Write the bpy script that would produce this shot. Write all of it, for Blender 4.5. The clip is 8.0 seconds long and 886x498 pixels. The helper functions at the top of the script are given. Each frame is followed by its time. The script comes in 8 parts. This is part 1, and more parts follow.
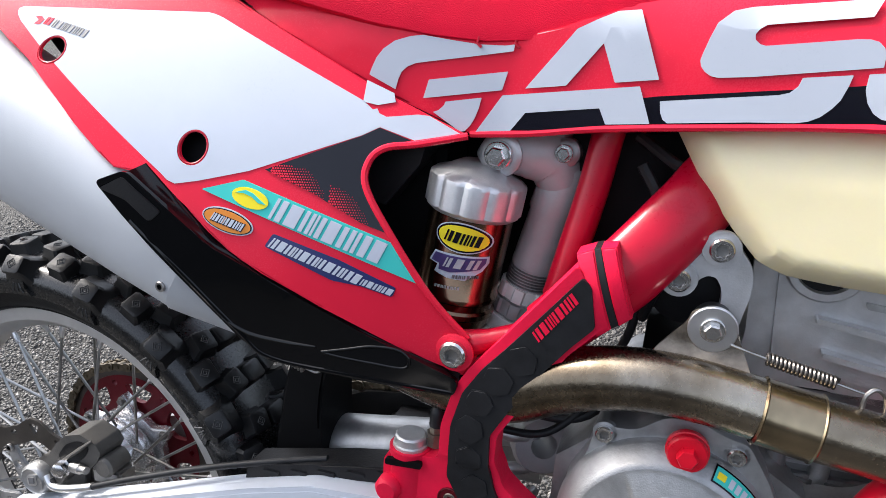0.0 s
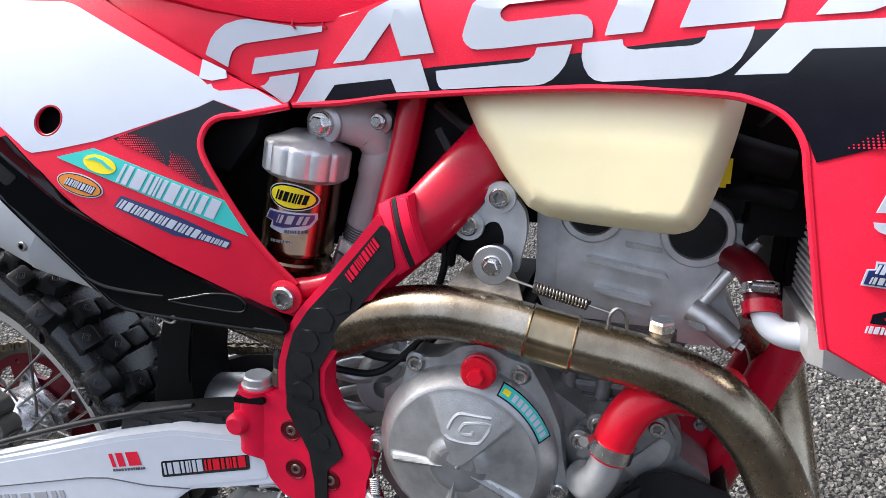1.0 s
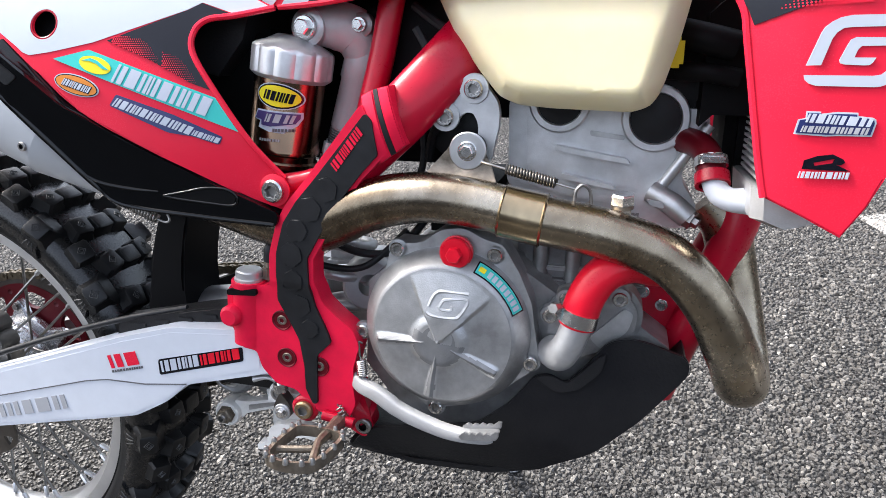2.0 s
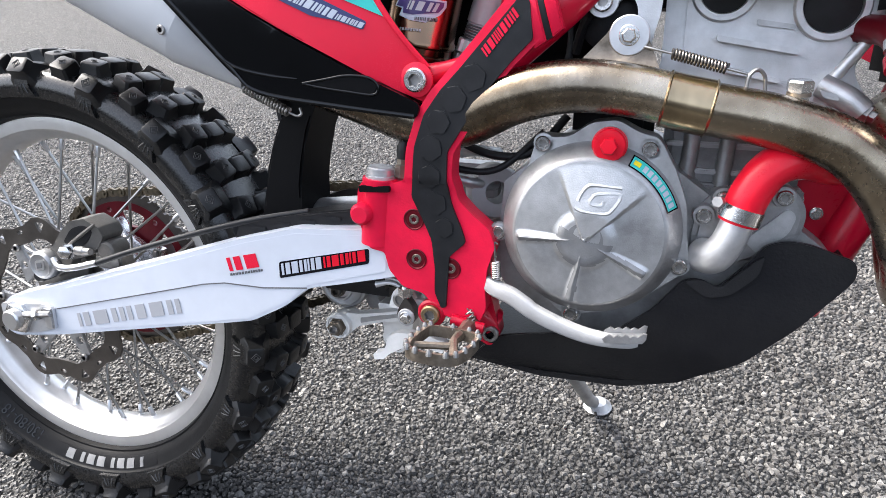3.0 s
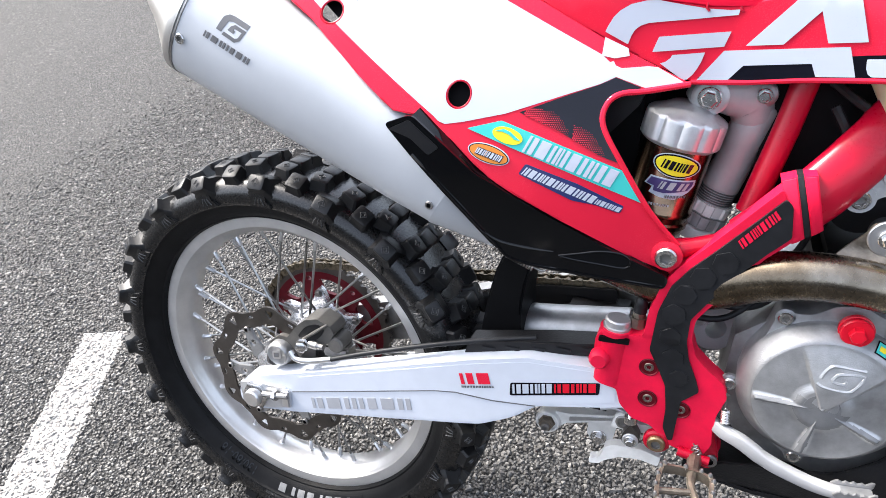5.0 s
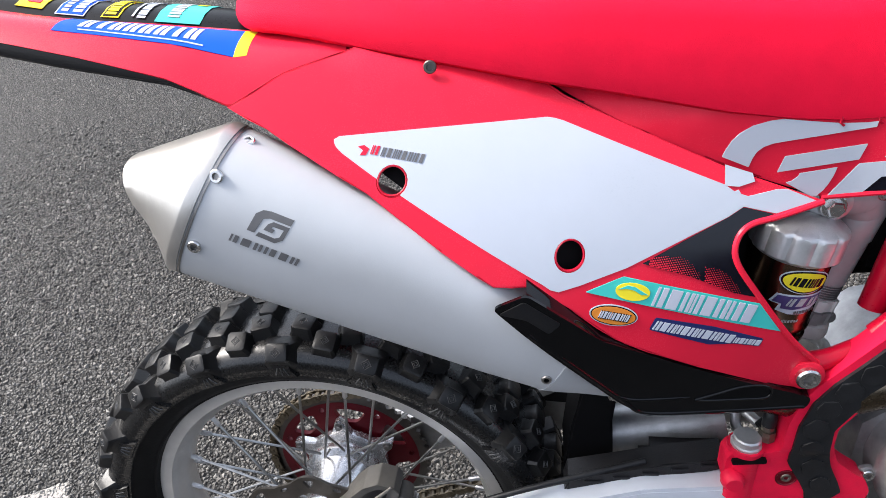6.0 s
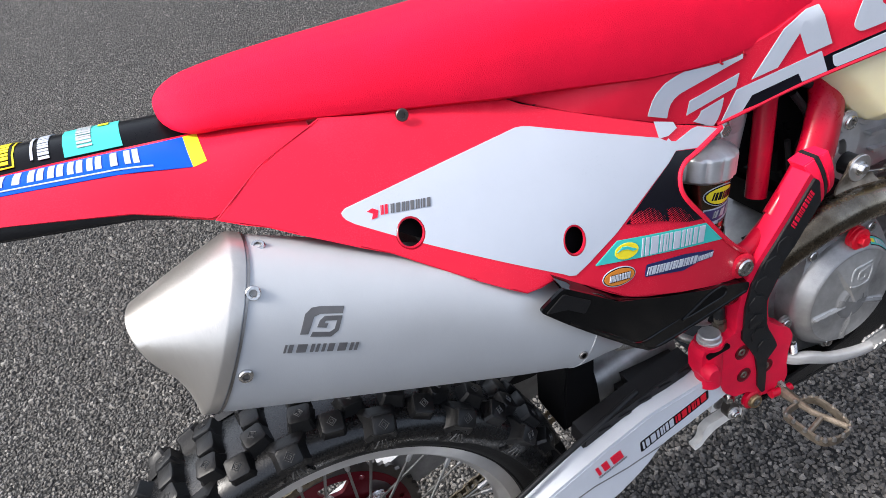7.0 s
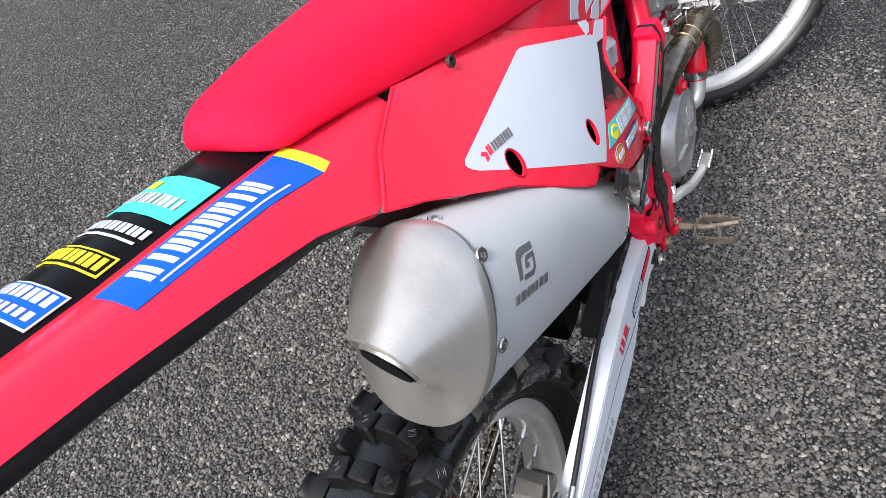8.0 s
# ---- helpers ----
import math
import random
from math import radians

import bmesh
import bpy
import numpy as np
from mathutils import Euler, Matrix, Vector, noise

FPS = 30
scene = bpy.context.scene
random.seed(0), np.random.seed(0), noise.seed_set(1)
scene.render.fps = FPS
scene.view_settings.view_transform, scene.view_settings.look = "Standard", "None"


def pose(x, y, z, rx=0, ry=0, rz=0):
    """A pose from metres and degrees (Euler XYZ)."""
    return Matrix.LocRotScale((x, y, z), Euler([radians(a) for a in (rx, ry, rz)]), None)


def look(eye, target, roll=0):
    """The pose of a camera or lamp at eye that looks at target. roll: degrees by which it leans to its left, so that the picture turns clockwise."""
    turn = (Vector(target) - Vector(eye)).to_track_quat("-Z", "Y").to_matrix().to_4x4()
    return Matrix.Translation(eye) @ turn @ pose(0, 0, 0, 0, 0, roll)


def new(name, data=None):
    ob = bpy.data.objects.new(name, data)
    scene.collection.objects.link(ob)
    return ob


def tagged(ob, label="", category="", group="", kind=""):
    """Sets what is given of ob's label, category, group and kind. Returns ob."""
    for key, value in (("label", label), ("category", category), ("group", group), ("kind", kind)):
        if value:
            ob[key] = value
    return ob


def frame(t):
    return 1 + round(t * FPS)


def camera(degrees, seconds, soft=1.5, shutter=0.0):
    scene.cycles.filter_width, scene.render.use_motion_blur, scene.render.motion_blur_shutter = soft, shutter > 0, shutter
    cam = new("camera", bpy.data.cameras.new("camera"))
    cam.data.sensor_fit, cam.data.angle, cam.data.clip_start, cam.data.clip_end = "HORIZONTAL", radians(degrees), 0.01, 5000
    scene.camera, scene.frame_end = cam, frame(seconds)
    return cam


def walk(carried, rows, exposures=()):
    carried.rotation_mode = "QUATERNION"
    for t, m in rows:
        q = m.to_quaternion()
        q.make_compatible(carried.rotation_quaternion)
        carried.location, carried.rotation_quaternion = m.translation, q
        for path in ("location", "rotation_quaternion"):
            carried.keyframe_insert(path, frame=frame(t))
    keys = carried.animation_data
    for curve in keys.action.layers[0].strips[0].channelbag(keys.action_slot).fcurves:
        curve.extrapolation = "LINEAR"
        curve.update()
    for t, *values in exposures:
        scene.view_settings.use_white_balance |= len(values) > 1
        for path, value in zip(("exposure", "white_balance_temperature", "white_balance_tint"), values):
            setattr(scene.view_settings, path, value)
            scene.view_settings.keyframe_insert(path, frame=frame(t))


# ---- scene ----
cam = camera(66.6, 8.0, soft=0.85)
ROWS = [
    (0.0, 0.6805, -0.3724, 0.9610, 61.89, 3.32, 19.30),
    (0.5, 0.7444, -0.4044, 0.9535, 62.53, 3.12, 17.87),
    (1.0, 0.8223, -0.4215, 0.9487, 62.53, 3.04, 16.18),
    (1.2, 0.8617, -0.4286, 0.9473, 62.40, 3.08, 15.61),
    (2.3, 0.8222, -0.5141, 0.8617, 60.53, 2.99, 14.28),
    (2.5, 0.8044, -0.5176, 0.8403, 60.29, 2.90, 14.85),
    (3.0, 0.7439, -0.5452, 0.8191, 59.76, 2.66, 17.44),
    (3.5, 0.6727, -0.5661, 0.7990, 59.14, 2.53, 20.78),
    (4.0, 0.6155, -0.5754, 0.8146, 57.92, 2.85, 23.57),
    (4.5, 0.5837, -0.5792, 0.9289, 55.84, 3.78, 24.27),
    (4.7, 0.5786, -0.5697, 0.9955, 54.82, 4.27, 23.68),
    (5.8, 0.3726, -0.4046, 1.1600, 48.71, 7.09, 9.62),
    (6.0, 0.3019, -0.3774, 1.1805, 47.92, 7.42, 4.99),
    (6.5, 0.2113, -0.3618, 1.2031, 46.21, 8.04, -8.99),
    (7.0, 0.0823, -0.3343, 1.2354, 44.71, 8.26, -25.59),
    (7.5, -0.0674, -0.1683, 1.2208, 43.48, 7.86, -44.28),
    (8.0, -0.2098, -0.1129, 1.2229, 42.81, 6.93, -64.30),
]
# the clip's camera opens up while it looks down at the wheel and engine
EXPOSURES = [(0.0, 1.72), (1.2, 1.80), (2.4, 2.14), (3.2, 2.32), (4.6, 2.40), (6.0, 1.56), (8.0, 1.42)]
walk(cam, [(t, pose(*p)) for t, *p in ROWS], EXPOSURES)

# ---- light: a bright hazy sky with a veiled sun ----
SUN_HEIGHT, SUN_TURN = radians(50), radians(282)
world = bpy.data.worlds.new("sky")
scene.world = world
world.use_nodes = True
wn = world.node_tree
sky = wn.nodes.new("ShaderNodeTexSky")
sky.sky_type = "NISHITA"
sky.sun_disc = False
sky.sun_elevation = SUN_HEIGHT
sky.sun_rotation = SUN_TURN
sky.air_density, sky.dust_density, sky.ozone_density = 1.0, 4.0, 1.0
wn.nodes["Background"].inputs["Strength"].default_value = 0.15
haze = wn.nodes.new("ShaderNodeHueSaturation")
haze.inputs["Saturation"].default_value = 0.6
wn.links.new(sky.outputs["Color"], haze.inputs["Color"])
wn.links.new(haze.outputs["Color"], wn.nodes["Background"].inputs["Color"])
sun_data = bpy.data.lights.new("sun", "SUN")
sun_data.energy, sun_data.angle, sun_data.color = 2.0, radians(12), (1.0, 0.975, 0.94)
sun = new("sun", sun_data)
# the sky's sun stands at azimuth SUN_TURN, clockwise from +Y
to_sun = Vector((math.sin(SUN_TURN) * math.cos(SUN_HEIGHT), math.cos(SUN_TURN) * math.cos(SUN_HEIGHT), math.sin(SUN_HEIGHT)))
sun.matrix_world = look(to_sun * 30, (0, 0, 0))

# ---- materials ----
def material(name, colour, rough=0.45, metal=0.0, var=0.12, scale=25.0, bump=0.0, bump_scale=600.0, coat=0.0, dirt=None, dirt_amount=0.25, sheen_rough=0.12, stretch=(1, 1, 1), spec=0.5):
    """A painted, moulded or cast surface: patches of tone at two scales, uneven gloss and fine relief."""
    m = bpy.data.materials.new(name)
    m.use_nodes = True
    nt = m.node_tree
    bsdf = nt.nodes["Principled BSDF"]
    tex = nt.nodes.new("ShaderNodeTexCoord")
    mp = nt.nodes.new("ShaderNodeMapping")
    mp.inputs["Scale"].default_value = stretch
    nt.links.new(tex.outputs["Object"], mp.inputs["Vector"])
    big = nt.nodes.new("ShaderNodeTexNoise")
    big.inputs["Scale"].default_value, big.inputs["Detail"].default_value, big.inputs["Roughness"].default_value = scale, 5, 0.6
    nt.links.new(mp.outputs["Vector"], big.inputs["Vector"])
    fine = nt.nodes.new("ShaderNodeTexNoise")
    fine.inputs["Scale"].default_value, fine.inputs["Detail"].default_value = bump_scale, 3
    nt.links.new(mp.outputs["Vector"], fine.inputs["Vector"])
    dark = tuple(c * (1 - var) for c in colour) if dirt is None else tuple(c * (1 - dirt_amount) + d * dirt_amount for c, d in zip(colour, dirt))
    light = tuple(min(1.0, c * (1 + var)) for c in colour)
    ramp = nt.nodes.new("ShaderNodeValToRGB")
    ramp.color_ramp.elements[0].position, ramp.color_ramp.elements[1].position = 0.3, 0.7
    ramp.color_ramp.elements[0].color, ramp.color_ramp.elements[1].color = (*dark, 1), (*light, 1)
    nt.links.new(big.outputs["Fac"], ramp.inputs["Fac"])
    nt.links.new(ramp.outputs["Color"], bsdf.inputs["Base Color"])
    gloss = nt.nodes.new("ShaderNodeMapRange")
    gloss.inputs["To Min"].default_value, gloss.inputs["To Max"].default_value = max(0.03, rough - sheen_rough), min(1.0, rough + sheen_rough)
    mixer = nt.nodes.new("ShaderNodeMath")
    mixer.operation = "ADD"
    half = nt.nodes.new("ShaderNodeMath")
    half.operation = "MULTIPLY"
    half.inputs[1].default_value = 0.5
    nt.links.new(big.outputs["Fac"], mixer.inputs[0])
    nt.links.new(fine.outputs["Fac"], mixer.inputs[1])
    nt.links.new(mixer.outputs[0], half.inputs[0])
    nt.links.new(half.outputs[0], gloss.inputs["Value"])
    nt.links.new(gloss.outputs["Result"], bsdf.inputs["Roughness"])
    bsdf.inputs["Metallic"].default_value = metal
    bsdf.inputs["Specular IOR Level"].default_value = spec
    bsdf.inputs["Coat Weight"].default_value = coat
    bsdf.inputs["Coat Roughness"].default_value = 0.06
    if bump > 0:
        bn = nt.nodes.new("ShaderNodeBump")
        bn.inputs["Strength"].default_value, bn.inputs["Distance"].default_value = bump, 0.001
        nt.links.new(fine.outputs["Fac"], bn.inputs["Height"])
        nt.links.new(bn.outputs["Normal"], bsdf.inputs["Normal"])
    return m


RED = material("red_plastic", (0.66, 0.016, 0.043), 0.26, var=0.05, scale=14, bump=0.04, bump_scale=900, spec=0.16)
RED_MATT = material("red_worn_plastic", (0.66, 0.006, 0.040), 0.46, var=0.16, scale=30, bump=0.25, bump_scale=500, spec=0.22, dirt=(0.40, 0.010, 0.034), dirt_amount=0.3)
RED_PAINT = material("red_frame_paint", (0.40, 0.002, 0.020), 0.3, var=0.12, scale=30, bump=0.08, bump_scale=350, coat=0.08, spec=0.3)
# deep red of the anodised sprocket, and of painted shade in bolt recesses
RED_DEEP = material("deep_red", (0.11, 0.002, 0.008), 0.4, metal=0.3, var=0.2, scale=40, spec=0.3)
RED_SEAT = material("red_seat_cover", (0.64, 0.0055, 0.033), 0.65, spec=0.08, var=0.08, scale=22, bump=0.6, bump_scale=1400)
RED_RUBBER = material("red_silicone", (0.60, 0.006, 0.022), 0.3, var=0.12, scale=35, bump=0.06, spec=0.3)
WHITE = material("white_decal", (0.425, 0.46, 0.525), 0.3, var=0.03, scale=12, bump=0.03, spec=0.2)
WHITE_ARM = material("white_arm_sticker", (0.55, 0.58, 0.635), 0.36, var=0.04, scale=25, bump=0.05, spec=0.3)
BLACK = material("black_gloss_plastic", (0.0022, 0.0024, 0.003), 0.08, var=0.3, scale=9, bump=0.0, spec=0.34, sheen_rough=0.05)
BLACK_CROWN = material("black_fender_plastic", (0.003, 0.003, 0.004), 0.3, var=0.3, scale=20, bump=0.05, bump_scale=400, spec=0.07)
BLACK_DECAL = material("black_decal", (0.004, 0.004, 0.008), 0.16, var=0.3, scale=16, spec=0.34)
BLACK_MATT = material("black_matt_plastic", (0.006, 0.006, 0.007), 0.45, var=0.4, scale=30, bump=0.3, bump_scale=500, dirt=(0.05, 0.047, 0.044), dirt_amount=0.14, spec=0.25)
BLACK_RUBBER = material("black_grip_rubber", (0.0105, 0.011, 0.0125), 0.45, spec=0.28, var=0.3, scale=60, bump=0.12, bump_scale=420)
TYRE = material("tyre_rubber", (0.0052, 0.0052, 0.0056), 0.42, var=0.35, scale=22, bump=0.25, bump_scale=300, dirt=(0.015, 0.0147, 0.0144), dirt_amount=0.2, spec=0.36)
TYRE_WALL = material("glossy_tyre_wall", (0.0042, 0.0042, 0.0045), 0.27, var=0.35, scale=22, bump=0.12, bump_scale=300, dirt=(0.010, 0.0099, 0.0098), dirt_amount=0.2, spec=0.55)
TYRE_BEAD = material("matt_tyre_bead", (0.0070, 0.0070, 0.0074), 0.5, var=0.4, scale=30, bump=0.2, bump_scale=260, spec=0.12)
KNOB_MARK = material("pale_knob_mark", (0.055, 0.055, 0.055), 0.42, var=0.2, scale=60)
SKID = material("scuffed_skid_plastic", (0.0045, 0.0045, 0.0055), 0.36, var=0.5, scale=7, bump=0.35, bump_scale=350, dirt=(0.038, 0.037, 0.036), dirt_amount=0.45, sheen_rough=0.22, spec=0.14)
PEDAL = material("worn_silver_pedal", (0.35, 0.35, 0.355), 0.55, metal=0.3, var=0.12, scale=40, bump=0.15, bump_scale=500, dirt=(0.30, 0.295, 0.29), dirt_amount=0.35)
# near-black plastic, also put into openings and holes as their shade
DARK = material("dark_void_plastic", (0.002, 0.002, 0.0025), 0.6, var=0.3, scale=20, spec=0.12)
ALLOY = material("brushed_alloy", (0.66, 0.66, 0.67), 0.34, metal=1.0, var=0.1, scale=30, bump=0.1, bump_scale=700)
CAST = material("cast_aluminium", (0.435, 0.44, 0.445), 0.42, metal=0.8, var=0.22, scale=34, bump=0.25, bump_scale=900, dirt=(0.20, 0.197, 0.193), dirt_amount=0.55)
CAST_DARK = material("grimy_cast_aluminium", (0.35, 0.35, 0.352), 0.42, metal=0.75, var=0.25, scale=26, bump=0.3, bump_scale=700, dirt=(0.08, 0.078, 0.074), dirt_amount=0.5)
CASTLIGHT = material("light_cast_aluminium", (0.58, 0.585, 0.595), 0.43, metal=0.75, var=0.14, scale=34, bump=0.2, bump_scale=900, dirt=(0.28, 0.275, 0.27), dirt_amount=0.4)
# CAST_DARK at a lower tone, for the cylinder and shock threads
CAST_DEEP = material("deep_grey_cast_aluminium", (0.19, 0.19, 0.192), 0.45, metal=0.7, var=0.3, scale=26, bump=0.3, bump_scale=700, dirt=(0.045, 0.043, 0.04), dirt_amount=0.5)
STEEL = material("bright_steel", (0.62, 0.61, 0.60), 0.25, metal=1.0, var=0.15, scale=60, bump=0.08)
STEEL_DARK = material("dull_steel", (0.30, 0.29, 0.28), 0.42, metal=1.0, var=0.3, scale=60, bump=0.2)
STEEL_RUSTY = material("worn_cast_steel", (0.21, 0.18, 0.145), 0.42, metal=0.75, var=0.3, scale=70, bump=0.5, bump_scale=300, dirt=(0.06, 0.047, 0.035), dirt_amount=0.6)
BRASS = material("dull_brass", (0.28, 0.20, 0.11), 0.40, metal=0.8, var=0.25, scale=70, bump=0.2, dirt=(0.10, 0.07, 0.05), dirt_amount=0.4)
BARE = material("bare_forged_aluminium", (0.76, 0.75, 0.725), 0.42, metal=0.15, var=0.12, scale=40, bump=0.1, bump_scale=600, dirt=(0.42, 0.41, 0.38), dirt_amount=0.3)
MUFFLER = material("satin_muffler_alloy", (0.475, 0.49, 0.51), 0.5, metal=0.25, var=0.06, scale=10, bump=0.08, bump_scale=900)
ENDCAP = material("brushed_end_cap", (0.49, 0.475, 0.455), 0.36, metal=0.85, var=0.16, scale=20, bump=0.12, bump_scale=500, stretch=(1, 1, 0.2))
RIM = material("satin_rim", (0.60, 0.59, 0.575), 0.36, metal=0.7, var=0.10, scale=25, bump=0.05, bump_scale=500, sheen_rough=0.1)
POLISHED = material("polished_hub_alloy", (0.72, 0.72, 0.73), 0.26, metal=0.75, var=0.12, scale=40, bump=0.04)
SHOCK_GREY = material("grey_anodised_shock", (0.38, 0.38, 0.382), 0.46, metal=0.2, var=0.12, scale=30, bump=0.08, bump_scale=700, spec=0.4)
SPOKE = material("dull_spoke_steel", (0.33, 0.325, 0.315), 0.34, metal=1.0, var=0.2, scale=60)
CALIPER = material("grimy_caliper_alloy", (0.055, 0.052, 0.048), 0.46, metal=0.3, var=0.4, scale=50, bump=0.3, bump_scale=500, dirt=(0.20, 0.185, 0.165), dirt_amount=0.45)
DISC = material("dark_brake_disc_steel", (0.11, 0.10, 0.092), 0.36, metal=0.9, var=0.2, scale=40, bump=0.1, bump_scale=700)
CHAIN = material("oily_chain_steel", (0.16, 0.13, 0.09), 0.4, metal=0.9, var=0.4, scale=90, dirt=(0.05, 0.045, 0.035), dirt_amount=0.6)
BRONZE = material("bronze_anodised_can", (0.20, 0.13, 0.085), 0.2, metal=1.0, var=0.1, scale=25, bump=0.02)
TEAL = material("teal_decal", (0.05, 0.46, 0.42), 0.34, var=0.05, scale=20, spec=0.1)
YELLOW = material("yellow_decal", (0.72, 0.60, 0.03), 0.36, var=0.06, scale=20, spec=0.1)
BLUE = material("blue_decal", (0.006, 0.075, 0.50), 0.4, var=0.06, scale=20, spec=0.06)
ORANGE = material("orange_decal", (0.58, 0.20, 0.03), 0.32, var=0.06, scale=20, spec=0.2)
PURPLE = material("dark_purple_decal", (0.05, 0.035, 0.12), 0.32, var=0.1, scale=20)
NAVY = material("navy_decal", (0.012, 0.02, 0.10), 0.32, var=0.1, scale=20)
GREY_INK = material("grey_ink", (0.34, 0.345, 0.365), 0.45, var=0.05, scale=30)
RIDGE = material("scuffed_bright_ridge", (0.21, 0.212, 0.215), 0.5, metal=0.5, var=0.15, scale=60, bump=0.2, bump_scale=700)
DARK_INK = material("dark_ink", (0.10, 0.10, 0.105), 0.45, var=0.15, scale=60)
TYRE_INK = material("tyre_lettering", (0.19, 0.19, 0.188), 0.6, var=0.2, scale=60)


def line_paint():
    """Old thermoplastic paint, worn through to the stone in specks."""
    m = material("road_line_paint", (0.29, 0.274, 0.257), 0.75, var=0.06, scale=9, bump=1.0, bump_scale=150, dirt=(0.25, 0.235, 0.22), dirt_amount=0.35, spec=0.15)
    nt = m.node_tree
    b = nt.nodes["Principled BSDF"]
    spots = nt.nodes.new("ShaderNodeTexVoronoi")
    spots.inputs["Scale"].default_value = 110
    nt.links.new(nt.nodes["Texture Coordinate"].outputs["Object"], spots.inputs["Vector"])
    worn = nt.nodes.new("ShaderNodeMapRange")
    worn.inputs["From Min"].default_value, worn.inputs["From Max"].default_value = 0.66, 0.74
    nt.links.new(spots.outputs["Distance"], worn.inputs["Value"])
    mix = nt.nodes.new("ShaderNodeMix")
    mix.data_type = "RGBA"
    old = b.inputs["Base Color"].links[0].from_socket
    nt.links.new(worn.outputs["Result"], mix.inputs[0])
    nt.links.new(old, mix.inputs[6])
    mix.inputs[7].default_value = (0.16, 0.16, 0.155, 1)
    nt.links.new(mix.outputs[2], b.inputs["Base Color"])
    return m


UNSEEN_WALL = material("unseen_dark_wall", (0.05, 0.052, 0.055), 0.9, var=0.2, scale=2, bump=0.4, bump_scale=80, spec=0.1)
LINE_PAINT = line_paint()


def header_metal():
    """Heat-tinted stainless: straw and brown bands that drift along the pipe."""
    m = material("heat_tinted_pipe", (0.42, 0.36, 0.27), 0.27, metal=1.0, var=0.2, scale=9, bump=0.14, bump_scale=260)
    nt = m.node_tree
    bsdf = nt.nodes["Principled BSDF"]
    wave = nt.nodes.new("ShaderNodeTexNoise")
    wave.inputs["Scale"].default_value, wave.inputs["Detail"].default_value = 13, 4
    tex = nt.nodes["Texture Coordinate"]
    nt.links.new(tex.outputs["Object"], wave.inputs["Vector"])
    ramp = nt.nodes.new("ShaderNodeValToRGB")
    e = ramp.color_ramp.elements
    e[0].position, e[0].color = 0.36, (0.19, 0.15, 0.104, 1)
    e[1].position, e[1].color = 0.66, (0.52, 0.465, 0.38, 1)
    mid = e.new(0.5)
    mid.color = (0.335, 0.28, 0.205, 1)
    nt.links.new(wave.outputs["Fac"], ramp.inputs["Fac"])
    # a darker mottled brown below x 0.69, fading out by 0.77
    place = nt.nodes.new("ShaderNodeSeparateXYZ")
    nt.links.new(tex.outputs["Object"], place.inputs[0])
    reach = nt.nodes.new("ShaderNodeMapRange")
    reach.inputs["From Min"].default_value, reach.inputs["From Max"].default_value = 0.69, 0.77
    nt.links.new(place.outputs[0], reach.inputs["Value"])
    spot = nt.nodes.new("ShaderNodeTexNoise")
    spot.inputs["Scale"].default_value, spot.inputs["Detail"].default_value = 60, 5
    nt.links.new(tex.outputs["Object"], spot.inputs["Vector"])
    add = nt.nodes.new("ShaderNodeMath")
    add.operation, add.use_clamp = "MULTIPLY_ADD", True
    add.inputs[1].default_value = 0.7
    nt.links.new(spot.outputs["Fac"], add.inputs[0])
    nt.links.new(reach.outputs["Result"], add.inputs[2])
    brown_mix = nt.nodes.new("ShaderNodeMix")
    brown_mix.data_type = "RGBA"
    brown_mix.inputs[6].default_value = (0.050, 0.036, 0.025, 1)
    nt.links.new(add.outputs[0], brown_mix.inputs[0])
    nt.links.new(ramp.outputs["Color"], brown_mix.inputs[7])
    nt.links.new(brown_mix.outputs[2], bsdf.inputs["Base Color"])
    return m


PIPE = header_metal()
PIPE_GOLD = material("straw_heat_band", (0.38, 0.30, 0.19), 0.24, metal=1.0, var=0.35, scale=30, bump=0.05, stretch=(1, 1, 0.3))


def translucent_tank():
    m = material("cream_translucent_nylon", (0.71, 0.645, 0.425), 0.4, var=0.04, scale=8, bump=0.06, bump_scale=500)
    b = m.node_tree.nodes["Principled BSDF"]
    b.inputs["Subsurface Weight"].default_value = 0.5
    b.inputs["Subsurface Radius"].default_value = (0.02, 0.017, 0.009)
    b.inputs["Subsurface Scale"].default_value = 0.5
    return m


TANK = translucent_tank()


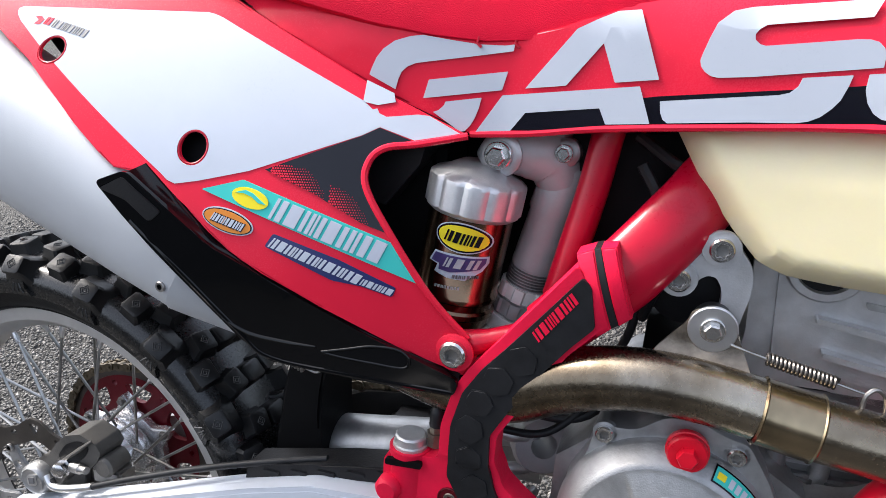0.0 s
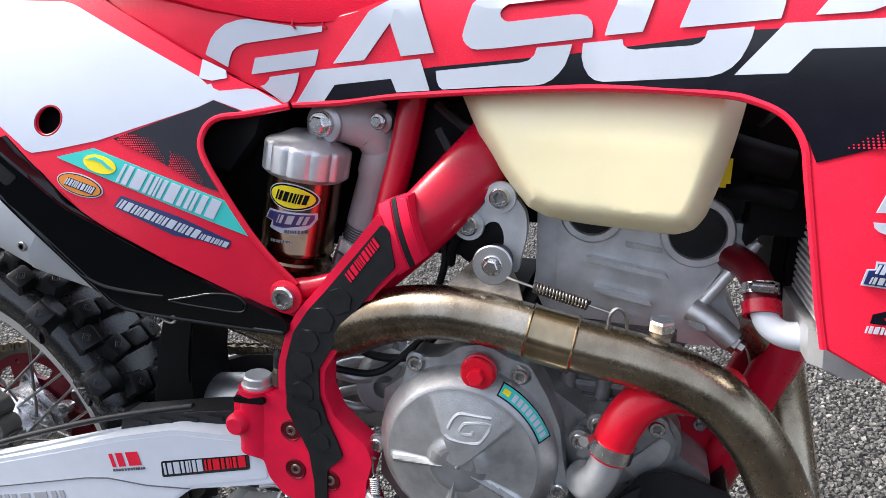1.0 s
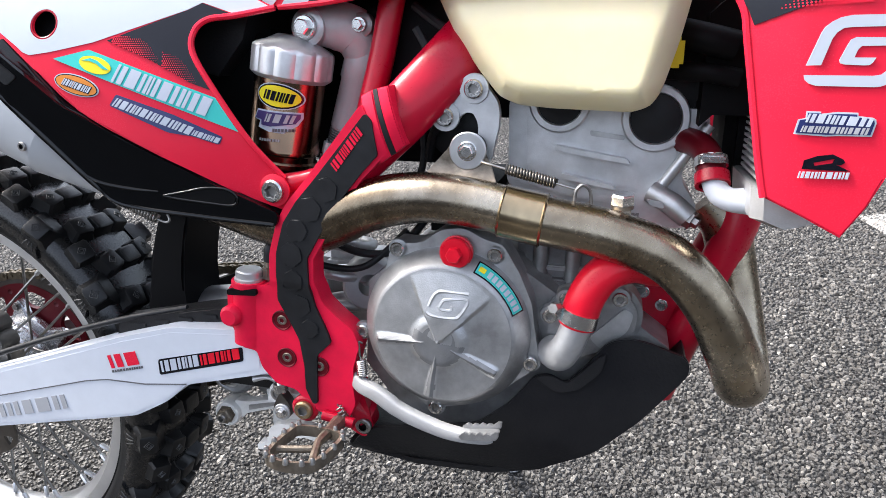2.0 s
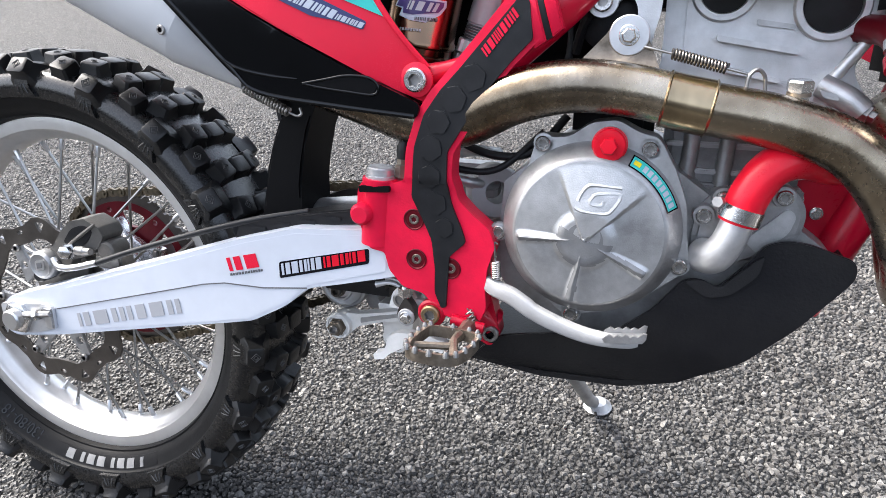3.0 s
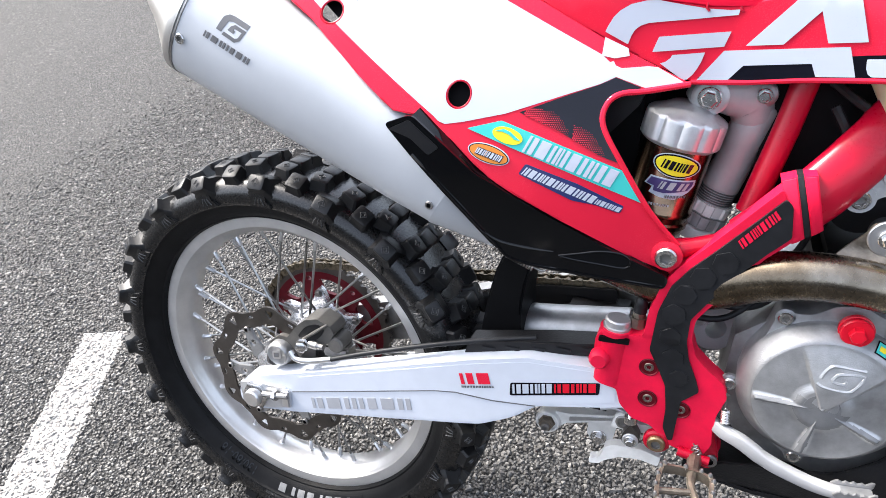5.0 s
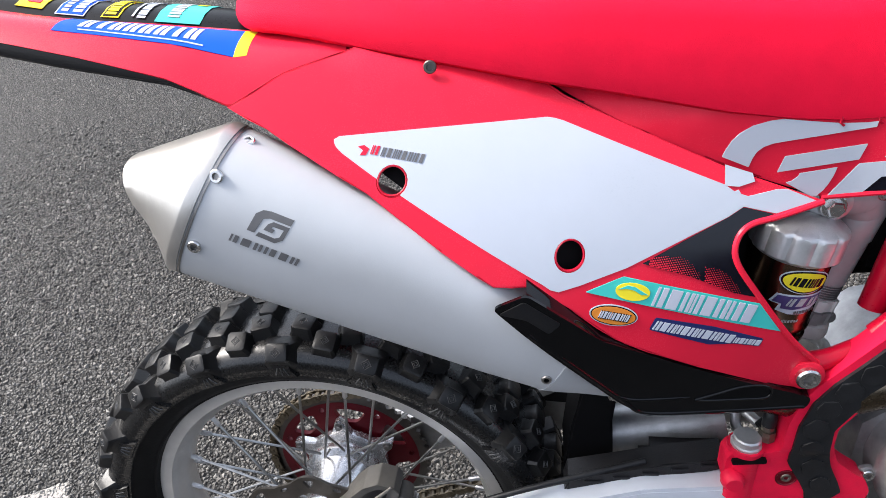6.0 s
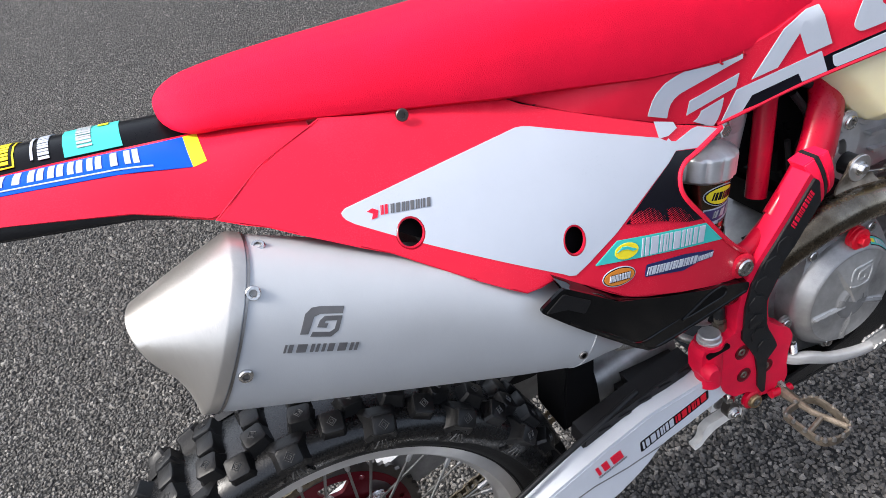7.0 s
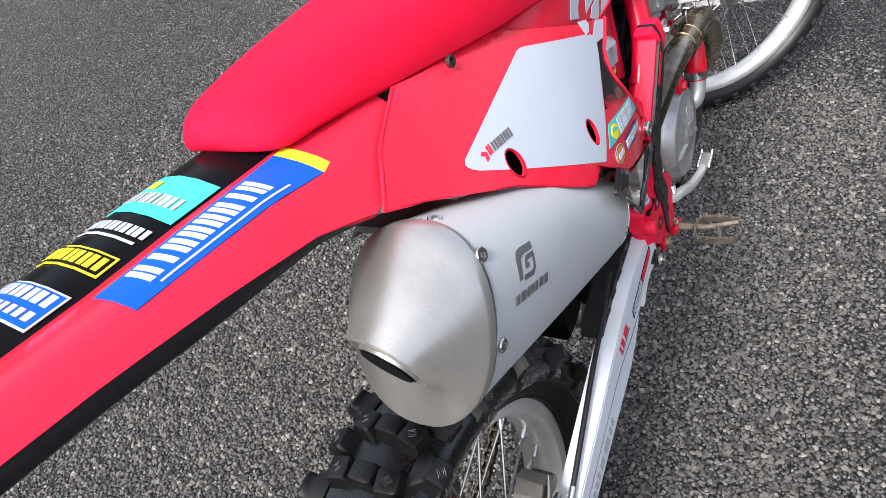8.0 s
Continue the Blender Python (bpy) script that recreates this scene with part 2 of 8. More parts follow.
def asphalt():
    """Coarse surface dressing: rounded chips of mixed grey set in dark bitumen."""
    m = bpy.data.materials.new("asphalt")
    m.use_nodes = True
    nt = m.node_tree
    b = nt.nodes["Principled BSDF"]
    tex = nt.nodes.new("ShaderNodeTexCoord")
    warp = nt.nodes.new("ShaderNodeTexNoise")
    warp.inputs["Scale"].default_value, warp.inputs["Detail"].default_value = 120, 2
    nt.links.new(tex.outputs["Object"], warp.inputs["Vector"])
    mix = nt.nodes.new("ShaderNodeMix")
    mix.data_type = "VECTOR"
    mix.inputs[0].default_value = 0.004
    nt.links.new(tex.outputs["Object"], mix.inputs[4])
    nt.links.new(warp.outputs["Color"], mix.inputs[5])
    cells = nt.nodes.new("ShaderNodeTexVoronoi")
    cells.inputs["Scale"].default_value = 150
    nt.links.new(mix.outputs[1], cells.inputs["Vector"])
    ramp = nt.nodes.new("ShaderNodeValToRGB")
    e = ramp.color_ramp.elements
    e[0].position, e[0].color = 0.0, (0.0185, 0.0184, 0.0187, 1)
    e[1].position, e[1].color = 1.0, (0.122, 0.1175, 0.113, 1)
    k = e.new(0.45)
    k.color = (0.0462, 0.0450, 0.0437, 1)
    k = e.new(0.8)
    k.color = (0.0708, 0.0692, 0.0668, 1)
    sep = nt.nodes.new("ShaderNodeSeparateColor")
    nt.links.new(cells.outputs["Color"], sep.inputs["Color"])
    nt.links.new(sep.outputs[0], ramp.inputs["Fac"])
    gap = nt.nodes.new("ShaderNodeMapRange")
    gap.inputs["From Min"].default_value, gap.inputs["From Max"].default_value = 0.35, 0.62
    gap.inputs["To Min"].default_value, gap.inputs["To Max"].default_value = 0.0, 1.0
    nt.links.new(cells.outputs["Distance"], gap.inputs["Value"])
    bit = nt.nodes.new("ShaderNodeMix")
    bit.data_type = "RGBA"
    bit.inputs[7].default_value = (0.0038, 0.0038, 0.0039, 1)
    nt.links.new(gap.outputs["Result"], bit.inputs[0])
    nt.links.new(ramp.outputs["Color"], bit.inputs[6])
    wide = nt.nodes.new("ShaderNodeTexNoise")
    wide.inputs["Scale"].default_value, wide.inputs["Detail"].default_value = 1.6, 6
    nt.links.new(tex.outputs["Object"], wide.inputs["Vector"])
    tone = nt.nodes.new("ShaderNodeMapRange")
    tone.inputs["To Min"].default_value, tone.inputs["To Max"].default_value = 0.75, 1.25
    nt.links.new(wide.outputs["Fac"], tone.inputs["Value"])
    mul = nt.nodes.new("ShaderNodeMix")
    mul.data_type, mul.blend_type = "RGBA", "MULTIPLY"
    mul.inputs[0].default_value = 1.0
    nt.links.new(bit.outputs[2], mul.inputs[6])
    nt.links.new(tone.outputs["Result"], mul.inputs[7])
    nt.links.new(mul.outputs[2], b.inputs["Base Color"])
    b.inputs["Roughness"].default_value = 0.62
    b.inputs["Specular IOR Level"].default_value = 0.25
    inv = nt.nodes.new("ShaderNodeMath")
    inv.operation = "SUBTRACT"
    inv.inputs[0].default_value = 1.0
    nt.links.new(cells.outputs["Distance"], inv.inputs[1])
    bn = nt.nodes.new("ShaderNodeBump")
    bn.inputs["Strength"].default_value, bn.inputs["Distance"].default_value = 1.0, 0.005
    nt.links.new(inv.outputs[0], bn.inputs["Height"])
    nt.links.new(bn.outputs["Normal"], b.inputs["Normal"])
    return m


ASPHALT = asphalt()


def chip_stone(name, dim):
    """Single stone chips, each its own grey."""
    m = bpy.data.materials.new(name)
    m.use_nodes = True
    nt = m.node_tree
    b = nt.nodes["Principled BSDF"]
    geo = nt.nodes.new("ShaderNodeNewGeometry")
    ramp = nt.nodes.new("ShaderNodeValToRGB")
    e = ramp.color_ramp.elements
    e[0].position, e[0].color = 0.0, (0.0170, 0.0160, 0.0150, 1)
    e[1].position, e[1].color = 1.0, (0.1250, 0.1190, 0.1110, 1)
    for at, c in ((0.3, (0.0395, 0.0376, 0.0366)), (0.55, (0.0525, 0.0490, 0.0450)), (0.8, (0.0620, 0.0600, 0.0580)), (0.93, (0.0780, 0.0740, 0.0690))):
        k = e.new(at)
        k.color = (*c, 1)
    nt.links.new(geo.outputs["Random Per Island"], ramp.inputs["Fac"])
    grit = nt.nodes.new("ShaderNodeTexNoise")
    grit.inputs["Scale"].default_value, grit.inputs["Detail"].default_value = 700, 3
    tex = nt.nodes.new("ShaderNodeTexCoord")
    nt.links.new(tex.outputs["Object"], grit.inputs["Vector"])
    tone = nt.nodes.new("ShaderNodeMapRange")
    tone.inputs["To Min"].default_value, tone.inputs["To Max"].default_value = 0.32 * dim, 1.7 * dim
    nt.links.new(grit.outputs["Fac"], tone.inputs["Value"])
    mul = nt.nodes.new("ShaderNodeMix")
    mul.data_type, mul.blend_type = "RGBA", "MULTIPLY"
    mul.inputs[0].default_value = 1.0
    nt.links.new(ramp.outputs["Color"], mul.inputs[6])
    nt.links.new(tone.outputs["Result"], mul.inputs[7])
    nt.links.new(mul.outputs[2], b.inputs["Base Color"])
    b.inputs["Roughness"].default_value = 0.55
    b.inputs["Specular IOR Level"].default_value = 0.24
    return m


CHIPS = chip_stone("stone_chips", 1.72)


# ---- building tools ----
from mathutils.bvhtree import BVHTree


def skin_of(ob, start=-0.4):
    """The right-hand outer surface of a finished part, as y over (x, z)."""
    me = ob.data
    tree = BVHTree.FromPolygons([v.co for v in me.vertices], [p.vertices for p in me.polygons])

    def surface(x, z):
        hit = tree.ray_cast(Vector((x, start, z)), Vector((0, 1, 0)))
        if hit[0] is None:
            near = tree.find_nearest(Vector((x, start / 2, z)))
            return near[0].y
        return hit[0].y
    return surface


def part(name, bm, mat, parent, label="", smooth=True):
    """Links a bmesh as one mesh object under a thing or a part."""
    bmesh.ops.recalc_face_normals(bm, faces=bm.faces)
    me = bpy.data.meshes.new(name)
    bm.to_mesh(me)
    bm.free()
    me.materials.append(mat)
    if smooth:
        me.shade_smooth()
        me.set_sharp_from_angle(angle=radians(38))
    ob = new(name, me)
    ob.parent = parent
    return tagged(ob, label) if label else ob


def again(ob, m, parent=None):
    """One more piece on the same mesh, at the pose m."""
    o = ob.copy()
    scene.collection.objects.link(o)
    o.matrix_basis = m
    if parent:
        o.parent = parent
    return o


def spline(points, per=8, closed=False):
    """Catmull-Rom points through the given ones."""
    p = [Vector(q) for q in points]
    n, out = len(p), []
    for i in range(n if closed else n - 1):
        a = p[(i - 1) % n] if closed else p[max(i - 1, 0)]
        b, c = p[i], p[(i + 1) % n]
        d = p[(i + 2) % n] if closed else p[min(i + 2, n - 1)]
        for k in range(per):
            t = k / per
            out.append(0.5 * ((2 * b) + (c - a) * t + (2 * a - 5 * b + 4 * c - d) * t * t + (3 * b - a - 3 * c + d) * t ** 3))
    if not closed:
        out.append(p[-1])
    return out


def tube_mesh(bm, path, radius, sides=14, squash=1.0, caps=True):
    """Sweeps a round section along a path; radius is one number or one for each point."""
    path = [Vector(p) for p in path]
    n = len(path)
    radii = radius if isinstance(radius, (list, tuple)) else [radius] * n
    if len(radii) != n:
        radii = [float(r) for r in np.interp(np.linspace(0, 1, n), np.linspace(0, 1, len(radii)), radii)]
    side, rings = None, []
    for i in range(n):
        d = (path[min(i + 1, n - 1)] - path[max(i - 1, 0)]).normalized()
        if side is None:
            side = d.cross(Vector((0, 1, 0)) if abs(d.y) < 0.9 else Vector((1, 0, 0))).normalized()
        side = (side - d * side.dot(d)).normalized()
        up = d.cross(side)
        rings.append([bm.verts.new(path[i] + radii[i] * (math.cos(a) * side + squash * math.sin(a) * up)) for a in (2 * math.pi * k / sides for k in range(sides))])
    for r, s in zip(rings, rings[1:]):
        for k in range(sides):
            bm.faces.new((r[k], r[(k + 1) % sides], s[(k + 1) % sides], s[k]))
    if caps:
        bm.faces.new(rings[0][::-1])
        bm.faces.new(rings[-1])
    return bm


def tube(name, points, radius, mat, parent, label="", per=8, sides=14, squash=1.0):
    path = spline(points, per) if per else points
    return part(name, tube_mesh(bmesh.new(), path, radius, sides, squash), mat, parent, label)


def lathe_mesh(bm, profile, centre, axis, steps=40, closed=False, start=0.0, wobble=None):
    """Turns (along, radius) pairs round an axis through centre."""
    axis = Vector(axis).normalized()
    u = axis.cross(Vector((0, 0, 1)) if abs(axis.z) < 0.9 else Vector((1, 0, 0))).normalized()
    v = axis.cross(u)
    c = Vector(centre)
    rings = []
    for along, r in profile:
        if r < 1e-6:
            rings.append([bm.verts.new(c + axis * along)])
            continue
        ring = []
        for k in range(steps):
            a = start + 2 * math.pi * k / steps
            rr = r * (wobble(a, along, r) if wobble else 1.0)
            ring.append(bm.verts.new(c + axis * along + rr * (math.cos(a) * u + math.sin(a) * v)))
        rings.append(ring)
    pairs = list(zip(rings, rings[1:]))
    if closed:
        pairs.append((rings[-1], rings[0]))
    for r, s in pairs:
        for k in range(steps):
            j = (k + 1) % steps
            if len(r) == 1 and len(s) == 1:
                continue
            if len(r) == 1:
                bm.faces.new((r[0], s[j], s[k]))
            elif len(s) == 1:
                bm.faces.new((r[k], r[j], s[0]))
            else:
                bm.faces.new((r[k], r[j], s[j], s[k]))
    return bm


def lathe(name, profile, centre, axis, mat, parent, label="", steps=40, closed=False, start=0.0, wobble=None):
    return part(name, lathe_mesh(bmesh.new(), profile, centre, axis, steps, closed, start, wobble), mat, parent, label)


def rounded(outline, radius, steps=4):
    """Rounds the corners of a flat outline."""
    p = [Vector(q) for q in outline]
    out, n = [], len(p)
    for i in range(n):
        a, b, c = p[i - 1], p[i], p[(i + 1) % n]
        u, v = a - b, c - b
        r = min(radius, 0.45 * u.length, 0.45 * v.length)
        s, e = b + u.normalized() * r, b + v.normalized() * r
        for k in range(steps + 1):
            t = k / steps
            out.append((1 - t) ** 2 * s + 2 * t * (1 - t) * b + t * t * e)
    return out


def sheet(bm, outline, surface, lift=0.0, fine=0.03, holes=()):
    """A flat (x, z) outline, cut fine and laid on y = surface(x, z) - lift."""
    def loop(pts):
        vs = [bm.verts.new((q[0], 0, q[1])) for q in pts]
        return [bm.edges.new((vs[k - 1], vs[k])) for k in range(len(vs))]
    edges = loop(outline)
    for h in holes:
        edges += loop(h)
    bmesh.ops.triangle_fill(bm, use_beauty=True, use_dissolve=False, edges=edges)
    for _ in range(5):
        long = [e for e in bm.edges if e.calc_length() > fine]
        if not long:
            break
        bmesh.ops.subdivide_edges(bm, edges=long, cuts=1)
        bmesh.ops.triangulate(bm, faces=[f for f in bm.faces if len(f.verts) > 3])
    bmesh.ops.beautify_fill(bm, faces=bm.faces, edges=[e for e in bm.edges if len(e.link_faces) == 2])
    for v in bm.verts:
        v.co.y = surface(v.co.x, v.co.z) - lift
    return bm


def plate(name, outline, surface, thick, mat, parent, label="", edge=0.0015, lift=0.0, fine=0.03, holes=(), corner=0.0):
    """A moulded panel: an (x, z) outline on a surface, with thickness towards the bike's middle and softened edges."""
    f = surface if callable(surface) else (lambda x, z: surface)
    pts = rounded(outline, corner) if corner else [Vector(p) for p in outline]
    bm = sheet(bmesh.new(), pts, f, lift, fine, holes)
    faces = list(bm.faces)
    rim = [e for e in bm.edges if len(e.link_faces) == 1]
    got = bmesh.ops.extrude_face_region(bm, geom=faces)
    for g in got["geom"]:
        if isinstance(g, bmesh.types.BMVert):
            g.co.y += thick
    if edge > 0:
        rim = [e for e in rim if e.is_valid]
        bmesh.ops.bevel(bm, geom=rim, offset=edge, segments=2, affect="EDGES", clamp_overlap=True)
    return part(name, bm, mat, parent, label)


def decal(name, outline, surface, mat, parent, label="", lift=0.0006, corner=0.0, fine=0.03, holes=()):
    """A thin sticker that follows a surface."""
    return plate(name, outline, surface, 0.0005, mat, parent, label, 0.0, lift, fine, holes, corner)


def ellipse(cx, cz, rx, rz, turn=0.0, steps=24):
    c, s = math.cos(radians(turn)), math.sin(radians(turn))
    return [(cx + rx * math.cos(a) * c - rz * math.sin(a) * s, cz + rx * math.cos(a) * s + rz * math.sin(a) * c) for a in (2 * math.pi * k / steps for k in range(steps))]


def box_mesh(bm, lo, hi, edge=0.002, turn=None):
    made = bmesh.ops.create_cube(bm, size=1.0)["verts"]
    lo, hi = Vector(lo), Vector(hi)
    for v in made:
        v.co = Vector(((lo.x + hi.x) / 2 + v.co.x * (hi.x - lo.x), (lo.y + hi.y) / 2 + v.co.y * (hi.y - lo.y), (lo.z + hi.z) / 2 + v.co.z * (hi.z - lo.z)))
        if turn:
            v.co = turn @ v.co
    if edge > 0:
        es = list({e for v in made for e in v.link_edges})
        bmesh.ops.bevel(bm, geom=es, offset=edge, segments=2, affect="EDGES", clamp_overlap=True)
    return bm


def box(name, lo, hi, mat, parent, label="", edge=0.002, turn=None):
    return part(name, box_mesh(bmesh.new(), lo, hi, edge, turn), mat, parent, label)


def loft(name, rings, mat, parent, label="", caps=True):
    """Skins closed rings of equal length."""
    bm = bmesh.new()
    rs = [[bm.verts.new(p) for p in r] for r in rings]
    n = len(rs[0])
    for r, s in zip(rs, rs[1:]):
        for k in range(n):
            bm.faces.new((r[k], r[(k + 1) % n], s[(k + 1) % n], s[k]))
    if caps:
        bm.faces.new(rs[0][::-1])
        bm.faces.new(rs[-1])
    return part(name, bm, mat, parent, label)


def facing(at, out=(0, -1, 0), turn=0.0):
    """A pose whose z axis points out of the surface."""
    return Matrix.Translation(at) @ Vector(out).to_track_quat("Z", "Y").to_matrix().to_4x4() @ Matrix.Rotation(radians(turn), 4, "Z")


BOLTS = {}


def bolt(at, radius, parent, out=(0, -1, 0), mat=None, kind="socket", name="bolt", turn=20.0):
    """A screw head: flanged hex, hex-socket cap or plain button, shared by size."""
    mat = mat or STEEL
    key = (round(radius, 4), mat.name, kind)
    if key not in BOLTS:
        bm, r = bmesh.new(), radius
        if kind == "hex":
            lathe_mesh(bm, [(0, r), (0.18 * r, r), (0.24 * r, 0.93 * r), (0.25 * r, 0.6 * r)], (0, 0, 0), (0, 0, 1), 24)
            lathe_mesh(bm, [(0.2 * r, 0.72 * r), (0.75 * r, 0.72 * r), (0.86 * r, 0.6 * r), (0.86 * r, 0)], (0, 0, 0), (0, 0, 1), 6)
        else:
            lathe_mesh(bm, [(0, r), (0.45 * r, r), (0.62 * r, 0.86 * r), (0.62 * r, 0.52 * r)], (0, 0, 0), (0, 0, 1), 24)
            count = len(bm.faces)
            star = lambda a, along, rr: 1 + 0.14 * math.cos(6 * a)
            lathe_mesh(bm, [(0.63 * r, 0.60 * r), (0.60 * r, 0.50 * r), (0.2 * r, 0.46 * r), (0.2 * r, 0)], (0, 0, 0), (0, 0, 1), 36, False, 0, star)
            bm.faces.ensure_lookup_table()
            # socket faces take a darker metal that paints in their shade
            for f in bm.faces[count:]:
                f.material_index = 1
        me = bpy.data.meshes.new(name)
        bm.to_mesh(me)
        bm.free()
        me.materials.append(mat)
        me.materials.append(STEEL_DARK if mat is not STEEL_DARK else DARK)
        me.shade_smooth()
        me.set_sharp_from_angle(angle=radians(35))
        BOLTS[key] = me
    ob = new(name, BOLTS[key])
    ob.parent = parent
    ob.matrix_basis = facing(at, out, turn)
    return ob


def bars(name, count, start, end, height, surface, mat, parent, label="", slant=0.15, gap=0.25, lift=0.001):
    """A row of plain slanted blocks of uneven width that stands for a printed word between two points of a surface."""
    a, b = Vector(start), Vector(end)
    d = b - a
    n = Vector((-d.y, d.x)).normalized() * height
    f = surface if callable(surface) else (lambda x, z: surface)
    rng = random.Random(count * 31 + len(name))
    widths = [rng.uniform(0.75, 1.25) for _ in range(count)]
    total = sum(widths)
    bm = bmesh.new()

    def quad(u0, u1, v0, v1):
        lean = d.normalized() * slant * height
        ring = [a + d * u0 + n * v0 + lean * v0, a + d * u1 + n * v0 + lean * v0, a + d * u1 + n * v1 + lean * v1, a + d * u0 + n * v1 + lean * v1]
        front = [bm.verts.new((c.x, f(c.x, c.y) - lift, c.y)) for c in ring]
        back = [bm.verts.new((c.x, f(c.x, c.y) - lift + 0.0005, c.y)) for c in ring]
        bm.faces.new(front)
        bm.faces.new(back[::-1])
        for i in range(4):
            bm.faces.new((front[i], back[i], back[(i + 1) % 4], front[(i + 1) % 4]))
    at = 0.0
    for k in range(count):
        u0, u1 = (at + widths[k] * gap / 2) / total, (at + widths[k] * (1 - gap / 2)) / total
        at += widths[k]
        w = u1 - u0
        if k % 3 == 1:
            quad(u0 + 0.1 * w, u1 - 0.1 * w, 0, 1)
        else:
            cut = 0.52 if k % 3 else 0.38
            quad(u0, u0 + (cut - 0.12) * w, 0, 1)
            quad(u0 + (cut + 0.12) * w, u1, 0, 1)
    return part(name, bm, mat, parent, label, smooth=False)


def spring(name, a, b, radius, wire, turns, mat, parent, label="", ends=(0.15, 0.75)):
    """A coil spring between two points with hooked ends."""
    a, b = Vector(a), Vector(b)
    d = b - a
    u = d.cross(Vector((0, 1, 0))).normalized()
    v = d.normalized().cross(u)
    path = [a, a + d * 0.12] if ends[0] > 0 else [a]
    for k in range(turns * 10 + 1):
        ang = 2 * math.pi * k / 10
        path.append(a + d * (ends[0] + (ends[1] - ends[0]) * k / (turns * 10)) + radius * (math.cos(ang) * u + math.sin(ang) * v))
    path += [a + d * 0.8, b] if ends[1] < 1 else [b]
    return part(name, tube_mesh(bmesh.new(), path, wire, 6), mat, parent, label)

# ---- ground ----
def ground_sheet():
    bm = bmesh.new()
    bmesh.ops.create_grid(bm, x_segments=8, y_segments=8, size=400)
    ob = part("ground", bm, ASPHALT, None, smooth=False)
    return tagged(ob, "grey asphalt car park with coarse stone chippings", "ground", kind="structure")


ground = ground_sheet()


LINES = [[(-0.788, 0.213), (-0.69, 0.252), (0.87, -3.2), (0.77, -3.25)], [(1.50, 1.42), (1.60, 1.46), (3.2, -2.1), (3.1, -2.14)]]


def chippings(x0, x1, y0, y1, step, grow, near, fade, stone, label):
    """The stones of the surface dressing round the motorcycle, each with its own shape and tilt. With near, the plainer stones outside that rectangle."""
    rng = np.random.default_rng(7)
    gx, gy = np.meshgrid(np.arange(x0, x1, step), np.arange(y0, y1, step * 0.9))
    gx = gx + (np.arange(gx.shape[0]) % 2)[:, None] * step * 0.5
    c = np.stack([gx.ravel(), gy.ravel()], -1) + rng.uniform(-0.38, 0.38, (gx.size, 2)) * step
    # thin out towards the rim of the field and in bald spots
    edge = np.minimum(np.minimum(c[:, 0] - x0, x1 - c[:, 0]), np.minimum(c[:, 1] - y0, y1 - c[:, 1]))
    keep = rng.random(len(c)) < np.clip(edge / fade, 0.0, 0.93)
    if near:
        inner = np.minimum(np.minimum(c[:, 0] - near[0], near[1] - c[:, 0]), np.minimum(c[:, 1] - near[2], near[3] - c[:, 1]))
        keep &= rng.random(len(c)) > np.clip(inner / 0.40, 0.0, 1.0)
        # only the sector behind the motorcycle, which widens with the distance
        keep &= c[:, 0] > -1.1 - 1.5 * c[:, 1]
    c = c[keep]
    n = len(c)
    size = rng.uniform(0.0032, 0.0054, n) * rng.choice([0.75, 1.0, 1.25], n) * grow
    turn = rng.uniform(0, 2 * np.pi, n)
    long = rng.uniform(0.75, 1.45, n)
    if near:
        sides, tops, tri = 4, 1, np.array([(0, 1, 4), (1, 2, 4), (2, 3, 4), (3, 0, 4)])
    else:
        sides, tops, tri = 6, 3, np.array([(6, 7, 8), (0, 1, 6), (1, 7, 6), (1, 2, 7), (2, 3, 7), (3, 8, 7), (3, 4, 8), (4, 5, 8), (5, 6, 8), (5, 0, 6)])
    ra = (np.arange(sides) * 2 * np.pi / sides)[None] + rng.uniform(-0.25, 0.25, (n, sides))
    rr = rng.uniform(0.8, 1.15, (n, sides)) * size[:, None]
    ta = (np.arange(tops) * 2 * np.pi / 3 + 0.4)[None] + rng.uniform(-0.3, 0.3, (n, tops)) * (8 if near else 1)
    tr = rng.uniform(0.50, 0.85, (n, tops)) * size[:, None] * (0.6 if near else 1)
    x = np.concatenate([rr * np.cos(ra), tr * np.cos(ta)], 1) * long[:, None]
    y = np.concatenate([rr * np.sin(ra), tr * np.sin(ta)], 1)
    z = np.concatenate([np.full((n, sides), -0.0016), (rng.uniform(0.45, 0.95, (n, 1)) + rng.uniform(-0.17, 0.17, (n, tops))) * size[:, None] * (0.6 if near else 0.9)], 1)
    count = sides + tops
    co = np.empty((n, count, 3))
    co[..., 0] = c[:, :1] + x * np.cos(turn)[:, None] - y * np.sin(turn)[:, None]
    co[..., 1] = c[:, 1:] + x * np.sin(turn)[:, None] + y * np.cos(turn)[:, None]
    co[..., 2] = z
    faces = (tri[None] + (np.arange(n) * count)[:, None, None]).reshape(-1)
    me = bpy.data.meshes.new("stone_chippings")
    me.vertices.add(n * count)
    me.vertices.foreach_set("co", co.reshape(-1))
    me.loops.add(len(faces))
    me.loops.foreach_set("vertex_index", faces.astype(np.int32))
    me.polygons.add(len(faces) // 3)
    me.polygons.foreach_set("loop_start", np.arange(0, len(faces), 3, dtype=np.int32))
    me.update(calc_edges=True)
    me.shade_flat()
    me.materials.append(stone)
    me.materials.append(LINE_PAINT)
    painted = np.zeros(n, bool)
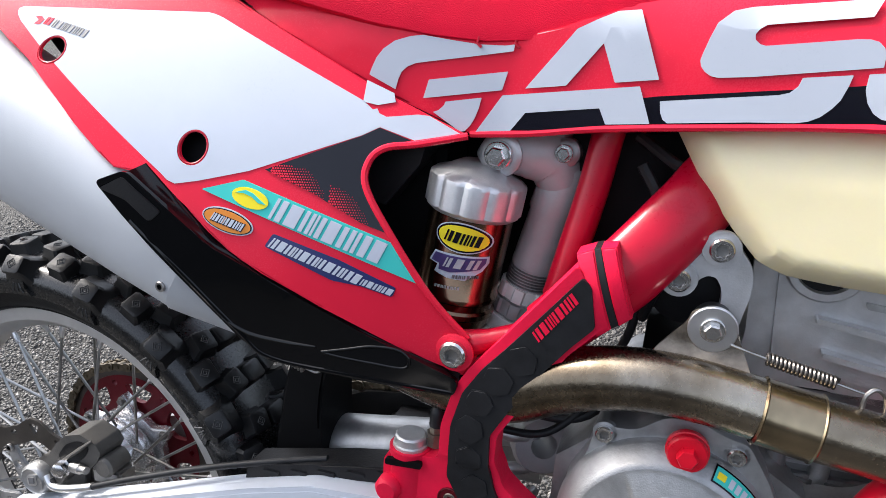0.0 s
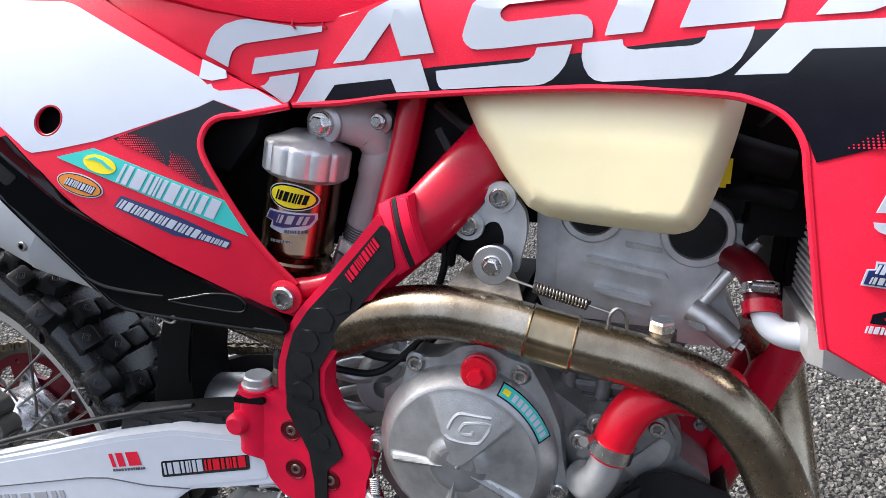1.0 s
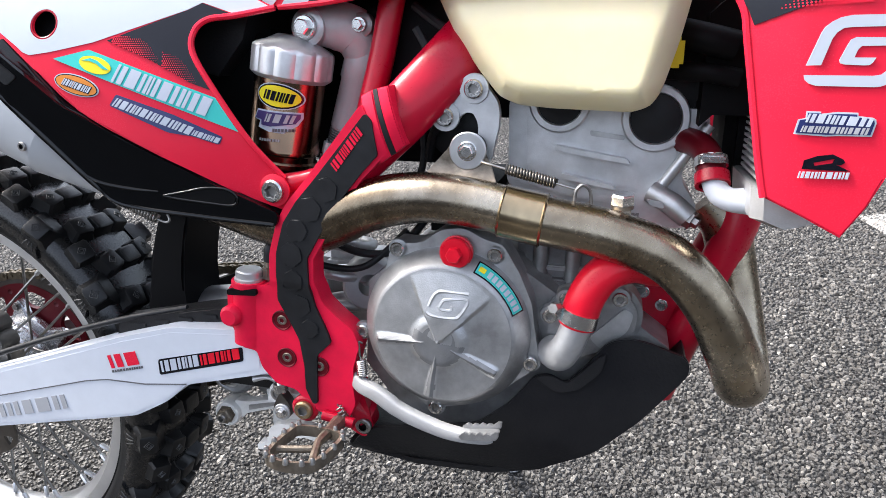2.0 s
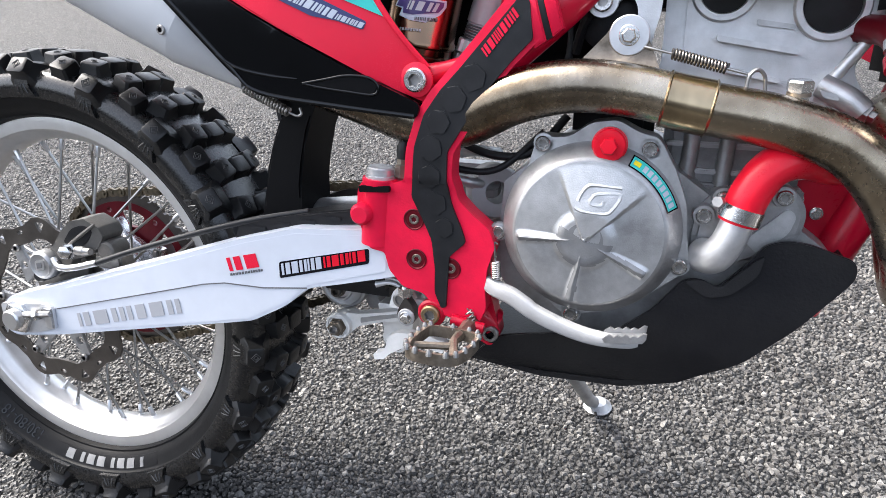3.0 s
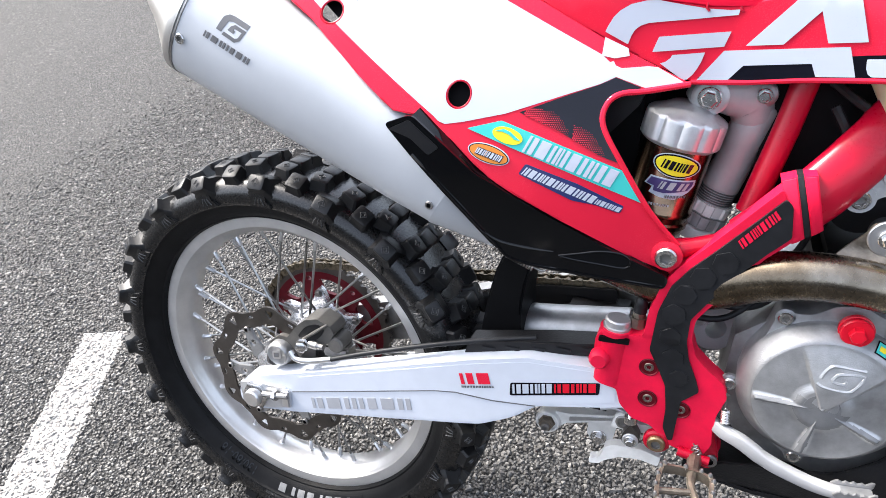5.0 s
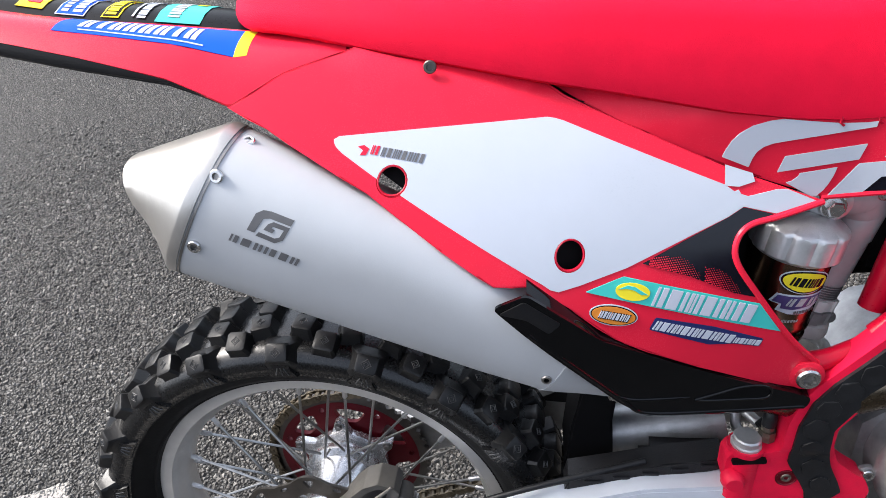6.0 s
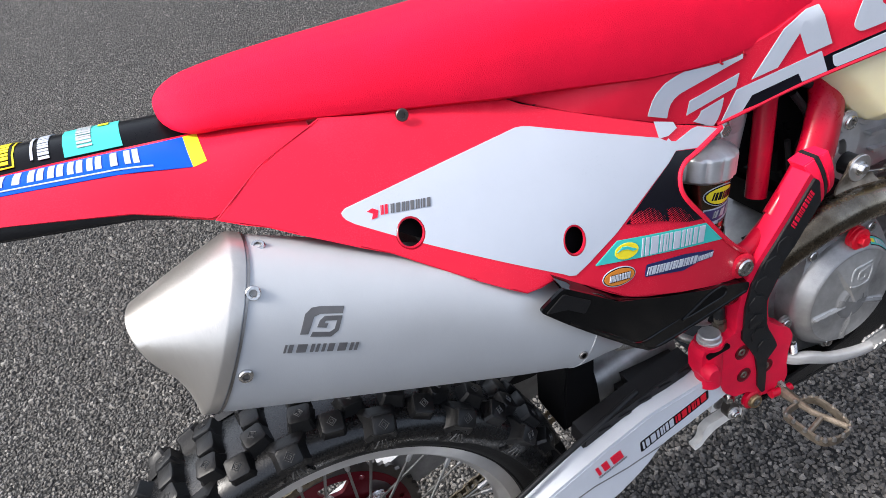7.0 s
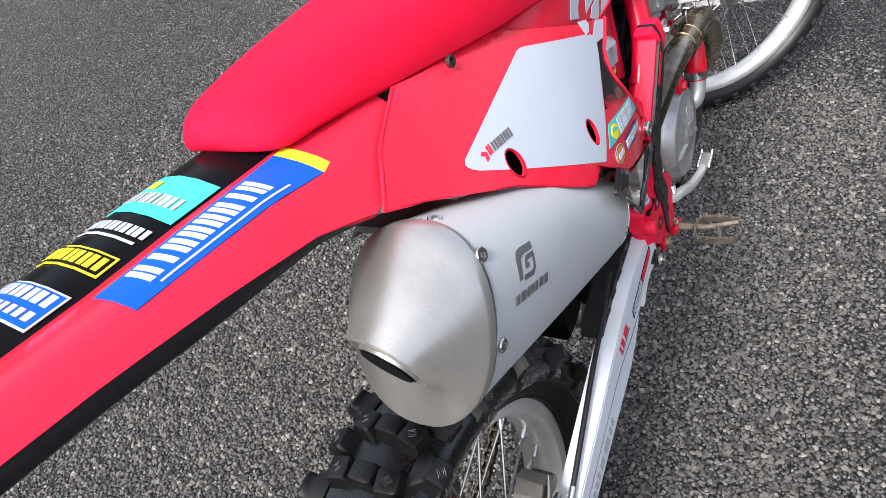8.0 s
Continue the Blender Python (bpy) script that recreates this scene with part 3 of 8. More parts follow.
    for quad in LINES:
        q = np.array(quad)
        inside = np.ones(n, bool)
        turned = np.sign((q[1] - q[0])[0] * (q[2] - q[1])[1] - (q[1] - q[0])[1] * (q[2] - q[1])[0])
        for i in range(4):
            d, off = q[(i + 1) % 4] - q[i], c - q[i]
            inside &= turned * (d[0] * off[:, 1] - d[1] * off[:, 0]) / np.hypot(*d) > rng.uniform(-0.004, 0.004, n)
        painted |= inside & (rng.random(n) > 0.015)
    me.polygons.foreach_set("material_index", np.repeat(painted.astype(np.int32), len(tri)))
    return tagged(new("stone_chippings", me), label, "gravel", kind="stuff")


chippings(-1.65, 1.95, -0.7, 1.75, 0.0084, 1.0, None, 0.40, CHIPS, "grey stone chips bedded in the asphalt under the motorcycle")
chippings(-6.4, 2.7, -0.5, 4.6, 0.0098, 1.12, (-1.65, 1.95, -0.7, 1.75), 0.9, CHIPS, "grey stone chips further over the asphalt")


def road_line(outline, label):
    """A strip of thick line paint with a crumbled edge."""
    pts, n = [], len(outline)
    for i in range(n):
        a, b = Vector(outline[i]), Vector(outline[(i + 1) % n])
        steps = max(2, min(160, int((b - a).length / 0.012)))
        side = Vector((-(b - a).y, (b - a).x)).normalized()
        for k in range(steps):
            t = k / steps
            pts.append(a + (b - a) * t + side * random.uniform(-0.003, 0.003))
    bm = bmesh.new()
    top = bm.faces.new([bm.verts.new((p.x, p.y, 0.0006)) for p in pts])
    got = bmesh.ops.extrude_face_region(bm, geom=[top])
    for g in got["geom"]:
        if isinstance(g, bmesh.types.BMVert):
            g.co.z = -0.004
    ob = part("road_line", bm, LINE_PAINT, None, smooth=False)
    return tagged(ob, label, "road marking", kind="structure")


road_line(LINES[0], "worn white parking bay line on the asphalt")
road_line(LINES[1], "white parking bay line ahead of the motorcycle")

# unseen plain dark walls, added on all sides to darken reflections
for name, lo, hi in (("unseen_wall_south", (-9.0, -7.3, 0), (9.0, -7.0, 2.6)), ("unseen_wall_north", (-9.0, 9.0, 0), (9.0, 9.3, 2.0)), ("unseen_wall_west", (-9.3, -7.3, 0), (-9.0, 9.3, 2.0)), ("unseen_wall_east", (9.0, -7.3, 0), (9.3, 9.3, 2.0))):
    tagged(box(name, lo, hi, UNSEEN_WALL, None, edge=0.01), "unseen plain dark wall added to darken reflections", "wall", kind="structure")

# ---- motorcycle ----
LEAN_ANGLE = 12.85
bike = new("motorcycle")
bike.matrix_basis = pose(0, 0, 0, -LEAN_ANGLE)
bike.empty_display_size = 0.2
tagged(bike, "red, white and black motocross motorcycle leaning on its side stand", "motorcycle")


# outer skins of the bodywork: y over (x, z)
def skin_rear(x, z):
    return 0.0659 + 0.5463 * x - 1.2374 * z - 0.0033 * x * x - 0.4231 * x * z + 1.1269 * z * z


def skin_tank(x, z):
    bow = 0.9 * max(0.0, z - 0.875) ** 1.5 * 4
    return float(np.interp(x, [0.25, 0.40, 0.556, 0.66, 0.784, 0.877, 0.955, 1.05], [-0.084, -0.088, -0.089, -0.103, -0.123, -0.151, -0.185, -0.20])) + bow


def skin_guard(x, z):
    return float(np.interp(x, [0.25, 0.30, 0.40, 0.53], [-0.184, -0.178, -0.152, -0.128]))


HUB_Z = 0.319
CENTRE = (0, 0, HUB_Z)


def spin(angle):
    """A turn about the rear axle."""
    return Matrix.Translation(CENTRE) @ Matrix.Rotation(angle, 4, "Y") @ Matrix.Translation((0, 0, -HUB_Z))


def knob_mesh(w, l, h, taper, flare=1.25, stamp=0.0):
    """A tread block: base w wide across the tyre, l long round it, h high, with flared feet and worn round shoulders. With stamp, a moulded diamond of that half width on its top."""
    bm = bmesh.new()
    c = 0.22

    def ring(z, s):
        corners = [(-1, -1 + c), (-1 + c, -1), (1 - c, -1), (1, -1 + c), (1, 1 - c), (1 - c, 1), (-1 + c, 1), (-1, 1 - c)]
        return [bm.verts.new((sx * l / 2 * s, sy * w / 2 * s, z)) for sx, sy in corners]
    levels = [ring(-0.007, flare), ring(0.001, 1.0 + (flare - 1) * 0.45), ring(h * 0.45, taper * 1.02), ring(h * 0.80, taper), ring(h * 0.94, taper * 0.93), ring(h, taper * 0.78)]
    for a, b in zip(levels, levels[1:]):
        for k in range(8):
            bm.faces.new((a[k], a[(k + 1) % 8], b[(k + 1) % 8], b[k]))
    bm.faces.new(levels[-1])
    if stamp:
        plain = len(bm.faces)
        for k in (stamp, stamp * 0.5):
            tube_mesh(bm, [(k, 0, h + 0.0001), (0, k, h + 0.0001), (-k, 0, h + 0.0001), (0, -k, h + 0.0001), (k, 0, h + 0.0001)], 0.0006, 4)
        bm.faces.ensure_lookup_table()
        for f in bm.faces[plain:]:
            f.material_index = 1
    return bm


def rear_wheel():
    prof = [(-0.033, 0.243), (-0.0337, 0.236), (-0.0325, 0.226), (-0.029, 0.2235), (-0.024, 0.222), (-0.019, 0.215), (-0.012, 0.2115), (0, 0.2105), (0.012, 0.2115), (0.019, 0.215), (0.024, 0.222), (0.029, 0.2235), (0.0325, 0.226), (0.0337, 0.236), (0.033, 0.243), (0.026, 0.238), (0, 0.226), (-0.026, 0.238)]
    rim = lathe("rear_wheel", prof, CENTRE, (0, 1, 0), RIM, bike, "polished aluminium spoked rear wheel", 120, True)
    prof = [(-0.030, 0.2405), (-0.036, 0.2425), (-0.040, 0.244), (-0.0405, 0.2465), (-0.0445, 0.249), (-0.0515, 0.257), (-0.0565, 0.2670), (-0.0575, 0.2680), (-0.0600, 0.2690), (-0.0632, 0.277), (-0.0638, 0.284), (-0.0615, 0.293), (-0.054, 0.3025), (-0.035, 0.3085), (0, 0.311), (0.035, 0.3085), (0.054, 0.3025), (0.061, 0.293), (0.0622, 0.282), (0.059, 0.268), (0.053, 0.257), (0.045, 0.249), (0.036, 0.2425), (0.030, 0.2405), (0, 0.236)]
    tyre = lathe("tyre", prof, CENTRE, (0, 1, 0), TYRE_WALL, rim, "black knobbly off-road tyre, dusty", 120, True)
    tyre.data.materials.append(TYRE_BEAD)
    for f in tyre.data.polygons:
        if math.hypot(f.center.x, f.center.z - HUB_Z) < 0.2685:
            f.material_index = 1

    def block(mesh_ob, y, r, tilt, angle, yaw=0.0):
        m = Matrix.Translation((0, 0, HUB_Z)) @ Matrix.Rotation(angle, 4, "Y") @ Matrix.Translation((0, y, r)) @ Matrix.Rotation(radians(tilt), 4, "X") @ Matrix.Rotation(radians(yaw), 4, "Z")
        return again(mesh_ob, m) if mesh_ob.get("used") else use(mesh_ob, m)

    def use(ob, m):
        ob["used"] = 1
        ob.matrix_basis = m
        return ob
    centre = part("tread_block", knob_mesh(0.030, 0.024, 0.0165, 0.92), TYRE, rim)
    mid = part("tread_block", knob_mesh(0.027, 0.028, 0.0165, 0.90, stamp=0.0050), TYRE, rim)
    edge = part("tread_block", knob_mesh(0.026, 0.031, 0.0175, 0.84, 1.45, 0.0058), TYRE, rim)
    for ob in (mid, edge):
        ob.data.materials.append(KNOB_MARK)
    # below each outer block a buttress fans out down the sidewall, with a claw of moulded ribs
    bm = bmesh.new()
    pts = [(-0.0095, 0.004), (0.0095, 0.004), (0.0110, -0.012), (0.0165, -0.0225), (-0.0165, -0.0225), (-0.0110, -0.012)]
    proud = [-0.0050, -0.0050, -0.0042, -0.0008, -0.0008, -0.0042]
    outer = [bm.verts.new((x, y, z)) for (x, z), y in zip(pts, proud)]
    inner = [bm.verts.new((x * 1.12, 0.006, z)) for x, z in pts]
    bm.faces.new((outer[0], outer[1], outer[2], outer[5]))
    bm.faces.new((outer[5], outer[2], outer[3], outer[4]))
    for k in range(6):
        bm.faces.new((outer[k], inner[k], inner[(k + 1) % 6], outer[(k + 1) % 6]))
    count = len(bm.faces)
    # the ribs' pale grey paints in the glint of upturned facets
    for x0, x1 in ((-0.0035, -0.0075), (0.0, 0.0), (0.0035, 0.0075)):
        tube_mesh(bm, [(x0, -0.0046, -0.008), ((x0 + x1) / 2, -0.0042, -0.013), (x1, -0.0024, -0.019)], 0.0008, 4)
    bm.faces.ensure_lookup_table()
    for f in bm.faces[count:]:
        f.material_index = 1
    lug = part("shoulder_lug", bm, TYRE_WALL, rim, smooth=False)
    lug.data.materials.append(KNOB_MARK)
    n = 19
    for k in range(n):
        a = 2 * math.pi * k / n + 0.012
        pitch = 2 * math.pi / n
        for s in (-1, 1):
            o = a + (0 if s < 0 else pitch * 0.5)
            block(edge, s * 0.0560, 0.2985, -s * 52, o)
            lug_m = Matrix.Translation((0, 0, HUB_Z)) @ Matrix.Rotation(o, 4, "Y") @ Matrix.Translation((0, s * 0.0628, 0.2935)) @ Matrix.Rotation(radians(s * 4), 4, "X") @ (Matrix.Identity(4) if s < 0 else Matrix.Rotation(math.pi, 4, "Z"))
            if lug.get("used"):
                again(lug, lug_m)
            else:
                use(lug, lug_m)
            block(mid, s * 0.0440, 0.3030, -s * 31, o + pitch * 0.50, s * 4)
            block(mid, s * 0.0265, 0.3075, -s * 10, o + pitch * 0.22, s * 10)
            block(mid, s * 0.0265, 0.3075, -s * 10, o + pitch * 0.74, -s * 10)
        block(centre, 0.0, 0.3095, 0, a + pitch * 0.25)
        block(centre, 0.0, 0.3095, 0, a + pitch * 0.75)

    # moulded size and maker's band on the sidewall
    def on_wall(r):
        return float(np.interp(r, [0.245, 0.249, 0.257, 0.267, 0.282], [-0.0405, -0.0445, -0.0515, -0.0565, -0.0636]))

    def arc_band(name, a0, a1, r0, r1, mat, lift, label=""):
        bm = bmesh.new()
        steps = max(2, int(abs(a1 - a0) / 2))
        rows = []
        for i in range(steps + 1):
            a = radians(a0 + (a1 - a0) * i / steps)
            rows.append([bm.verts.new((r * math.sin(a), on_wall(r) - lift, HUB_Z + r * math.cos(a))) for r in np.linspace(r0, r1, 4)])
        for p, q in zip(rows, rows[1:]):
            for j in range(3):
                bm.faces.new((p[j], q[j], q[j + 1], p[j + 1]))
        got = bmesh.ops.extrude_face_region(bm, geom=list(bm.faces))
        for g in got["geom"]:
            if isinstance(g, bmesh.types.BMVert):
                g.co.y += 0.0006
        return part(name, bm, mat, rim, label)
    for first in (152,):
        arc_band("sidewall_band", first, first + 42, 0.2505, 0.2655, TYRE_BEAD, 0.0006, "moulded dark band on the sidewall")
        for k in range(8):
            a0 = first + 6 + k * 4.1
            arc_band("sidewall_mark", a0, a0 + (2.9 if k % 3 else 1.4), 0.2525, 0.2640, TYRE_INK, 0.0012)

    # the size is lettered round the wall, tops towards the axle
    curve = bpy.data.curves.new("tyre_size", "FONT")
    curve.body, curve.size, curve.extrude, curve.align_x = "130/80-18", 0.019, 0.0003, "CENTER"
    tmp = bpy.data.objects.new("tyre_size", curve)
    me = bpy.data.meshes.new_from_object(tmp)
    bpy.data.objects.remove(tmp)
    for v in me.vertices:
        a = radians(209) + v.co.x / 0.256
        r = 0.2490 + v.co.y
        v.co = (r * math.sin(a), on_wall(r) - 0.0006 - v.co.z, HUB_Z + r * math.cos(a))
    me.materials.append(BLACK)
    size = new("size_lettering", me)
    size.parent = rim
    # spokes: outer and inner heads on each flange, laced three-cross
    for s in (-1, 1):
        for lead in (-1, 1):
            hub_a = radians(lead * 58)
            hy = s * (0.040 if lead > 0 else 0.034)
            a = Vector((0.034 * math.sin(hub_a), hy, HUB_Z + 0.034 * math.cos(hub_a)))
            b = Vector((0.2115 * math.sin(radians(lead * 3)), s * 0.006, HUB_Z + 0.2115 * math.cos(radians(lead * 3))))
            bm = tube_mesh(bmesh.new(), [a, b], 0.0019, 7)
            d = (b - a).normalized()
            plain = len(bm.faces)
            tube_mesh(bm, [b - d * 0.017, b - d * 0.015, b - d * 0.002, b], [0.0022, 0.0034, 0.0034, 0.0052], 8)
            bm.faces.ensure_lookup_table()
            for f in bm.faces[plain:]:
                f.material_index = 1
            first = part("spoke", bm, SPOKE, rim)
            first.data.materials.append(ALLOY)
            base = radians(20 * (0 if s < 0 else 0.5) + (10 if lead > 0 else 0))
            first.matrix_basis = spin(base)
            for k in range(1, 9):
                again(first, spin(base + 2 * math.pi * k / 9))
    hub = lathe("hub", [(-0.066, 0.0), (-0.066, 0.024), (-0.058, 0.026), (-0.052, 0.050), (-0.046, 0.0515), (-0.042, 0.050), (-0.034, 0.046), (-0.020, 0.043), (0.010, 0.043), (0.030, 0.047), (0.036, 0.056), (0.044, 0.0575), (0.052, 0.054), (0.064, 0.036), (0.064, 0)], CENTRE, (0, 1, 0), POLISHED, rim, "machined aluminium hub", 48)
    for s, r, y in ((-1, 0.0440, -0.0495), (1, 0.051, 0.0355)):
        for k in range(9):
            a = 2 * math.pi * k / 9 + 0.2
            lathe("spoke_hole", [(0, 0.0034), (0.0006, 0.0034), (0.0006, 0)], (r * math.sin(a), y, HUB_Z + r * math.cos(a)), (0, -1, 0), DARK, hub, steps=10)

    petal = []
    for k in range(72):
        a = 2 * math.pi * k / 72
        r = 0.060 + 0.025 * max(0.0, math.cos(6 * a)) ** 2
        petal.append((r * math.sin(a), HUB_Z + r * math.cos(a)))
    plate("hub_flange", petal, 0.058, 0.012, POLISHED, hub, "lobed aluminium sprocket flange", edge=0.002)
    for k in range(6):
        a = 2 * math.pi * k / 6
        bolt((0.076 * math.sin(a), 0.0575, HUB_Z + 0.076 * math.cos(a)), 0.0068, rim, kind="hex", mat=STEEL_DARK, name="sprocket_bolt")

    # brake disc: a wavy ring with windows in its lobes and slots between them
    lobes = 9

    def polar(r, a):
        return (r * math.sin(a), HUB_Z + r * math.cos(a))
    def wave(a):
        return max(-0.6, math.cos(lobes * a))
    rim_pts = [polar(0.1120 + 0.0065 * wave(a), a) for a in np.linspace(0, 2 * math.pi, 145)[:-1]]
    bore = [polar(0.0865 + 0.0035 * wave(a), a) for a in np.linspace(0, 2 * math.pi, 109)[:-1]]
    cuts = []
    for k in range(lobes):
        a = 2 * math.pi * k / lobes
        cuts.append(rounded([polar(0.1120, a - 0.075), polar(0.1120, a + 0.075), polar(0.0965, a)], 0.004, 3))
        b = a + math.pi / lobes
        cuts.append(rounded([polar(0.1035, b - 0.05), polar(0.1035, b + 0.05), polar(0.0985, b + 0.05), polar(0.0985, b - 0.05)], 0.002, 2))
    disc = plate("brake_disc", rim_pts, -0.073, 0.0035, DISC, rim, "dark wavy brake disc with cut-outs", edge=0.0, holes=[bore] + cuts)
    for k in range(6):
        a = 2 * math.pi * k / 6 + 0.3
        arm = rounded([polar(0.044, a - 0.30), polar(0.070, a + 0.02), polar(0.0905, a + 0.12), polar(0.0905, a + 0.30), polar(0.072, a + 0.26), polar(0.046, a + 0.36)], 0.006, 3)
        plate("disc_arm", arm, -0.0725, 0.004, CAST_DARK, disc, "grey disc carrier arm", edge=0.0008, holes=[[(x, z) for x, z in ellipse(0.062 * math.sin(a + 0.1), HUB_Z + 0.062 * math.cos(a + 0.1), 0.0055, 0.0055, 0, 14)]])
        bolt((0.0845 * math.sin(a + 0.21), -0.0735, HUB_Z + 0.0845 * math.cos(a + 0.21)), 0.0052, disc, mat=STEEL_DARK)

    # sprocket: red, with cut-outs and steel teeth, and the chain on it
    SY = 0.078
    teeth = lambda a, along, r: 1 + (0.022 * (1 if math.cos(a * 50) > 0 else -1) if r > 0.115 else 0)
    bm = lathe_mesh(bmesh.new(), [(SY - 0.003, 0.119), (SY - 0.003, 0.104), (SY + 0.003, 0.104), (SY + 0.003, 0.119)], CENTRE, (0, 1, 0), 200, True, 0, teeth)
    sprocket = part("sprocket", bm, DISC, rim, "red anodised rear sprocket with dark steel teeth", smooth=False)
    disc_pts = [polar(0.1055, a) for a in np.linspace(0, 2 * math.pi, 91)[:-1]]
    eye = [polar(0.049, a) for a in np.linspace(0, 2 * math.pi, 41)[:-1]]
    windows = []
    for k in range(7):
        a = 2 * math.pi * k / 7 + 0.15
        windows.append(rounded([polar(0.093, a - 0.27), polar(0.0945, a), polar(0.093, a + 0.27), polar(0.070, a + 0.17), polar(0.070, a - 0.17)], 0.007, 3))
        windows.append(ellipse(0.0945 * math.sin(a + 0.45), HUB_Z + 0.0945 * math.cos(a + 0.45), 0.0042, 0.0042, 0, 12))
    plate("sprocket_carrier", disc_pts, SY - 0.0035, 0.007, RED_DEEP, sprocket, "red anodised aluminium centre with windows", edge=0.0, holes=[eye] + windows)
    return rim


wheel = rear_wheel()


def drive_chain():
    """Links round the sprocket and along both runs to the engine."""
    y, r, front, rf = 0.078, 0.119, Vector((0.60, 0, 0.475)), 0.032
    c = Vector(CENTRE)
    path = []
    d = (front - c)
    base = math.atan2(d.z, d.x)
    off = math.acos((r - rf) / d.length)
    up, dn = base + off, base - off
    n1 = 26
    for k in range(n1 + 1):
        a = up + (2 * math.pi - 2 * off) * k / n1
        path.append(c + r * Vector((math.cos(a), 0, math.sin(a))))
    lower_end = front + rf * Vector((math.cos(dn), 0, math.sin(dn)))
    upper_end = front + rf * Vector((math.cos(up), 0, math.sin(up)))
    start, low = path[0], path[-1]
    lower = [low.lerp(lower_end, t) + Vector((0, 0, -0.012 * math.sin(math.pi * t))) for t in np.linspace(0, 1, 36)][1:]
    upper = [upper_end.lerp(start, t) for t in np.linspace(0, 1, 36)]
    path += lower + upper
    total = [0.0]
    for p, q in zip(path, path[1:]):
        total.append(total[-1] + (q - p).length)
    n = int(total[-1] / 0.015875 / 2) * 2
    pos = [Vector([np.interp(total[-1] * k / n, total, [p[i] for p in path]) for i in range(3)]) for k in range(n + 1)]
    bm = bmesh.new()
    tube_mesh(bm, [(0, -0.0065, 0), (0, 0.0065, 0)], 0.005, 10)
    chain = part("chain", bm, CHAIN, bike, "oily drive chain with gold-brown links")
    chain.matrix_basis = Matrix.Translation((pos[0].x, y, pos[0].z))

    def link(w):
        bm = bmesh.new()
        for s in (-1, 1):
            pts = [(0.0079 + 0.0068 * math.cos(a), 0.0062 * math.sin(a)) for a in np.linspace(-math.pi / 2, math.pi / 2, 6)] + [(0, 0.0046)] + [(-0.0079 + 0.0068 * math.cos(a), 0.0062 * math.sin(a)) for a in np.linspace(math.pi / 2, 3 * math.pi / 2, 6)] + [(0, -0.0046)]
            f = bm.faces.new([bm.verts.new((px, s * w, pz)) for px, pz in pts])
            got = bmesh.ops.extrude_face_region(bm, geom=[f])
            for g in got["geom"]:
                if isinstance(g, bmesh.types.BMVert):
                    g.co.y += s * 0.002
            for px in (-0.0079, 0.0079):
                lathe_mesh(bm, [(w + 0.001, 0.0026), (w + 0.0032, 0.0026), (w + 0.0034, 0)], (px, 0, 0), (0, s, 0), 8)
        tube_mesh(bm, [(-0.0079, -w, 0), (-0.0079, w, 0)], 0.0045, 8)
        return part("chain_link", bm, CHAIN, chain, smooth=False)
    kinds = [link(0.0045), link(0.0068)]
    inv = chain.matrix_basis.inverted()
    for k in range(n):
        a, b = pos[k], pos[k + 1]
        mid, d = (a + b) / 2, b - a
        m = inv @ Matrix.Translation((mid.x, y, mid.z)) @ Matrix.Rotation(-math.atan2(d.z, d.x), 4, "Y")
        if k < 2:
            kinds[k].matrix_basis = m
        else:
            again(kinds[k % 2], m)


drive_chain()

# ---- swingarm, brake and rear suspension ----
ARM_OUTLINE = [(-0.034, 0.319), (-0.018, 0.343), (0.069, 0.371), (0.205, 0.416), (0.330, 0.459), (0.396, 0.478), (0.530, 0.489), (0.53, 0.445), (0.410, 0.413), (0.384, 0.390), (0.340, 0.365), (0.061, 0.303), (-0.016, 0.290), (-0.034, 0.299)]
swingarm = plate("swingarm", ARM_OUTLINE, lambda x, z: -0.1185, 0.028, WHITE_ARM, bike, "white aluminium swingarm with sponsor stickers", edge=0.004, corner=0.008)
plate("left_arm", [(x, z) for x, z in ARM_OUTLINE], lambda x, z: 0.0905, 0.028, CAST_DARK, swingarm, "bare aluminium left arm", edge=0.004, corner=0.008)
box("cross_member", (0.40, -0.092, 0.40), (0.50, 0.092, 0.470), BLACK_MATT, swingarm, edge=0.012)
plate("chain_slider", [(0.28, 0.438), (0.33, 0.463), (0.367, 0.478), (0.47, 0.490), (0.47, 0.455), (0.33, 0.432)], 0.064, 0.02, BLACK_MATT, swingarm, "black chain slider", edge=0.002, corner=0.006)
decal("arm_sticker", [(0.058, 0.338), (0.056, 0.307), (0.284, 0.3555), (0.337, 0.368), (0.384, 0.394), (0.410, 0.417), (0.50, 0.444), (0.50, 0.481), (0.398, 0.473), (0.334, 0.455), (0.205, 0.411), (0.075, 0.367)], -0.1185, WHITE_ARM, swingarm, "white vinyl arm sticker", corner=0.003)
decal("pinstripe", [(0.060, 0.3375), (0.178, 0.371), (0.279, 0.400), (0.308, 0.4055), (0.357, 0.4065), (0.410, 0.4135), (0.410, 0.4147), (0.357, 0.4078), (0.308, 0.4068), (0.279, 0.4013), (0.178, 0.3723), (0.060, 0.3388)], -0.1185, DARK_INK, swingarm, "thin dark pinstripe", lift=0.0014)
bars("grey_marking", 6, (0.092, 0.319), (0.249, 0.3615), 0.0175, -0.1185, GREY_INK, swingarm, "row of grey block shapes", 0.1, 0.16, 0.0014)
bars("red_marking", 2, (0.315, 0.4205), (0.357, 0.4315), 0.0155, -0.1185, RED, swingarm, "pair of red block shapes", 0.0, 0.14, 0.0014)
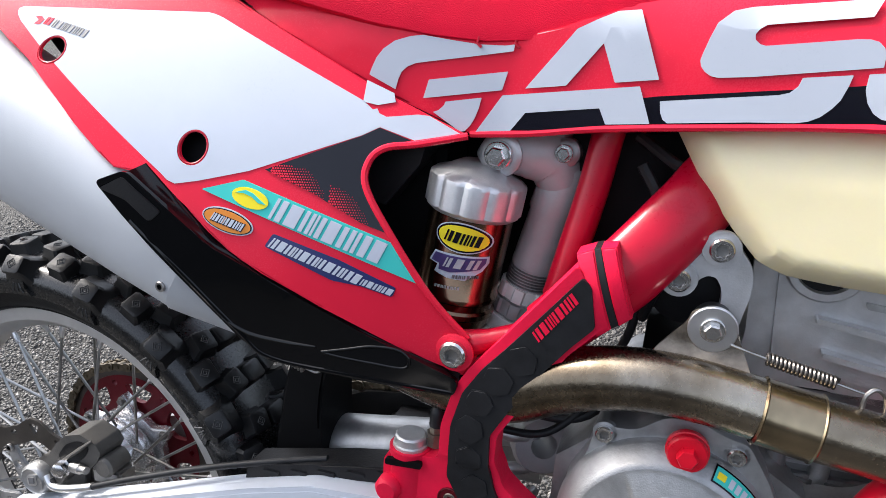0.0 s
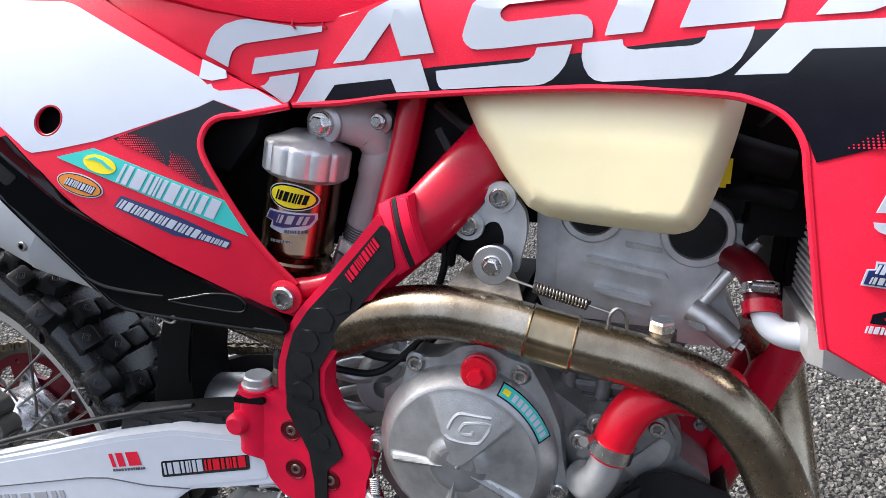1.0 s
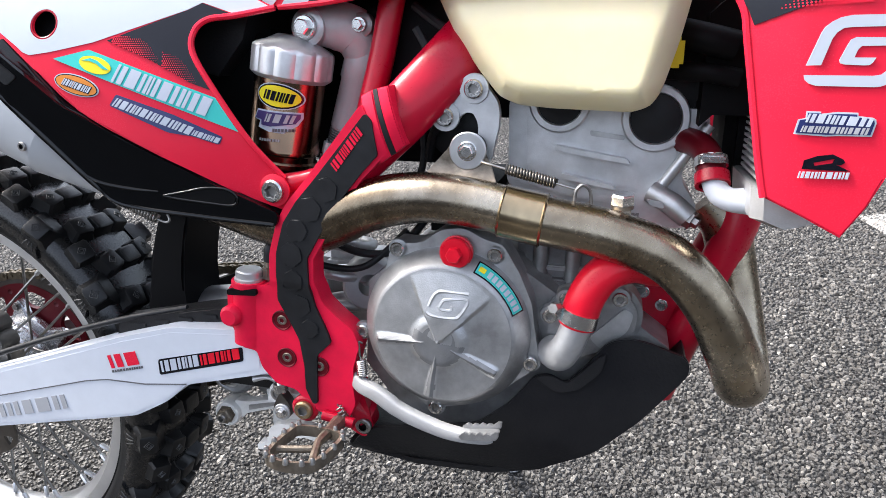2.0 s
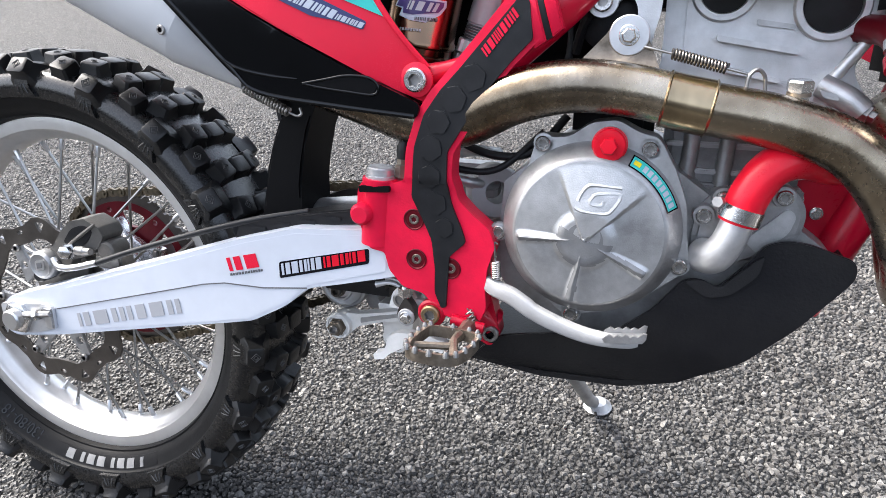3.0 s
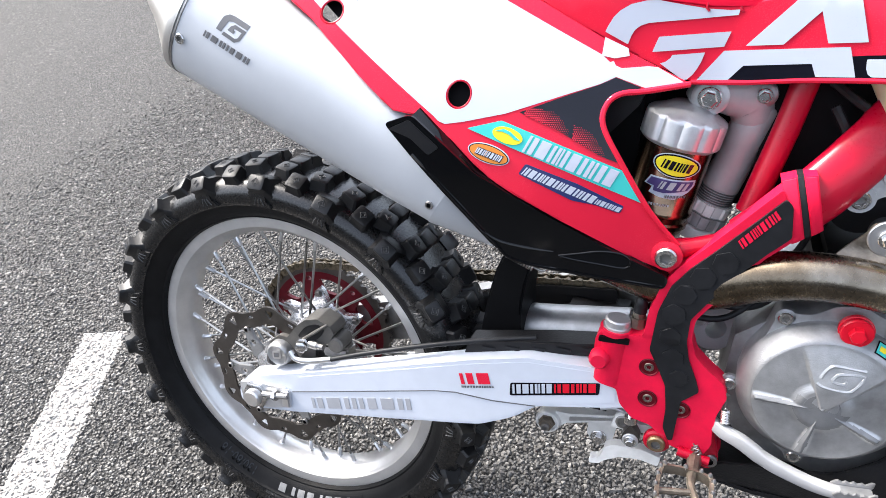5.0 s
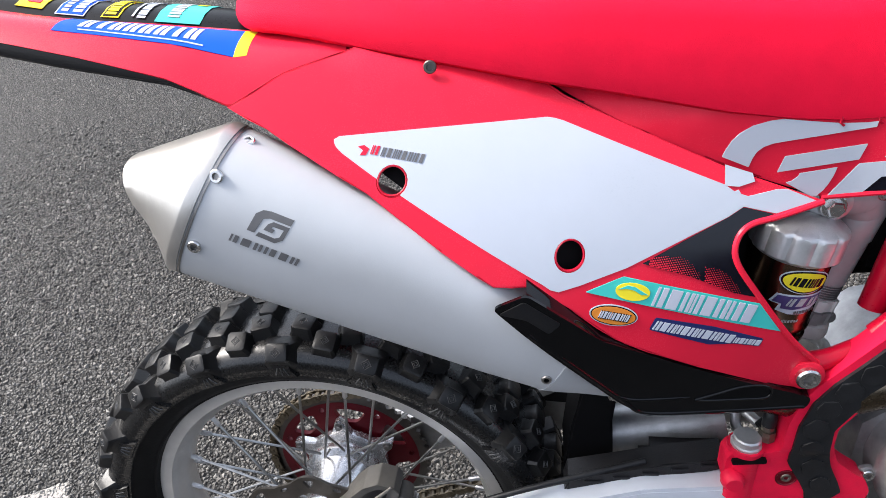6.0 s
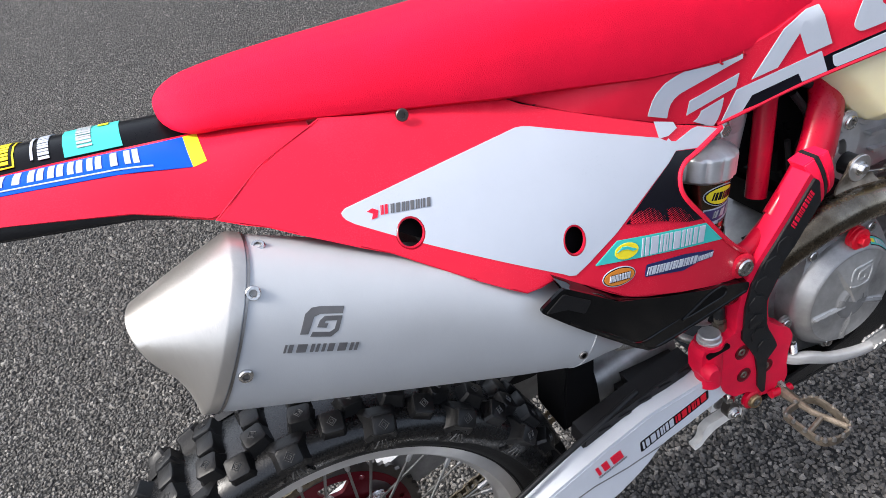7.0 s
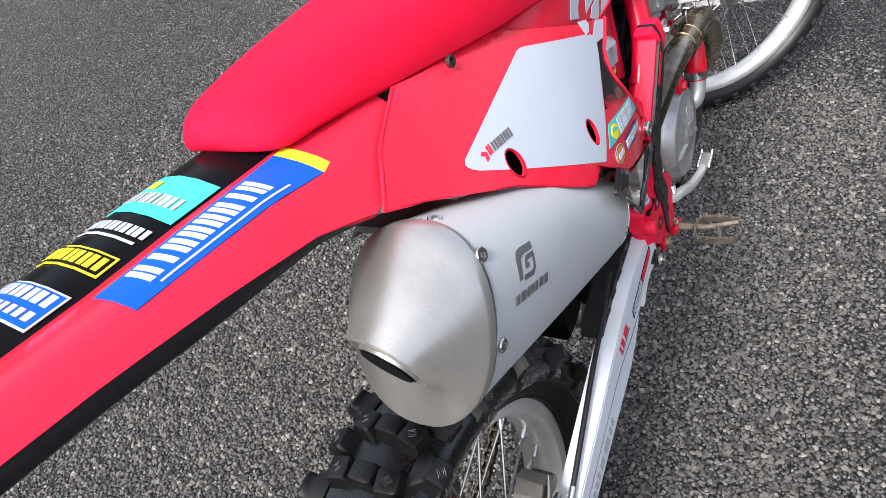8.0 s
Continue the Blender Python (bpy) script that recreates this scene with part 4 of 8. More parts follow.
bars("dark_marking", 12, (0.316, 0.4155), (0.358, 0.4265), 0.0028, -0.1185, DARK_INK, swingarm, "fine dark line of print", 0.1, 0.3, 0.0014)
decal("black_edge", [(0.378, 0.421), (0.482, 0.4505), (0.482, 0.4665), (0.378, 0.4395)], -0.1185, BLACK_DECAL, swingarm, "black outlined sticker", lift=0.0012, corner=0.003)
bars("white_marking", 5, (0.381, 0.425), (0.430, 0.439), 0.0125, -0.1185, WHITE, swingarm, "white block shapes", 0.2, 0.12, 0.0019)
bars("orange_marking", 5, (0.431, 0.4395), (0.480, 0.4535), 0.0115, -0.1185, RED_RUBBER, swingarm, "orange-red block shapes", 0.2, 0.12, 0.0019)
# axle end
axle = lathe("axle_nut", [(0, 0.0), (0, 0.017), (0.004, 0.0175), (0.0045, 0.0135), (0.016, 0.0135), (0.018, 0.0115), (0.018, 0.0)], (-0.001, -0.1185, HUB_Z), (0, -1, 0), ALLOY, swingarm, "large silver axle nut", 24)
lathe("hex", [(0, 0.0215), (0.0075, 0.0215), (0.009, 0.019), (0.009, 0)], (-0.001, -0.1185, HUB_Z), (0, -1, 0), STEEL, axle, steps=6)
plate("adjuster_block", [(-0.028, 0.297), (-0.030, 0.334), (0.012, 0.340), (0.050, 0.343), (0.050, 0.309), (0.02, 0.300)], -0.121, 0.004, CASTLIGHT, swingarm, "aluminium chain adjuster block", edge=0.0012, corner=0.005)
tube("adjuster_screw", [(0.014, -0.126, 0.326), (0.056, -0.126, 0.333)], 0.0042, STEEL_DARK, swingarm, per=0, sides=8)
lathe("lock_nut", [(0, 0.0), (0, 0.0075), (0.006, 0.0075), (0.006, 0)], (0.032, -0.126, 0.329), (1, 0, 0.18), STEEL, swingarm, steps=6)
box("adjuster_fork", (0.044, -0.1265, 0.312), (0.058, -0.118, 0.341), ALLOY, swingarm, edge=0.002)
# chain slider on the arm's back
plate("arm_protector", [(0.312, 0.452), (0.317, 0.4705), (0.422, 0.4945), (0.478, 0.504), (0.478, 0.488), (0.417, 0.4785), (0.398, 0.476)], -0.1, 0.03, BLACK_MATT, bike, "black rubber swingarm protector", edge=0.002)
for k in range(5):
    x = 0.335 + 0.03 * k
    z = 0.466 + 0.0066 * k + 0.003
    box("protector_rib", (x, -0.1015, z - 0.003), (x + 0.018, -0.0995, z + 0.0015), BLACK_RUBBER, bike, edge=0.0006)

caliper = plate("brake_caliper", [(0.030, 0.374), (0.026, 0.392), (0.046, 0.412), (0.063, 0.434), (0.078, 0.447), (0.096, 0.451), (0.114, 0.441), (0.119, 0.430), (0.112, 0.417), (0.098, 0.404), (0.075, 0.398), (0.060, 0.380), (0.046, 0.371)], lambda x, z: -0.098 + 0.16 * max(0.0, x - 0.075), 0.034, CALIPER, bike, "dusty grey-black rear brake caliper", edge=0.003, corner=0.002)
plate("caliper_pocket", [(0.064, 0.419), (0.079, 0.438), (0.095, 0.444), (0.107, 0.437), (0.100, 0.424), (0.086, 0.412)], lambda x, z: -0.0985 + 0.16 * max(0.0, x - 0.075), 0.003, BLACK_MATT, caliper, "dark recess in the caliper", edge=0.001, lift=0.0006, corner=0.006)
tube("caliper_rib", [(0.072, -0.0995, 0.416), (0.094, -0.0975, 0.432), (0.112, -0.094, 0.446)], [0.0018, 0.0026, 0.0014], CALIPER, caliper, per=4, sides=8)
lathe("caliper_cylinder", [(0, 0.0185), (0.010, 0.0185), (0.013, 0.0170), (0.0145, 0.0150), (0.0135, 0.0135), (0.0135, 0.0)], (0.036, -0.098, 0.389), (0, -1, 0), CAST_DARK, caliper, "grey piston housing with a worn rim", 36)
decal("caliper_mark", [(0.0285, 0.3815), (0.0425, 0.3845), (0.0425, 0.3975), (0.0285, 0.3945)], -0.1116, ALLOY, caliper, "small silver badge", corner=0.003)
decal("caliper_mark_core", [(0.0315, 0.3850), (0.0395, 0.3868), (0.0395, 0.3942), (0.0315, 0.3924)], -0.1116, DARK_INK, caliper, lift=0.0012, corner=0.001)
lathe("banjo_bolt", [(0, 0.0105), (0.004, 0.0105), (0.004, 0.0085), (0.013, 0.0085), (0.014, 0.007), (0.014, 0)], (0.073, -0.0985, 0.409), (0.25, -1, 0.1), STEEL, caliper, "bright banjo bolt", 6)
lathe("bleed_nipple", [(0, 0.0062), (0.014, 0.0062), (0.016, 0.0045), (0.024, 0.0042), (0.024, 0)], (0.084, -0.098, 0.4105), (1, -0.15, 0.1), STEEL_DARK, caliper, steps=10)
lathe("pad_pin", [(0, 0.0125), (0.026, 0.0125), (0.029, 0.010), (0.029, 0)], (0.118, -0.062, 0.411), (0, -1, 0), CALIPER, caliper, "round slide pin cover", 24)
lathe("slide_boot", [(0, 0.0085), (0.03, 0.0085), (0.034, 0.006), (0.034, 0)], (0.022, -0.072, 0.371), (0, -1, 0), BLACK_RUBBER, caliper, "black rubber slide boot", 20)
plate("caliper_bracket", [(-0.012, 0.345), (0.000, 0.385), (0.022, 0.402), (0.044, 0.396), (0.080, 0.395), (0.078, 0.372), (0.048, 0.346), (0.02, 0.338)], -0.080, 0.009, CALIPER, caliper, "dark caliper bracket", edge=0.002, corner=0.008, holes=[ellipse(0.012, 0.374, 0.006, 0.006, 0, 14)])
box("brake_pad", (0.095, -0.085, 0.385), (0.135, -0.060, 0.405), STEEL_DARK, caliper, edge=0.003)
hose = tube("brake_hose", [(0.066, -0.112, 0.398), (0.078, -0.114, 0.392), (0.111, -0.112, 0.399), (0.177, -0.108, 0.424), (0.261, -0.102, 0.453), (0.330, -0.098, 0.474), (0.40, -0.09, 0.49)], 0.0035, BLACK_RUBBER, bike, "black rear brake hose with silver end")
tube("hose_end", [(0.060, -0.112, 0.402), (0.070, -0.1145, 0.393), (0.09, -0.1135, 0.394), (0.125, -0.1115, 0.404)], 0.0042, ALLOY, hose, "silver crimped hose end")

# suspension link under the arm
LINK_BAR = [(0.4211, 0.3595), (0.4365, 0.3597), (0.4635, 0.3655), (0.505, 0.3755), (0.506, 0.3630), (0.4642, 0.3535), (0.4372, 0.3445), (0.4250, 0.3335)]
link = plate("suspension_link", LINK_BAR, -0.050, 0.014, BARE, bike, "silver forged suspension link", edge=0.0025, corner=0.003)
plate("link_channel", [(0.4400, 0.3560), (0.4635, 0.3622), (0.500, 0.3708), (0.500, 0.3672), (0.4640, 0.3572), (0.4400, 0.3495)], -0.050, 0.002, CAST, link, "grey channel along the link", edge=0.0006, lift=0.0012, corner=0.0015)
lathe("link_eye", [(0.024, 0.0), (0.024, 0.0150), (0.0, 0.0165), (-0.008, 0.0165), (-0.0100, 0.0150), (-0.0100, 0.0128), (-0.0085, 0.0122), (-0.0085, 0.0)], (0.4126, -0.046, 0.3428), (0, 1, 0), BARE, link, "pale ringed link eye", 32)
lathe("link_nut", [(0, 0.0112), (0.0015, 0.0112), (0.0015, 0.0098), (0.0080, 0.0098), (0.0092, 0.0086), (0.0092, 0.0052)], (0.4120, -0.0545, 0.3424), (0, -1, 0), STEEL_RUSTY, link, "dirty steel link nut", 6)
lathe("bolt_end", [(0, 0.0056), (0.0125, 0.0056), (0.0135, 0.0048), (0.0135, 0.0034), (0.008, 0.0032), (0.008, 0)], (0.4120, -0.0545, 0.3424), (0, -1, 0), STEEL_DARK, link, "hollow bolt end", 18)
rocker = plate("linkage_rocker", [(0.455, 0.372), (0.500, 0.372), (0.5005, 0.3546), (0.4973, 0.3358), (0.4944, 0.3181), (0.4812, 0.3100), (0.4670, 0.3169), (0.4613, 0.3275), (0.4632, 0.3400)], -0.036, 0.05, BARE, bike, "pale forged suspension rocker", edge=0.003, corner=0.005)
bolt((0.4777, -0.0365, 0.3241), 0.0105, rocker, kind="hex")
arm_boss = lathe("arm_boss", [(-0.05, 0.0), (-0.05, 0.028), (0.0, 0.031), (0.0035, 0.0295), (0.0045, 0.026), (0.0030, 0.0235), (0.0030, 0.0)], (0.4115, -0.032, 0.3890), (0, -1, 0), CAST, bike, "grey cast linkage boss", 40)
lathe("boss_ring", [(0, 0.0150), (0.0022, 0.0150), (0.0030, 0.0140), (0.0030, 0.0120), (0.0010, 0.0115), (0.0010, 0)], (0.4080, -0.0345, 0.3830), (0, -1, 0), CASTLIGHT, arm_boss, "pale bearing ring", 28)
lathe("bolt_end", [(0, 0.0085), (0.004, 0.0085), (0.004, 0.0060), (0.0110, 0.0060), (0.0118, 0.0050), (0.0118, 0.0035), (0.006, 0.0033), (0.006, 0)], (0.4060, -0.0355, 0.3815), (0, -1, 0), DISC, arm_boss, "dark hollow bolt end", 20)
plate("linkage_arm", [(0.4250, 0.4100), (0.4402, 0.3819), (0.4549, 0.3551), (0.4366, 0.3533), (0.4295, 0.3666), (0.4200, 0.3900)], -0.015, 0.03, CAST_DARK, rocker, "grey rocker arm", edge=0.003, corner=0.003)
lever = plate("kick_arm", [(0.475, 0.3379), (0.4759, 0.3301), (0.488, 0.3328), (0.4935, 0.3395), (0.5103, 0.3501), (0.5336, 0.3542), (0.5552, 0.3506), (0.5574, 0.3639), (0.5336, 0.3695), (0.5019, 0.3664), (0.4917, 0.3596), (0.490, 0.3484), (0.4851, 0.3405)], -0.096, 0.012, BARE, bike, "pale worn lever behind the footpeg", edge=0.003, corner=0.003)
clevis = plate("clevis", [(0.5204, 0.4190), (0.5275, 0.4105), (0.5318, 0.4030), (0.5318, 0.3955), (0.5290, 0.3905), (0.5226, 0.3876), (0.5160, 0.3890), (0.5122, 0.3935), (0.5116, 0.4010), (0.5145, 0.4085)], -0.118, 0.012, DISC, bike, "dark teardrop brake pushrod clevis", edge=0.002, corner=0.003)
lathe("clevis_washer", [(0, 0.0092), (0.0014, 0.0092), (0.0020, 0.0085), (0.0020, 0)], (0.5219, -0.118, 0.3973), (0, -1, 0), CASTLIGHT, clevis, steps=24)
bolt((0.5219, -0.1198, 0.3973), 0.0066, clevis, kind="hex", mat=STEEL)
tube("push_rod", [(0.5195, -0.113, 0.416), (0.5178, -0.112, 0.445)], 0.0042, STEEL, clevis, per=0, sides=10)
lathe("rod_nut", [(0, 0), (0, 0.0075), (0.009, 0.0075), (0.009, 0)], (0.5192, -0.113, 0.4185), (-0.06, 0, 1), STEEL, clevis, "bright lock nut", 6)
bracket = plate("pivot_bracket", [(0.4968, 0.3991), (0.5017, 0.4172), (0.5090, 0.4245), (0.5200, 0.4245), (0.5254, 0.4110), (0.5420, 0.4122), (0.5430, 0.4020), (0.5201, 0.3985)], -0.104, 0.008, BARE, bike, "pale pedal pivot bracket", edge=0.002, corner=0.003)
lathe("bracket_ring", [(0, 0.0085), (0.0016, 0.0085), (0.0022, 0.0075), (0.0022, 0.0055), (0.0004, 0.0052), (0.0004, 0)], (0.5106, -0.104, 0.4095), (0, -1, 0), STEEL_DARK, bracket, "dark ringed hole", 24)
tube("cable", [(0.4838, -0.106, 0.4235), (0.4990, -0.105, 0.4270), (0.5130, -0.104, 0.4225)], [0.0034, 0.0022, 0.0022], CASTLIGHT, bike, "pale sleeved cable end", per=5)
tube("cable", [(0.4930, -0.102, 0.4300), (0.5050, -0.102, 0.4300), (0.5190, -0.103, 0.4240)], 0.0024, CAST, bike, "grey cable end", per=5)

# ---- bodywork ----
SIDE_OUTLINE = [(0.150, 0.948), (0.185, 0.938), (0.222, 0.930), (0.272, 0.922), (0.302, 0.912), (0.322, 0.898), (0.366, 0.875), (0.411, 0.852), (0.457, 0.829), (0.503, 0.809), (0.530, 0.797), (0.494, 0.790), (0.467, 0.785), (0.457, 0.773), (0.459, 0.755), (0.478, 0.727), (0.511, 0.679), (0.541, 0.645), (0.548, 0.629), (0.538, 0.612), (0.510, 0.624), (0.454, 0.653), (0.408, 0.676), (0.360, 0.703), (0.322, 0.736), (0.289, 0.761), (0.258, 0.765), (0.204, 0.809), (0.160, 0.846), (0.115, 0.876), (0.079, 0.899), (0.046, 0.917), (0.091, 0.936)]
HOLES = [(0.321, 0.782, 0.0115, 0.0122), (0.1805, 0.8535, 0.0115, 0.0105)]
side_panel = plate("side_panel", SIDE_OUTLINE, skin_rear, 0.003, RED, bike, "red rear side panel with white and black graphics", holes=[ellipse(*h) for h in HOLES])
tube("window_rim", [(x, skin_rear(x, z) - 0.0005, z) for x, z in [(0.530, 0.797), (0.494, 0.790), (0.470, 0.7865), (0.459, 0.776), (0.459, 0.758), (0.478, 0.727), (0.511, 0.679), (0.541, 0.645)]], 0.0028, RED, side_panel, per=6, sides=8)
for h in HOLES:
    bm = bmesh.new()
    ring = [Vector((x, skin_rear(x, z), z)) for x, z in ellipse(h[0], h[1], h[2], h[3])]
    tube_mesh(bm, ring + ring[:2], 0.0008, 6, caps=False)
    part("hole_edge", bm, RED_PAINT, side_panel)
hx, hz, hr = HOLES[1][0], HOLES[1][1], 0.0127
notch_arc = [(hx + hr * math.cos(radians(a)), hz + hr * 0.92 * math.sin(radians(a))) for a in np.linspace(-62, 165, 12)]
WHITE_PLATE = [(0.1345, 0.8850), (0.1345, 0.8872), (0.1387, 0.8889), (0.3069, 0.8849), (0.3131, 0.8835), (0.3203, 0.8809), (0.449, 0.8200), (0.4566, 0.8140), (0.4599, 0.8149), (0.4622, 0.8113), (0.4677, 0.8090), (0.4761, 0.8097), (0.4912, 0.8113), (0.500, 0.8105), (0.524, 0.7985), (0.4913, 0.7926), (0.4641, 0.8015), (0.4509, 0.7950), (0.3676, 0.7661), (0.329, 0.7575), (0.3108, 0.7547), (0.3041, 0.7574), (0.2983, 0.7623)] + notch_arc + [(0.141, 0.877), (0.136, 0.882)]
decal("white_decal", WHITE_PLATE, skin_rear, WHITE, side_panel, "plain white number plate sticker", holes=[ellipse(HOLES[0][0], HOLES[0][1], HOLES[0][2] + 0.0012, HOLES[0][3] + 0.0012)])
decal("white_stripe", [(0.449, 0.8353), (0.4712, 0.8262), (0.4733, 0.8198), (0.4603, 0.8174), (0.4487, 0.8196)], skin_rear, WHITE, side_panel, "white stripe end", lift=0.0010)
decal("black_decal", [(0.4641, 0.8010), (0.489, 0.7925), (0.4772, 0.7900), (0.4645, 0.7832), (0.4580, 0.7706), (0.4578, 0.7582), (0.4640, 0.746), (0.4798, 0.7237), (0.4581, 0.7312), (0.422, 0.7506), (0.3807, 0.7678), (0.4181, 0.7824), (0.4509, 0.7945)], skin_rear, BLACK_DECAL, side_panel, "black graphic wedge", lift=0.0009)


def dots(name, outline_fn, surface, mat, parent, label):
    """A fading field of printed dots."""
    bm = bmesh.new()
    for x, z, r in outline_fn:
        ring = [bm.verts.new((px, surface(px, pz) - 0.0016, pz)) for px, pz in ellipse(x, z, r, r, 0, 6)]
        bm.faces.new(ring)
    return part(name, bm, mat, parent, label, smooth=False)


def field(origin, u, v, nu, nv, big, small):
    o, u, v = Vector(origin), Vector(u), Vector(v)
    out = []
    for i in range(nu):
        for j in range(nv):
            p = o + u * ((i + 0.5 * (j % 2)) / nu) + v * (j / nv)
            out.append((p.x, p.y, big + (small - big) * i / nu))
    return out


def halftone():
    """Two ragged streaks of dots that grow towards the wedge's lower edge."""
    out = []
    for j in range(30):
        for i in range(60):
            x, z = 0.374 + 0.0019 * (i + 0.5 * (j % 2)), 0.716 + 0.0019 * j
            low = float(np.interp(x, [0.3807, 0.422, 0.4581, 0.4798], [0.7678, 0.7506, 0.7312, 0.7237]))
            d = z - low
            for x0, x1, deep in ((0.386, 0.432, 0.019), (0.414, 0.466, 0.021)):
                u = (x - x0) / (x1 - x0)
                if 0 <= u <= 1 and 0 < d < deep * (0.45 + 0.55 * u):
                    r = 0.00100 * (1 - 0.75 * d / deep) * (1 - 0.75 * u ** 2)
                    if r > 0.0003:
                        out.append((x, z, r))
                    break
    return out


dots("dot_field", halftone(), skin_rear, RED, side_panel, "red halftone dots on the black wedge")
teal = decal("teal_decal", [(0.3329, 0.7517), (0.3649, 0.7597), (0.4862, 0.716), (0.5053, 0.6862)], skin_rear, TEAL, side_panel, "teal sponsor sticker", lift=0.0010, corner=0.0015)
bars("white_marking", 8, (0.3865, 0.7325), (0.4740, 0.7010), 0.0165, skin_rear, WHITE, teal, "row of white block shapes", 0.1, 0.12, 0.0018)
decal("yellow_dot", ellipse(0.3722, 0.7463, 0.0150, 0.0072, -17), skin_rear, YELLOW, teal, "yellow oval", lift=0.0018)
decal("teal_swirl", [(0.3600, 0.7505), (0.3670, 0.7500), (0.3735, 0.7475), (0.3790, 0.7430), (0.3850, 0.7418), (0.3800, 0.7455), (0.3745, 0.7500), (0.3680, 0.7525)], skin_rear, TEAL, teal, lift=0.0022)
oval = decal("oval_decal", ellipse(0.3560, 0.7285, 0.0212, 0.0088, -18), skin_rear, WHITE, side_panel, "small orange oval sticker with a dark and white edge", lift=0.0010)
decal("oval_edge", ellipse(0.3560, 0.7285, 0.0202, 0.0080, -18), skin_rear, BLACK_DECAL, oval, lift=0.0013)
decal("oval_face", ellipse(0.3560, 0.7285, 0.0192, 0.0072, -18), skin_rear, ORANGE, oval, lift=0.0016)
bars("oval_shade", 7, (0.3425, 0.7290), (0.3675, 0.7205), 0.0070, skin_rear, BLACK_DECAL, oval, "dark shade of the block shapes", 0.2, 0.05, 0.0019)
bars("oval_marking", 7, (0.3425, 0.7300), (0.3675, 0.7215), 0.0055, skin_rear, WHITE, oval, "pale block shapes", 0.2, 0.2, 0.0022)
blue_edge = decal("script_sticker", [(0.3858, 0.7106), (0.3917, 0.7205), (0.4428, 0.7030), (0.4870, 0.6830), (0.4839, 0.6758), (0.4607, 0.6833), (0.4384, 0.6868)], skin_rear, NAVY, side_panel, "dark-edged white script sticker", lift=0.0009, corner=0.002)
bars("script_marking", 11, (0.3880, 0.7110), (0.4580, 0.6845), 0.0078, skin_rear, WHITE, blue_edge, "white block shapes", 0.3, 0.12, 0.0015)
bars("script_marking", 5, (0.4590, 0.6850), (0.4835, 0.6770), 0.0050, skin_rear, WHITE, blue_edge, "small white block shapes", 0.3, 0.12, 0.0015)
bars("small_marking", 8, (0.171, 0.8725), (0.206, 0.8635), 0.0062, skin_rear, DARK_INK, side_panel, "small dark print", 0.25, 0.25, 0.0012)
decal("small_arrow", [(0.154, 0.8805), (0.159, 0.881), (0.163, 0.878), (0.160, 0.874), (0.155, 0.8745), (0.158, 0.8775)], skin_rear, RED, side_panel, lift=0.0011)
bars("small_red_marking", 2, (0.163, 0.8745), (0.170, 0.873), 0.0062, skin_rear, RED, side_panel, "small red print", 0.25, 0.25, 0.0012)
bolt((0.532, -0.1225, 0.634), 0.0108, bike, mat=STEEL, name="panel_bolt")
lathe("panel_washer", [(0, 0.0), (0, 0.0155), (0.0018, 0.0155), (0.0024, 0.0145), (0.0024, 0.0)], (0.532, -0.1205, 0.634), (0, -1, 0), RED, bike, "red moulded bolt seat", 28)

TANK_OUTLINE = [(0.530, 0.798), (0.575, 0.801), (0.631, 0.808), (0.683, 0.812), (0.745, 0.816), (0.810, 0.818), (0.868, 0.816), (0.889, 0.812), (0.905, 0.804), (0.916, 0.789), (0.921, 0.766), (0.928, 0.731), (0.935, 0.694), (0.942, 0.663), (0.967, 0.652), (0.991, 0.640), (1.003, 0.662), (1.03, 0.74), (1.09, 0.85), (1.05, 0.905), (0.92, 0.925), (0.78, 0.93), (0.70, 0.925), (0.655, 0.90), (0.642, 0.890), (0.597, 0.875), (0.564, 0.868), (0.535, 0.868), (0.497, 0.873), (0.454, 0.882), (0.410, 0.892), (0.366, 0.904), (0.304, 0.918), (0.268, 0.924), (0.30, 0.9105), (0.366, 0.8735), (0.457, 0.8275), (0.503, 0.8090)]
tank_panel = plate("tank_shroud", TANK_OUTLINE, skin_tank, 0.003, RED, bike, "glossy red tank shroud with bold white and black graphics")
tube("shroud_rim", [(x, skin_tank(x, z) + 0.001, z) for x, z in [(0.530, 0.798), (0.575, 0.801), (0.631, 0.808), (0.745, 0.816), (0.810, 0.818), (0.868, 0.816), (0.889, 0.812), (0.905, 0.804), (0.916, 0.789), (0.921, 0.766), (0.935, 0.694), (0.942, 0.663)]], 0.0028, RED, tank_panel, per=5, sides=8)
decal("black_decal", [(0.535, 0.802), (0.552, 0.815), (0.663, 0.831), (0.771, 0.841), (0.885, 0.855), (0.987, 0.858), (1.06, 0.86), (1.05, 0.825), (0.995, 0.806), (0.977, 0.799), (0.945, 0.787), (0.923, 0.778), (0.918, 0.789), (0.907, 0.804), (0.890, 0.813), (0.868, 0.8175), (0.745, 0.8185), (0.631, 0.8105), (0.575, 0.803)], skin_tank, BLACK_DECAL, tank_panel, "black lower graphic", lift=0.0009, fine=0.012)
dots("dot_field", field((0.985, 0.792), (-0.05, -0.004), (0.03, 0.02), 22, 10, 0.0015, 0.0004), skin_tank, RED, tank_panel, "red halftone dots")
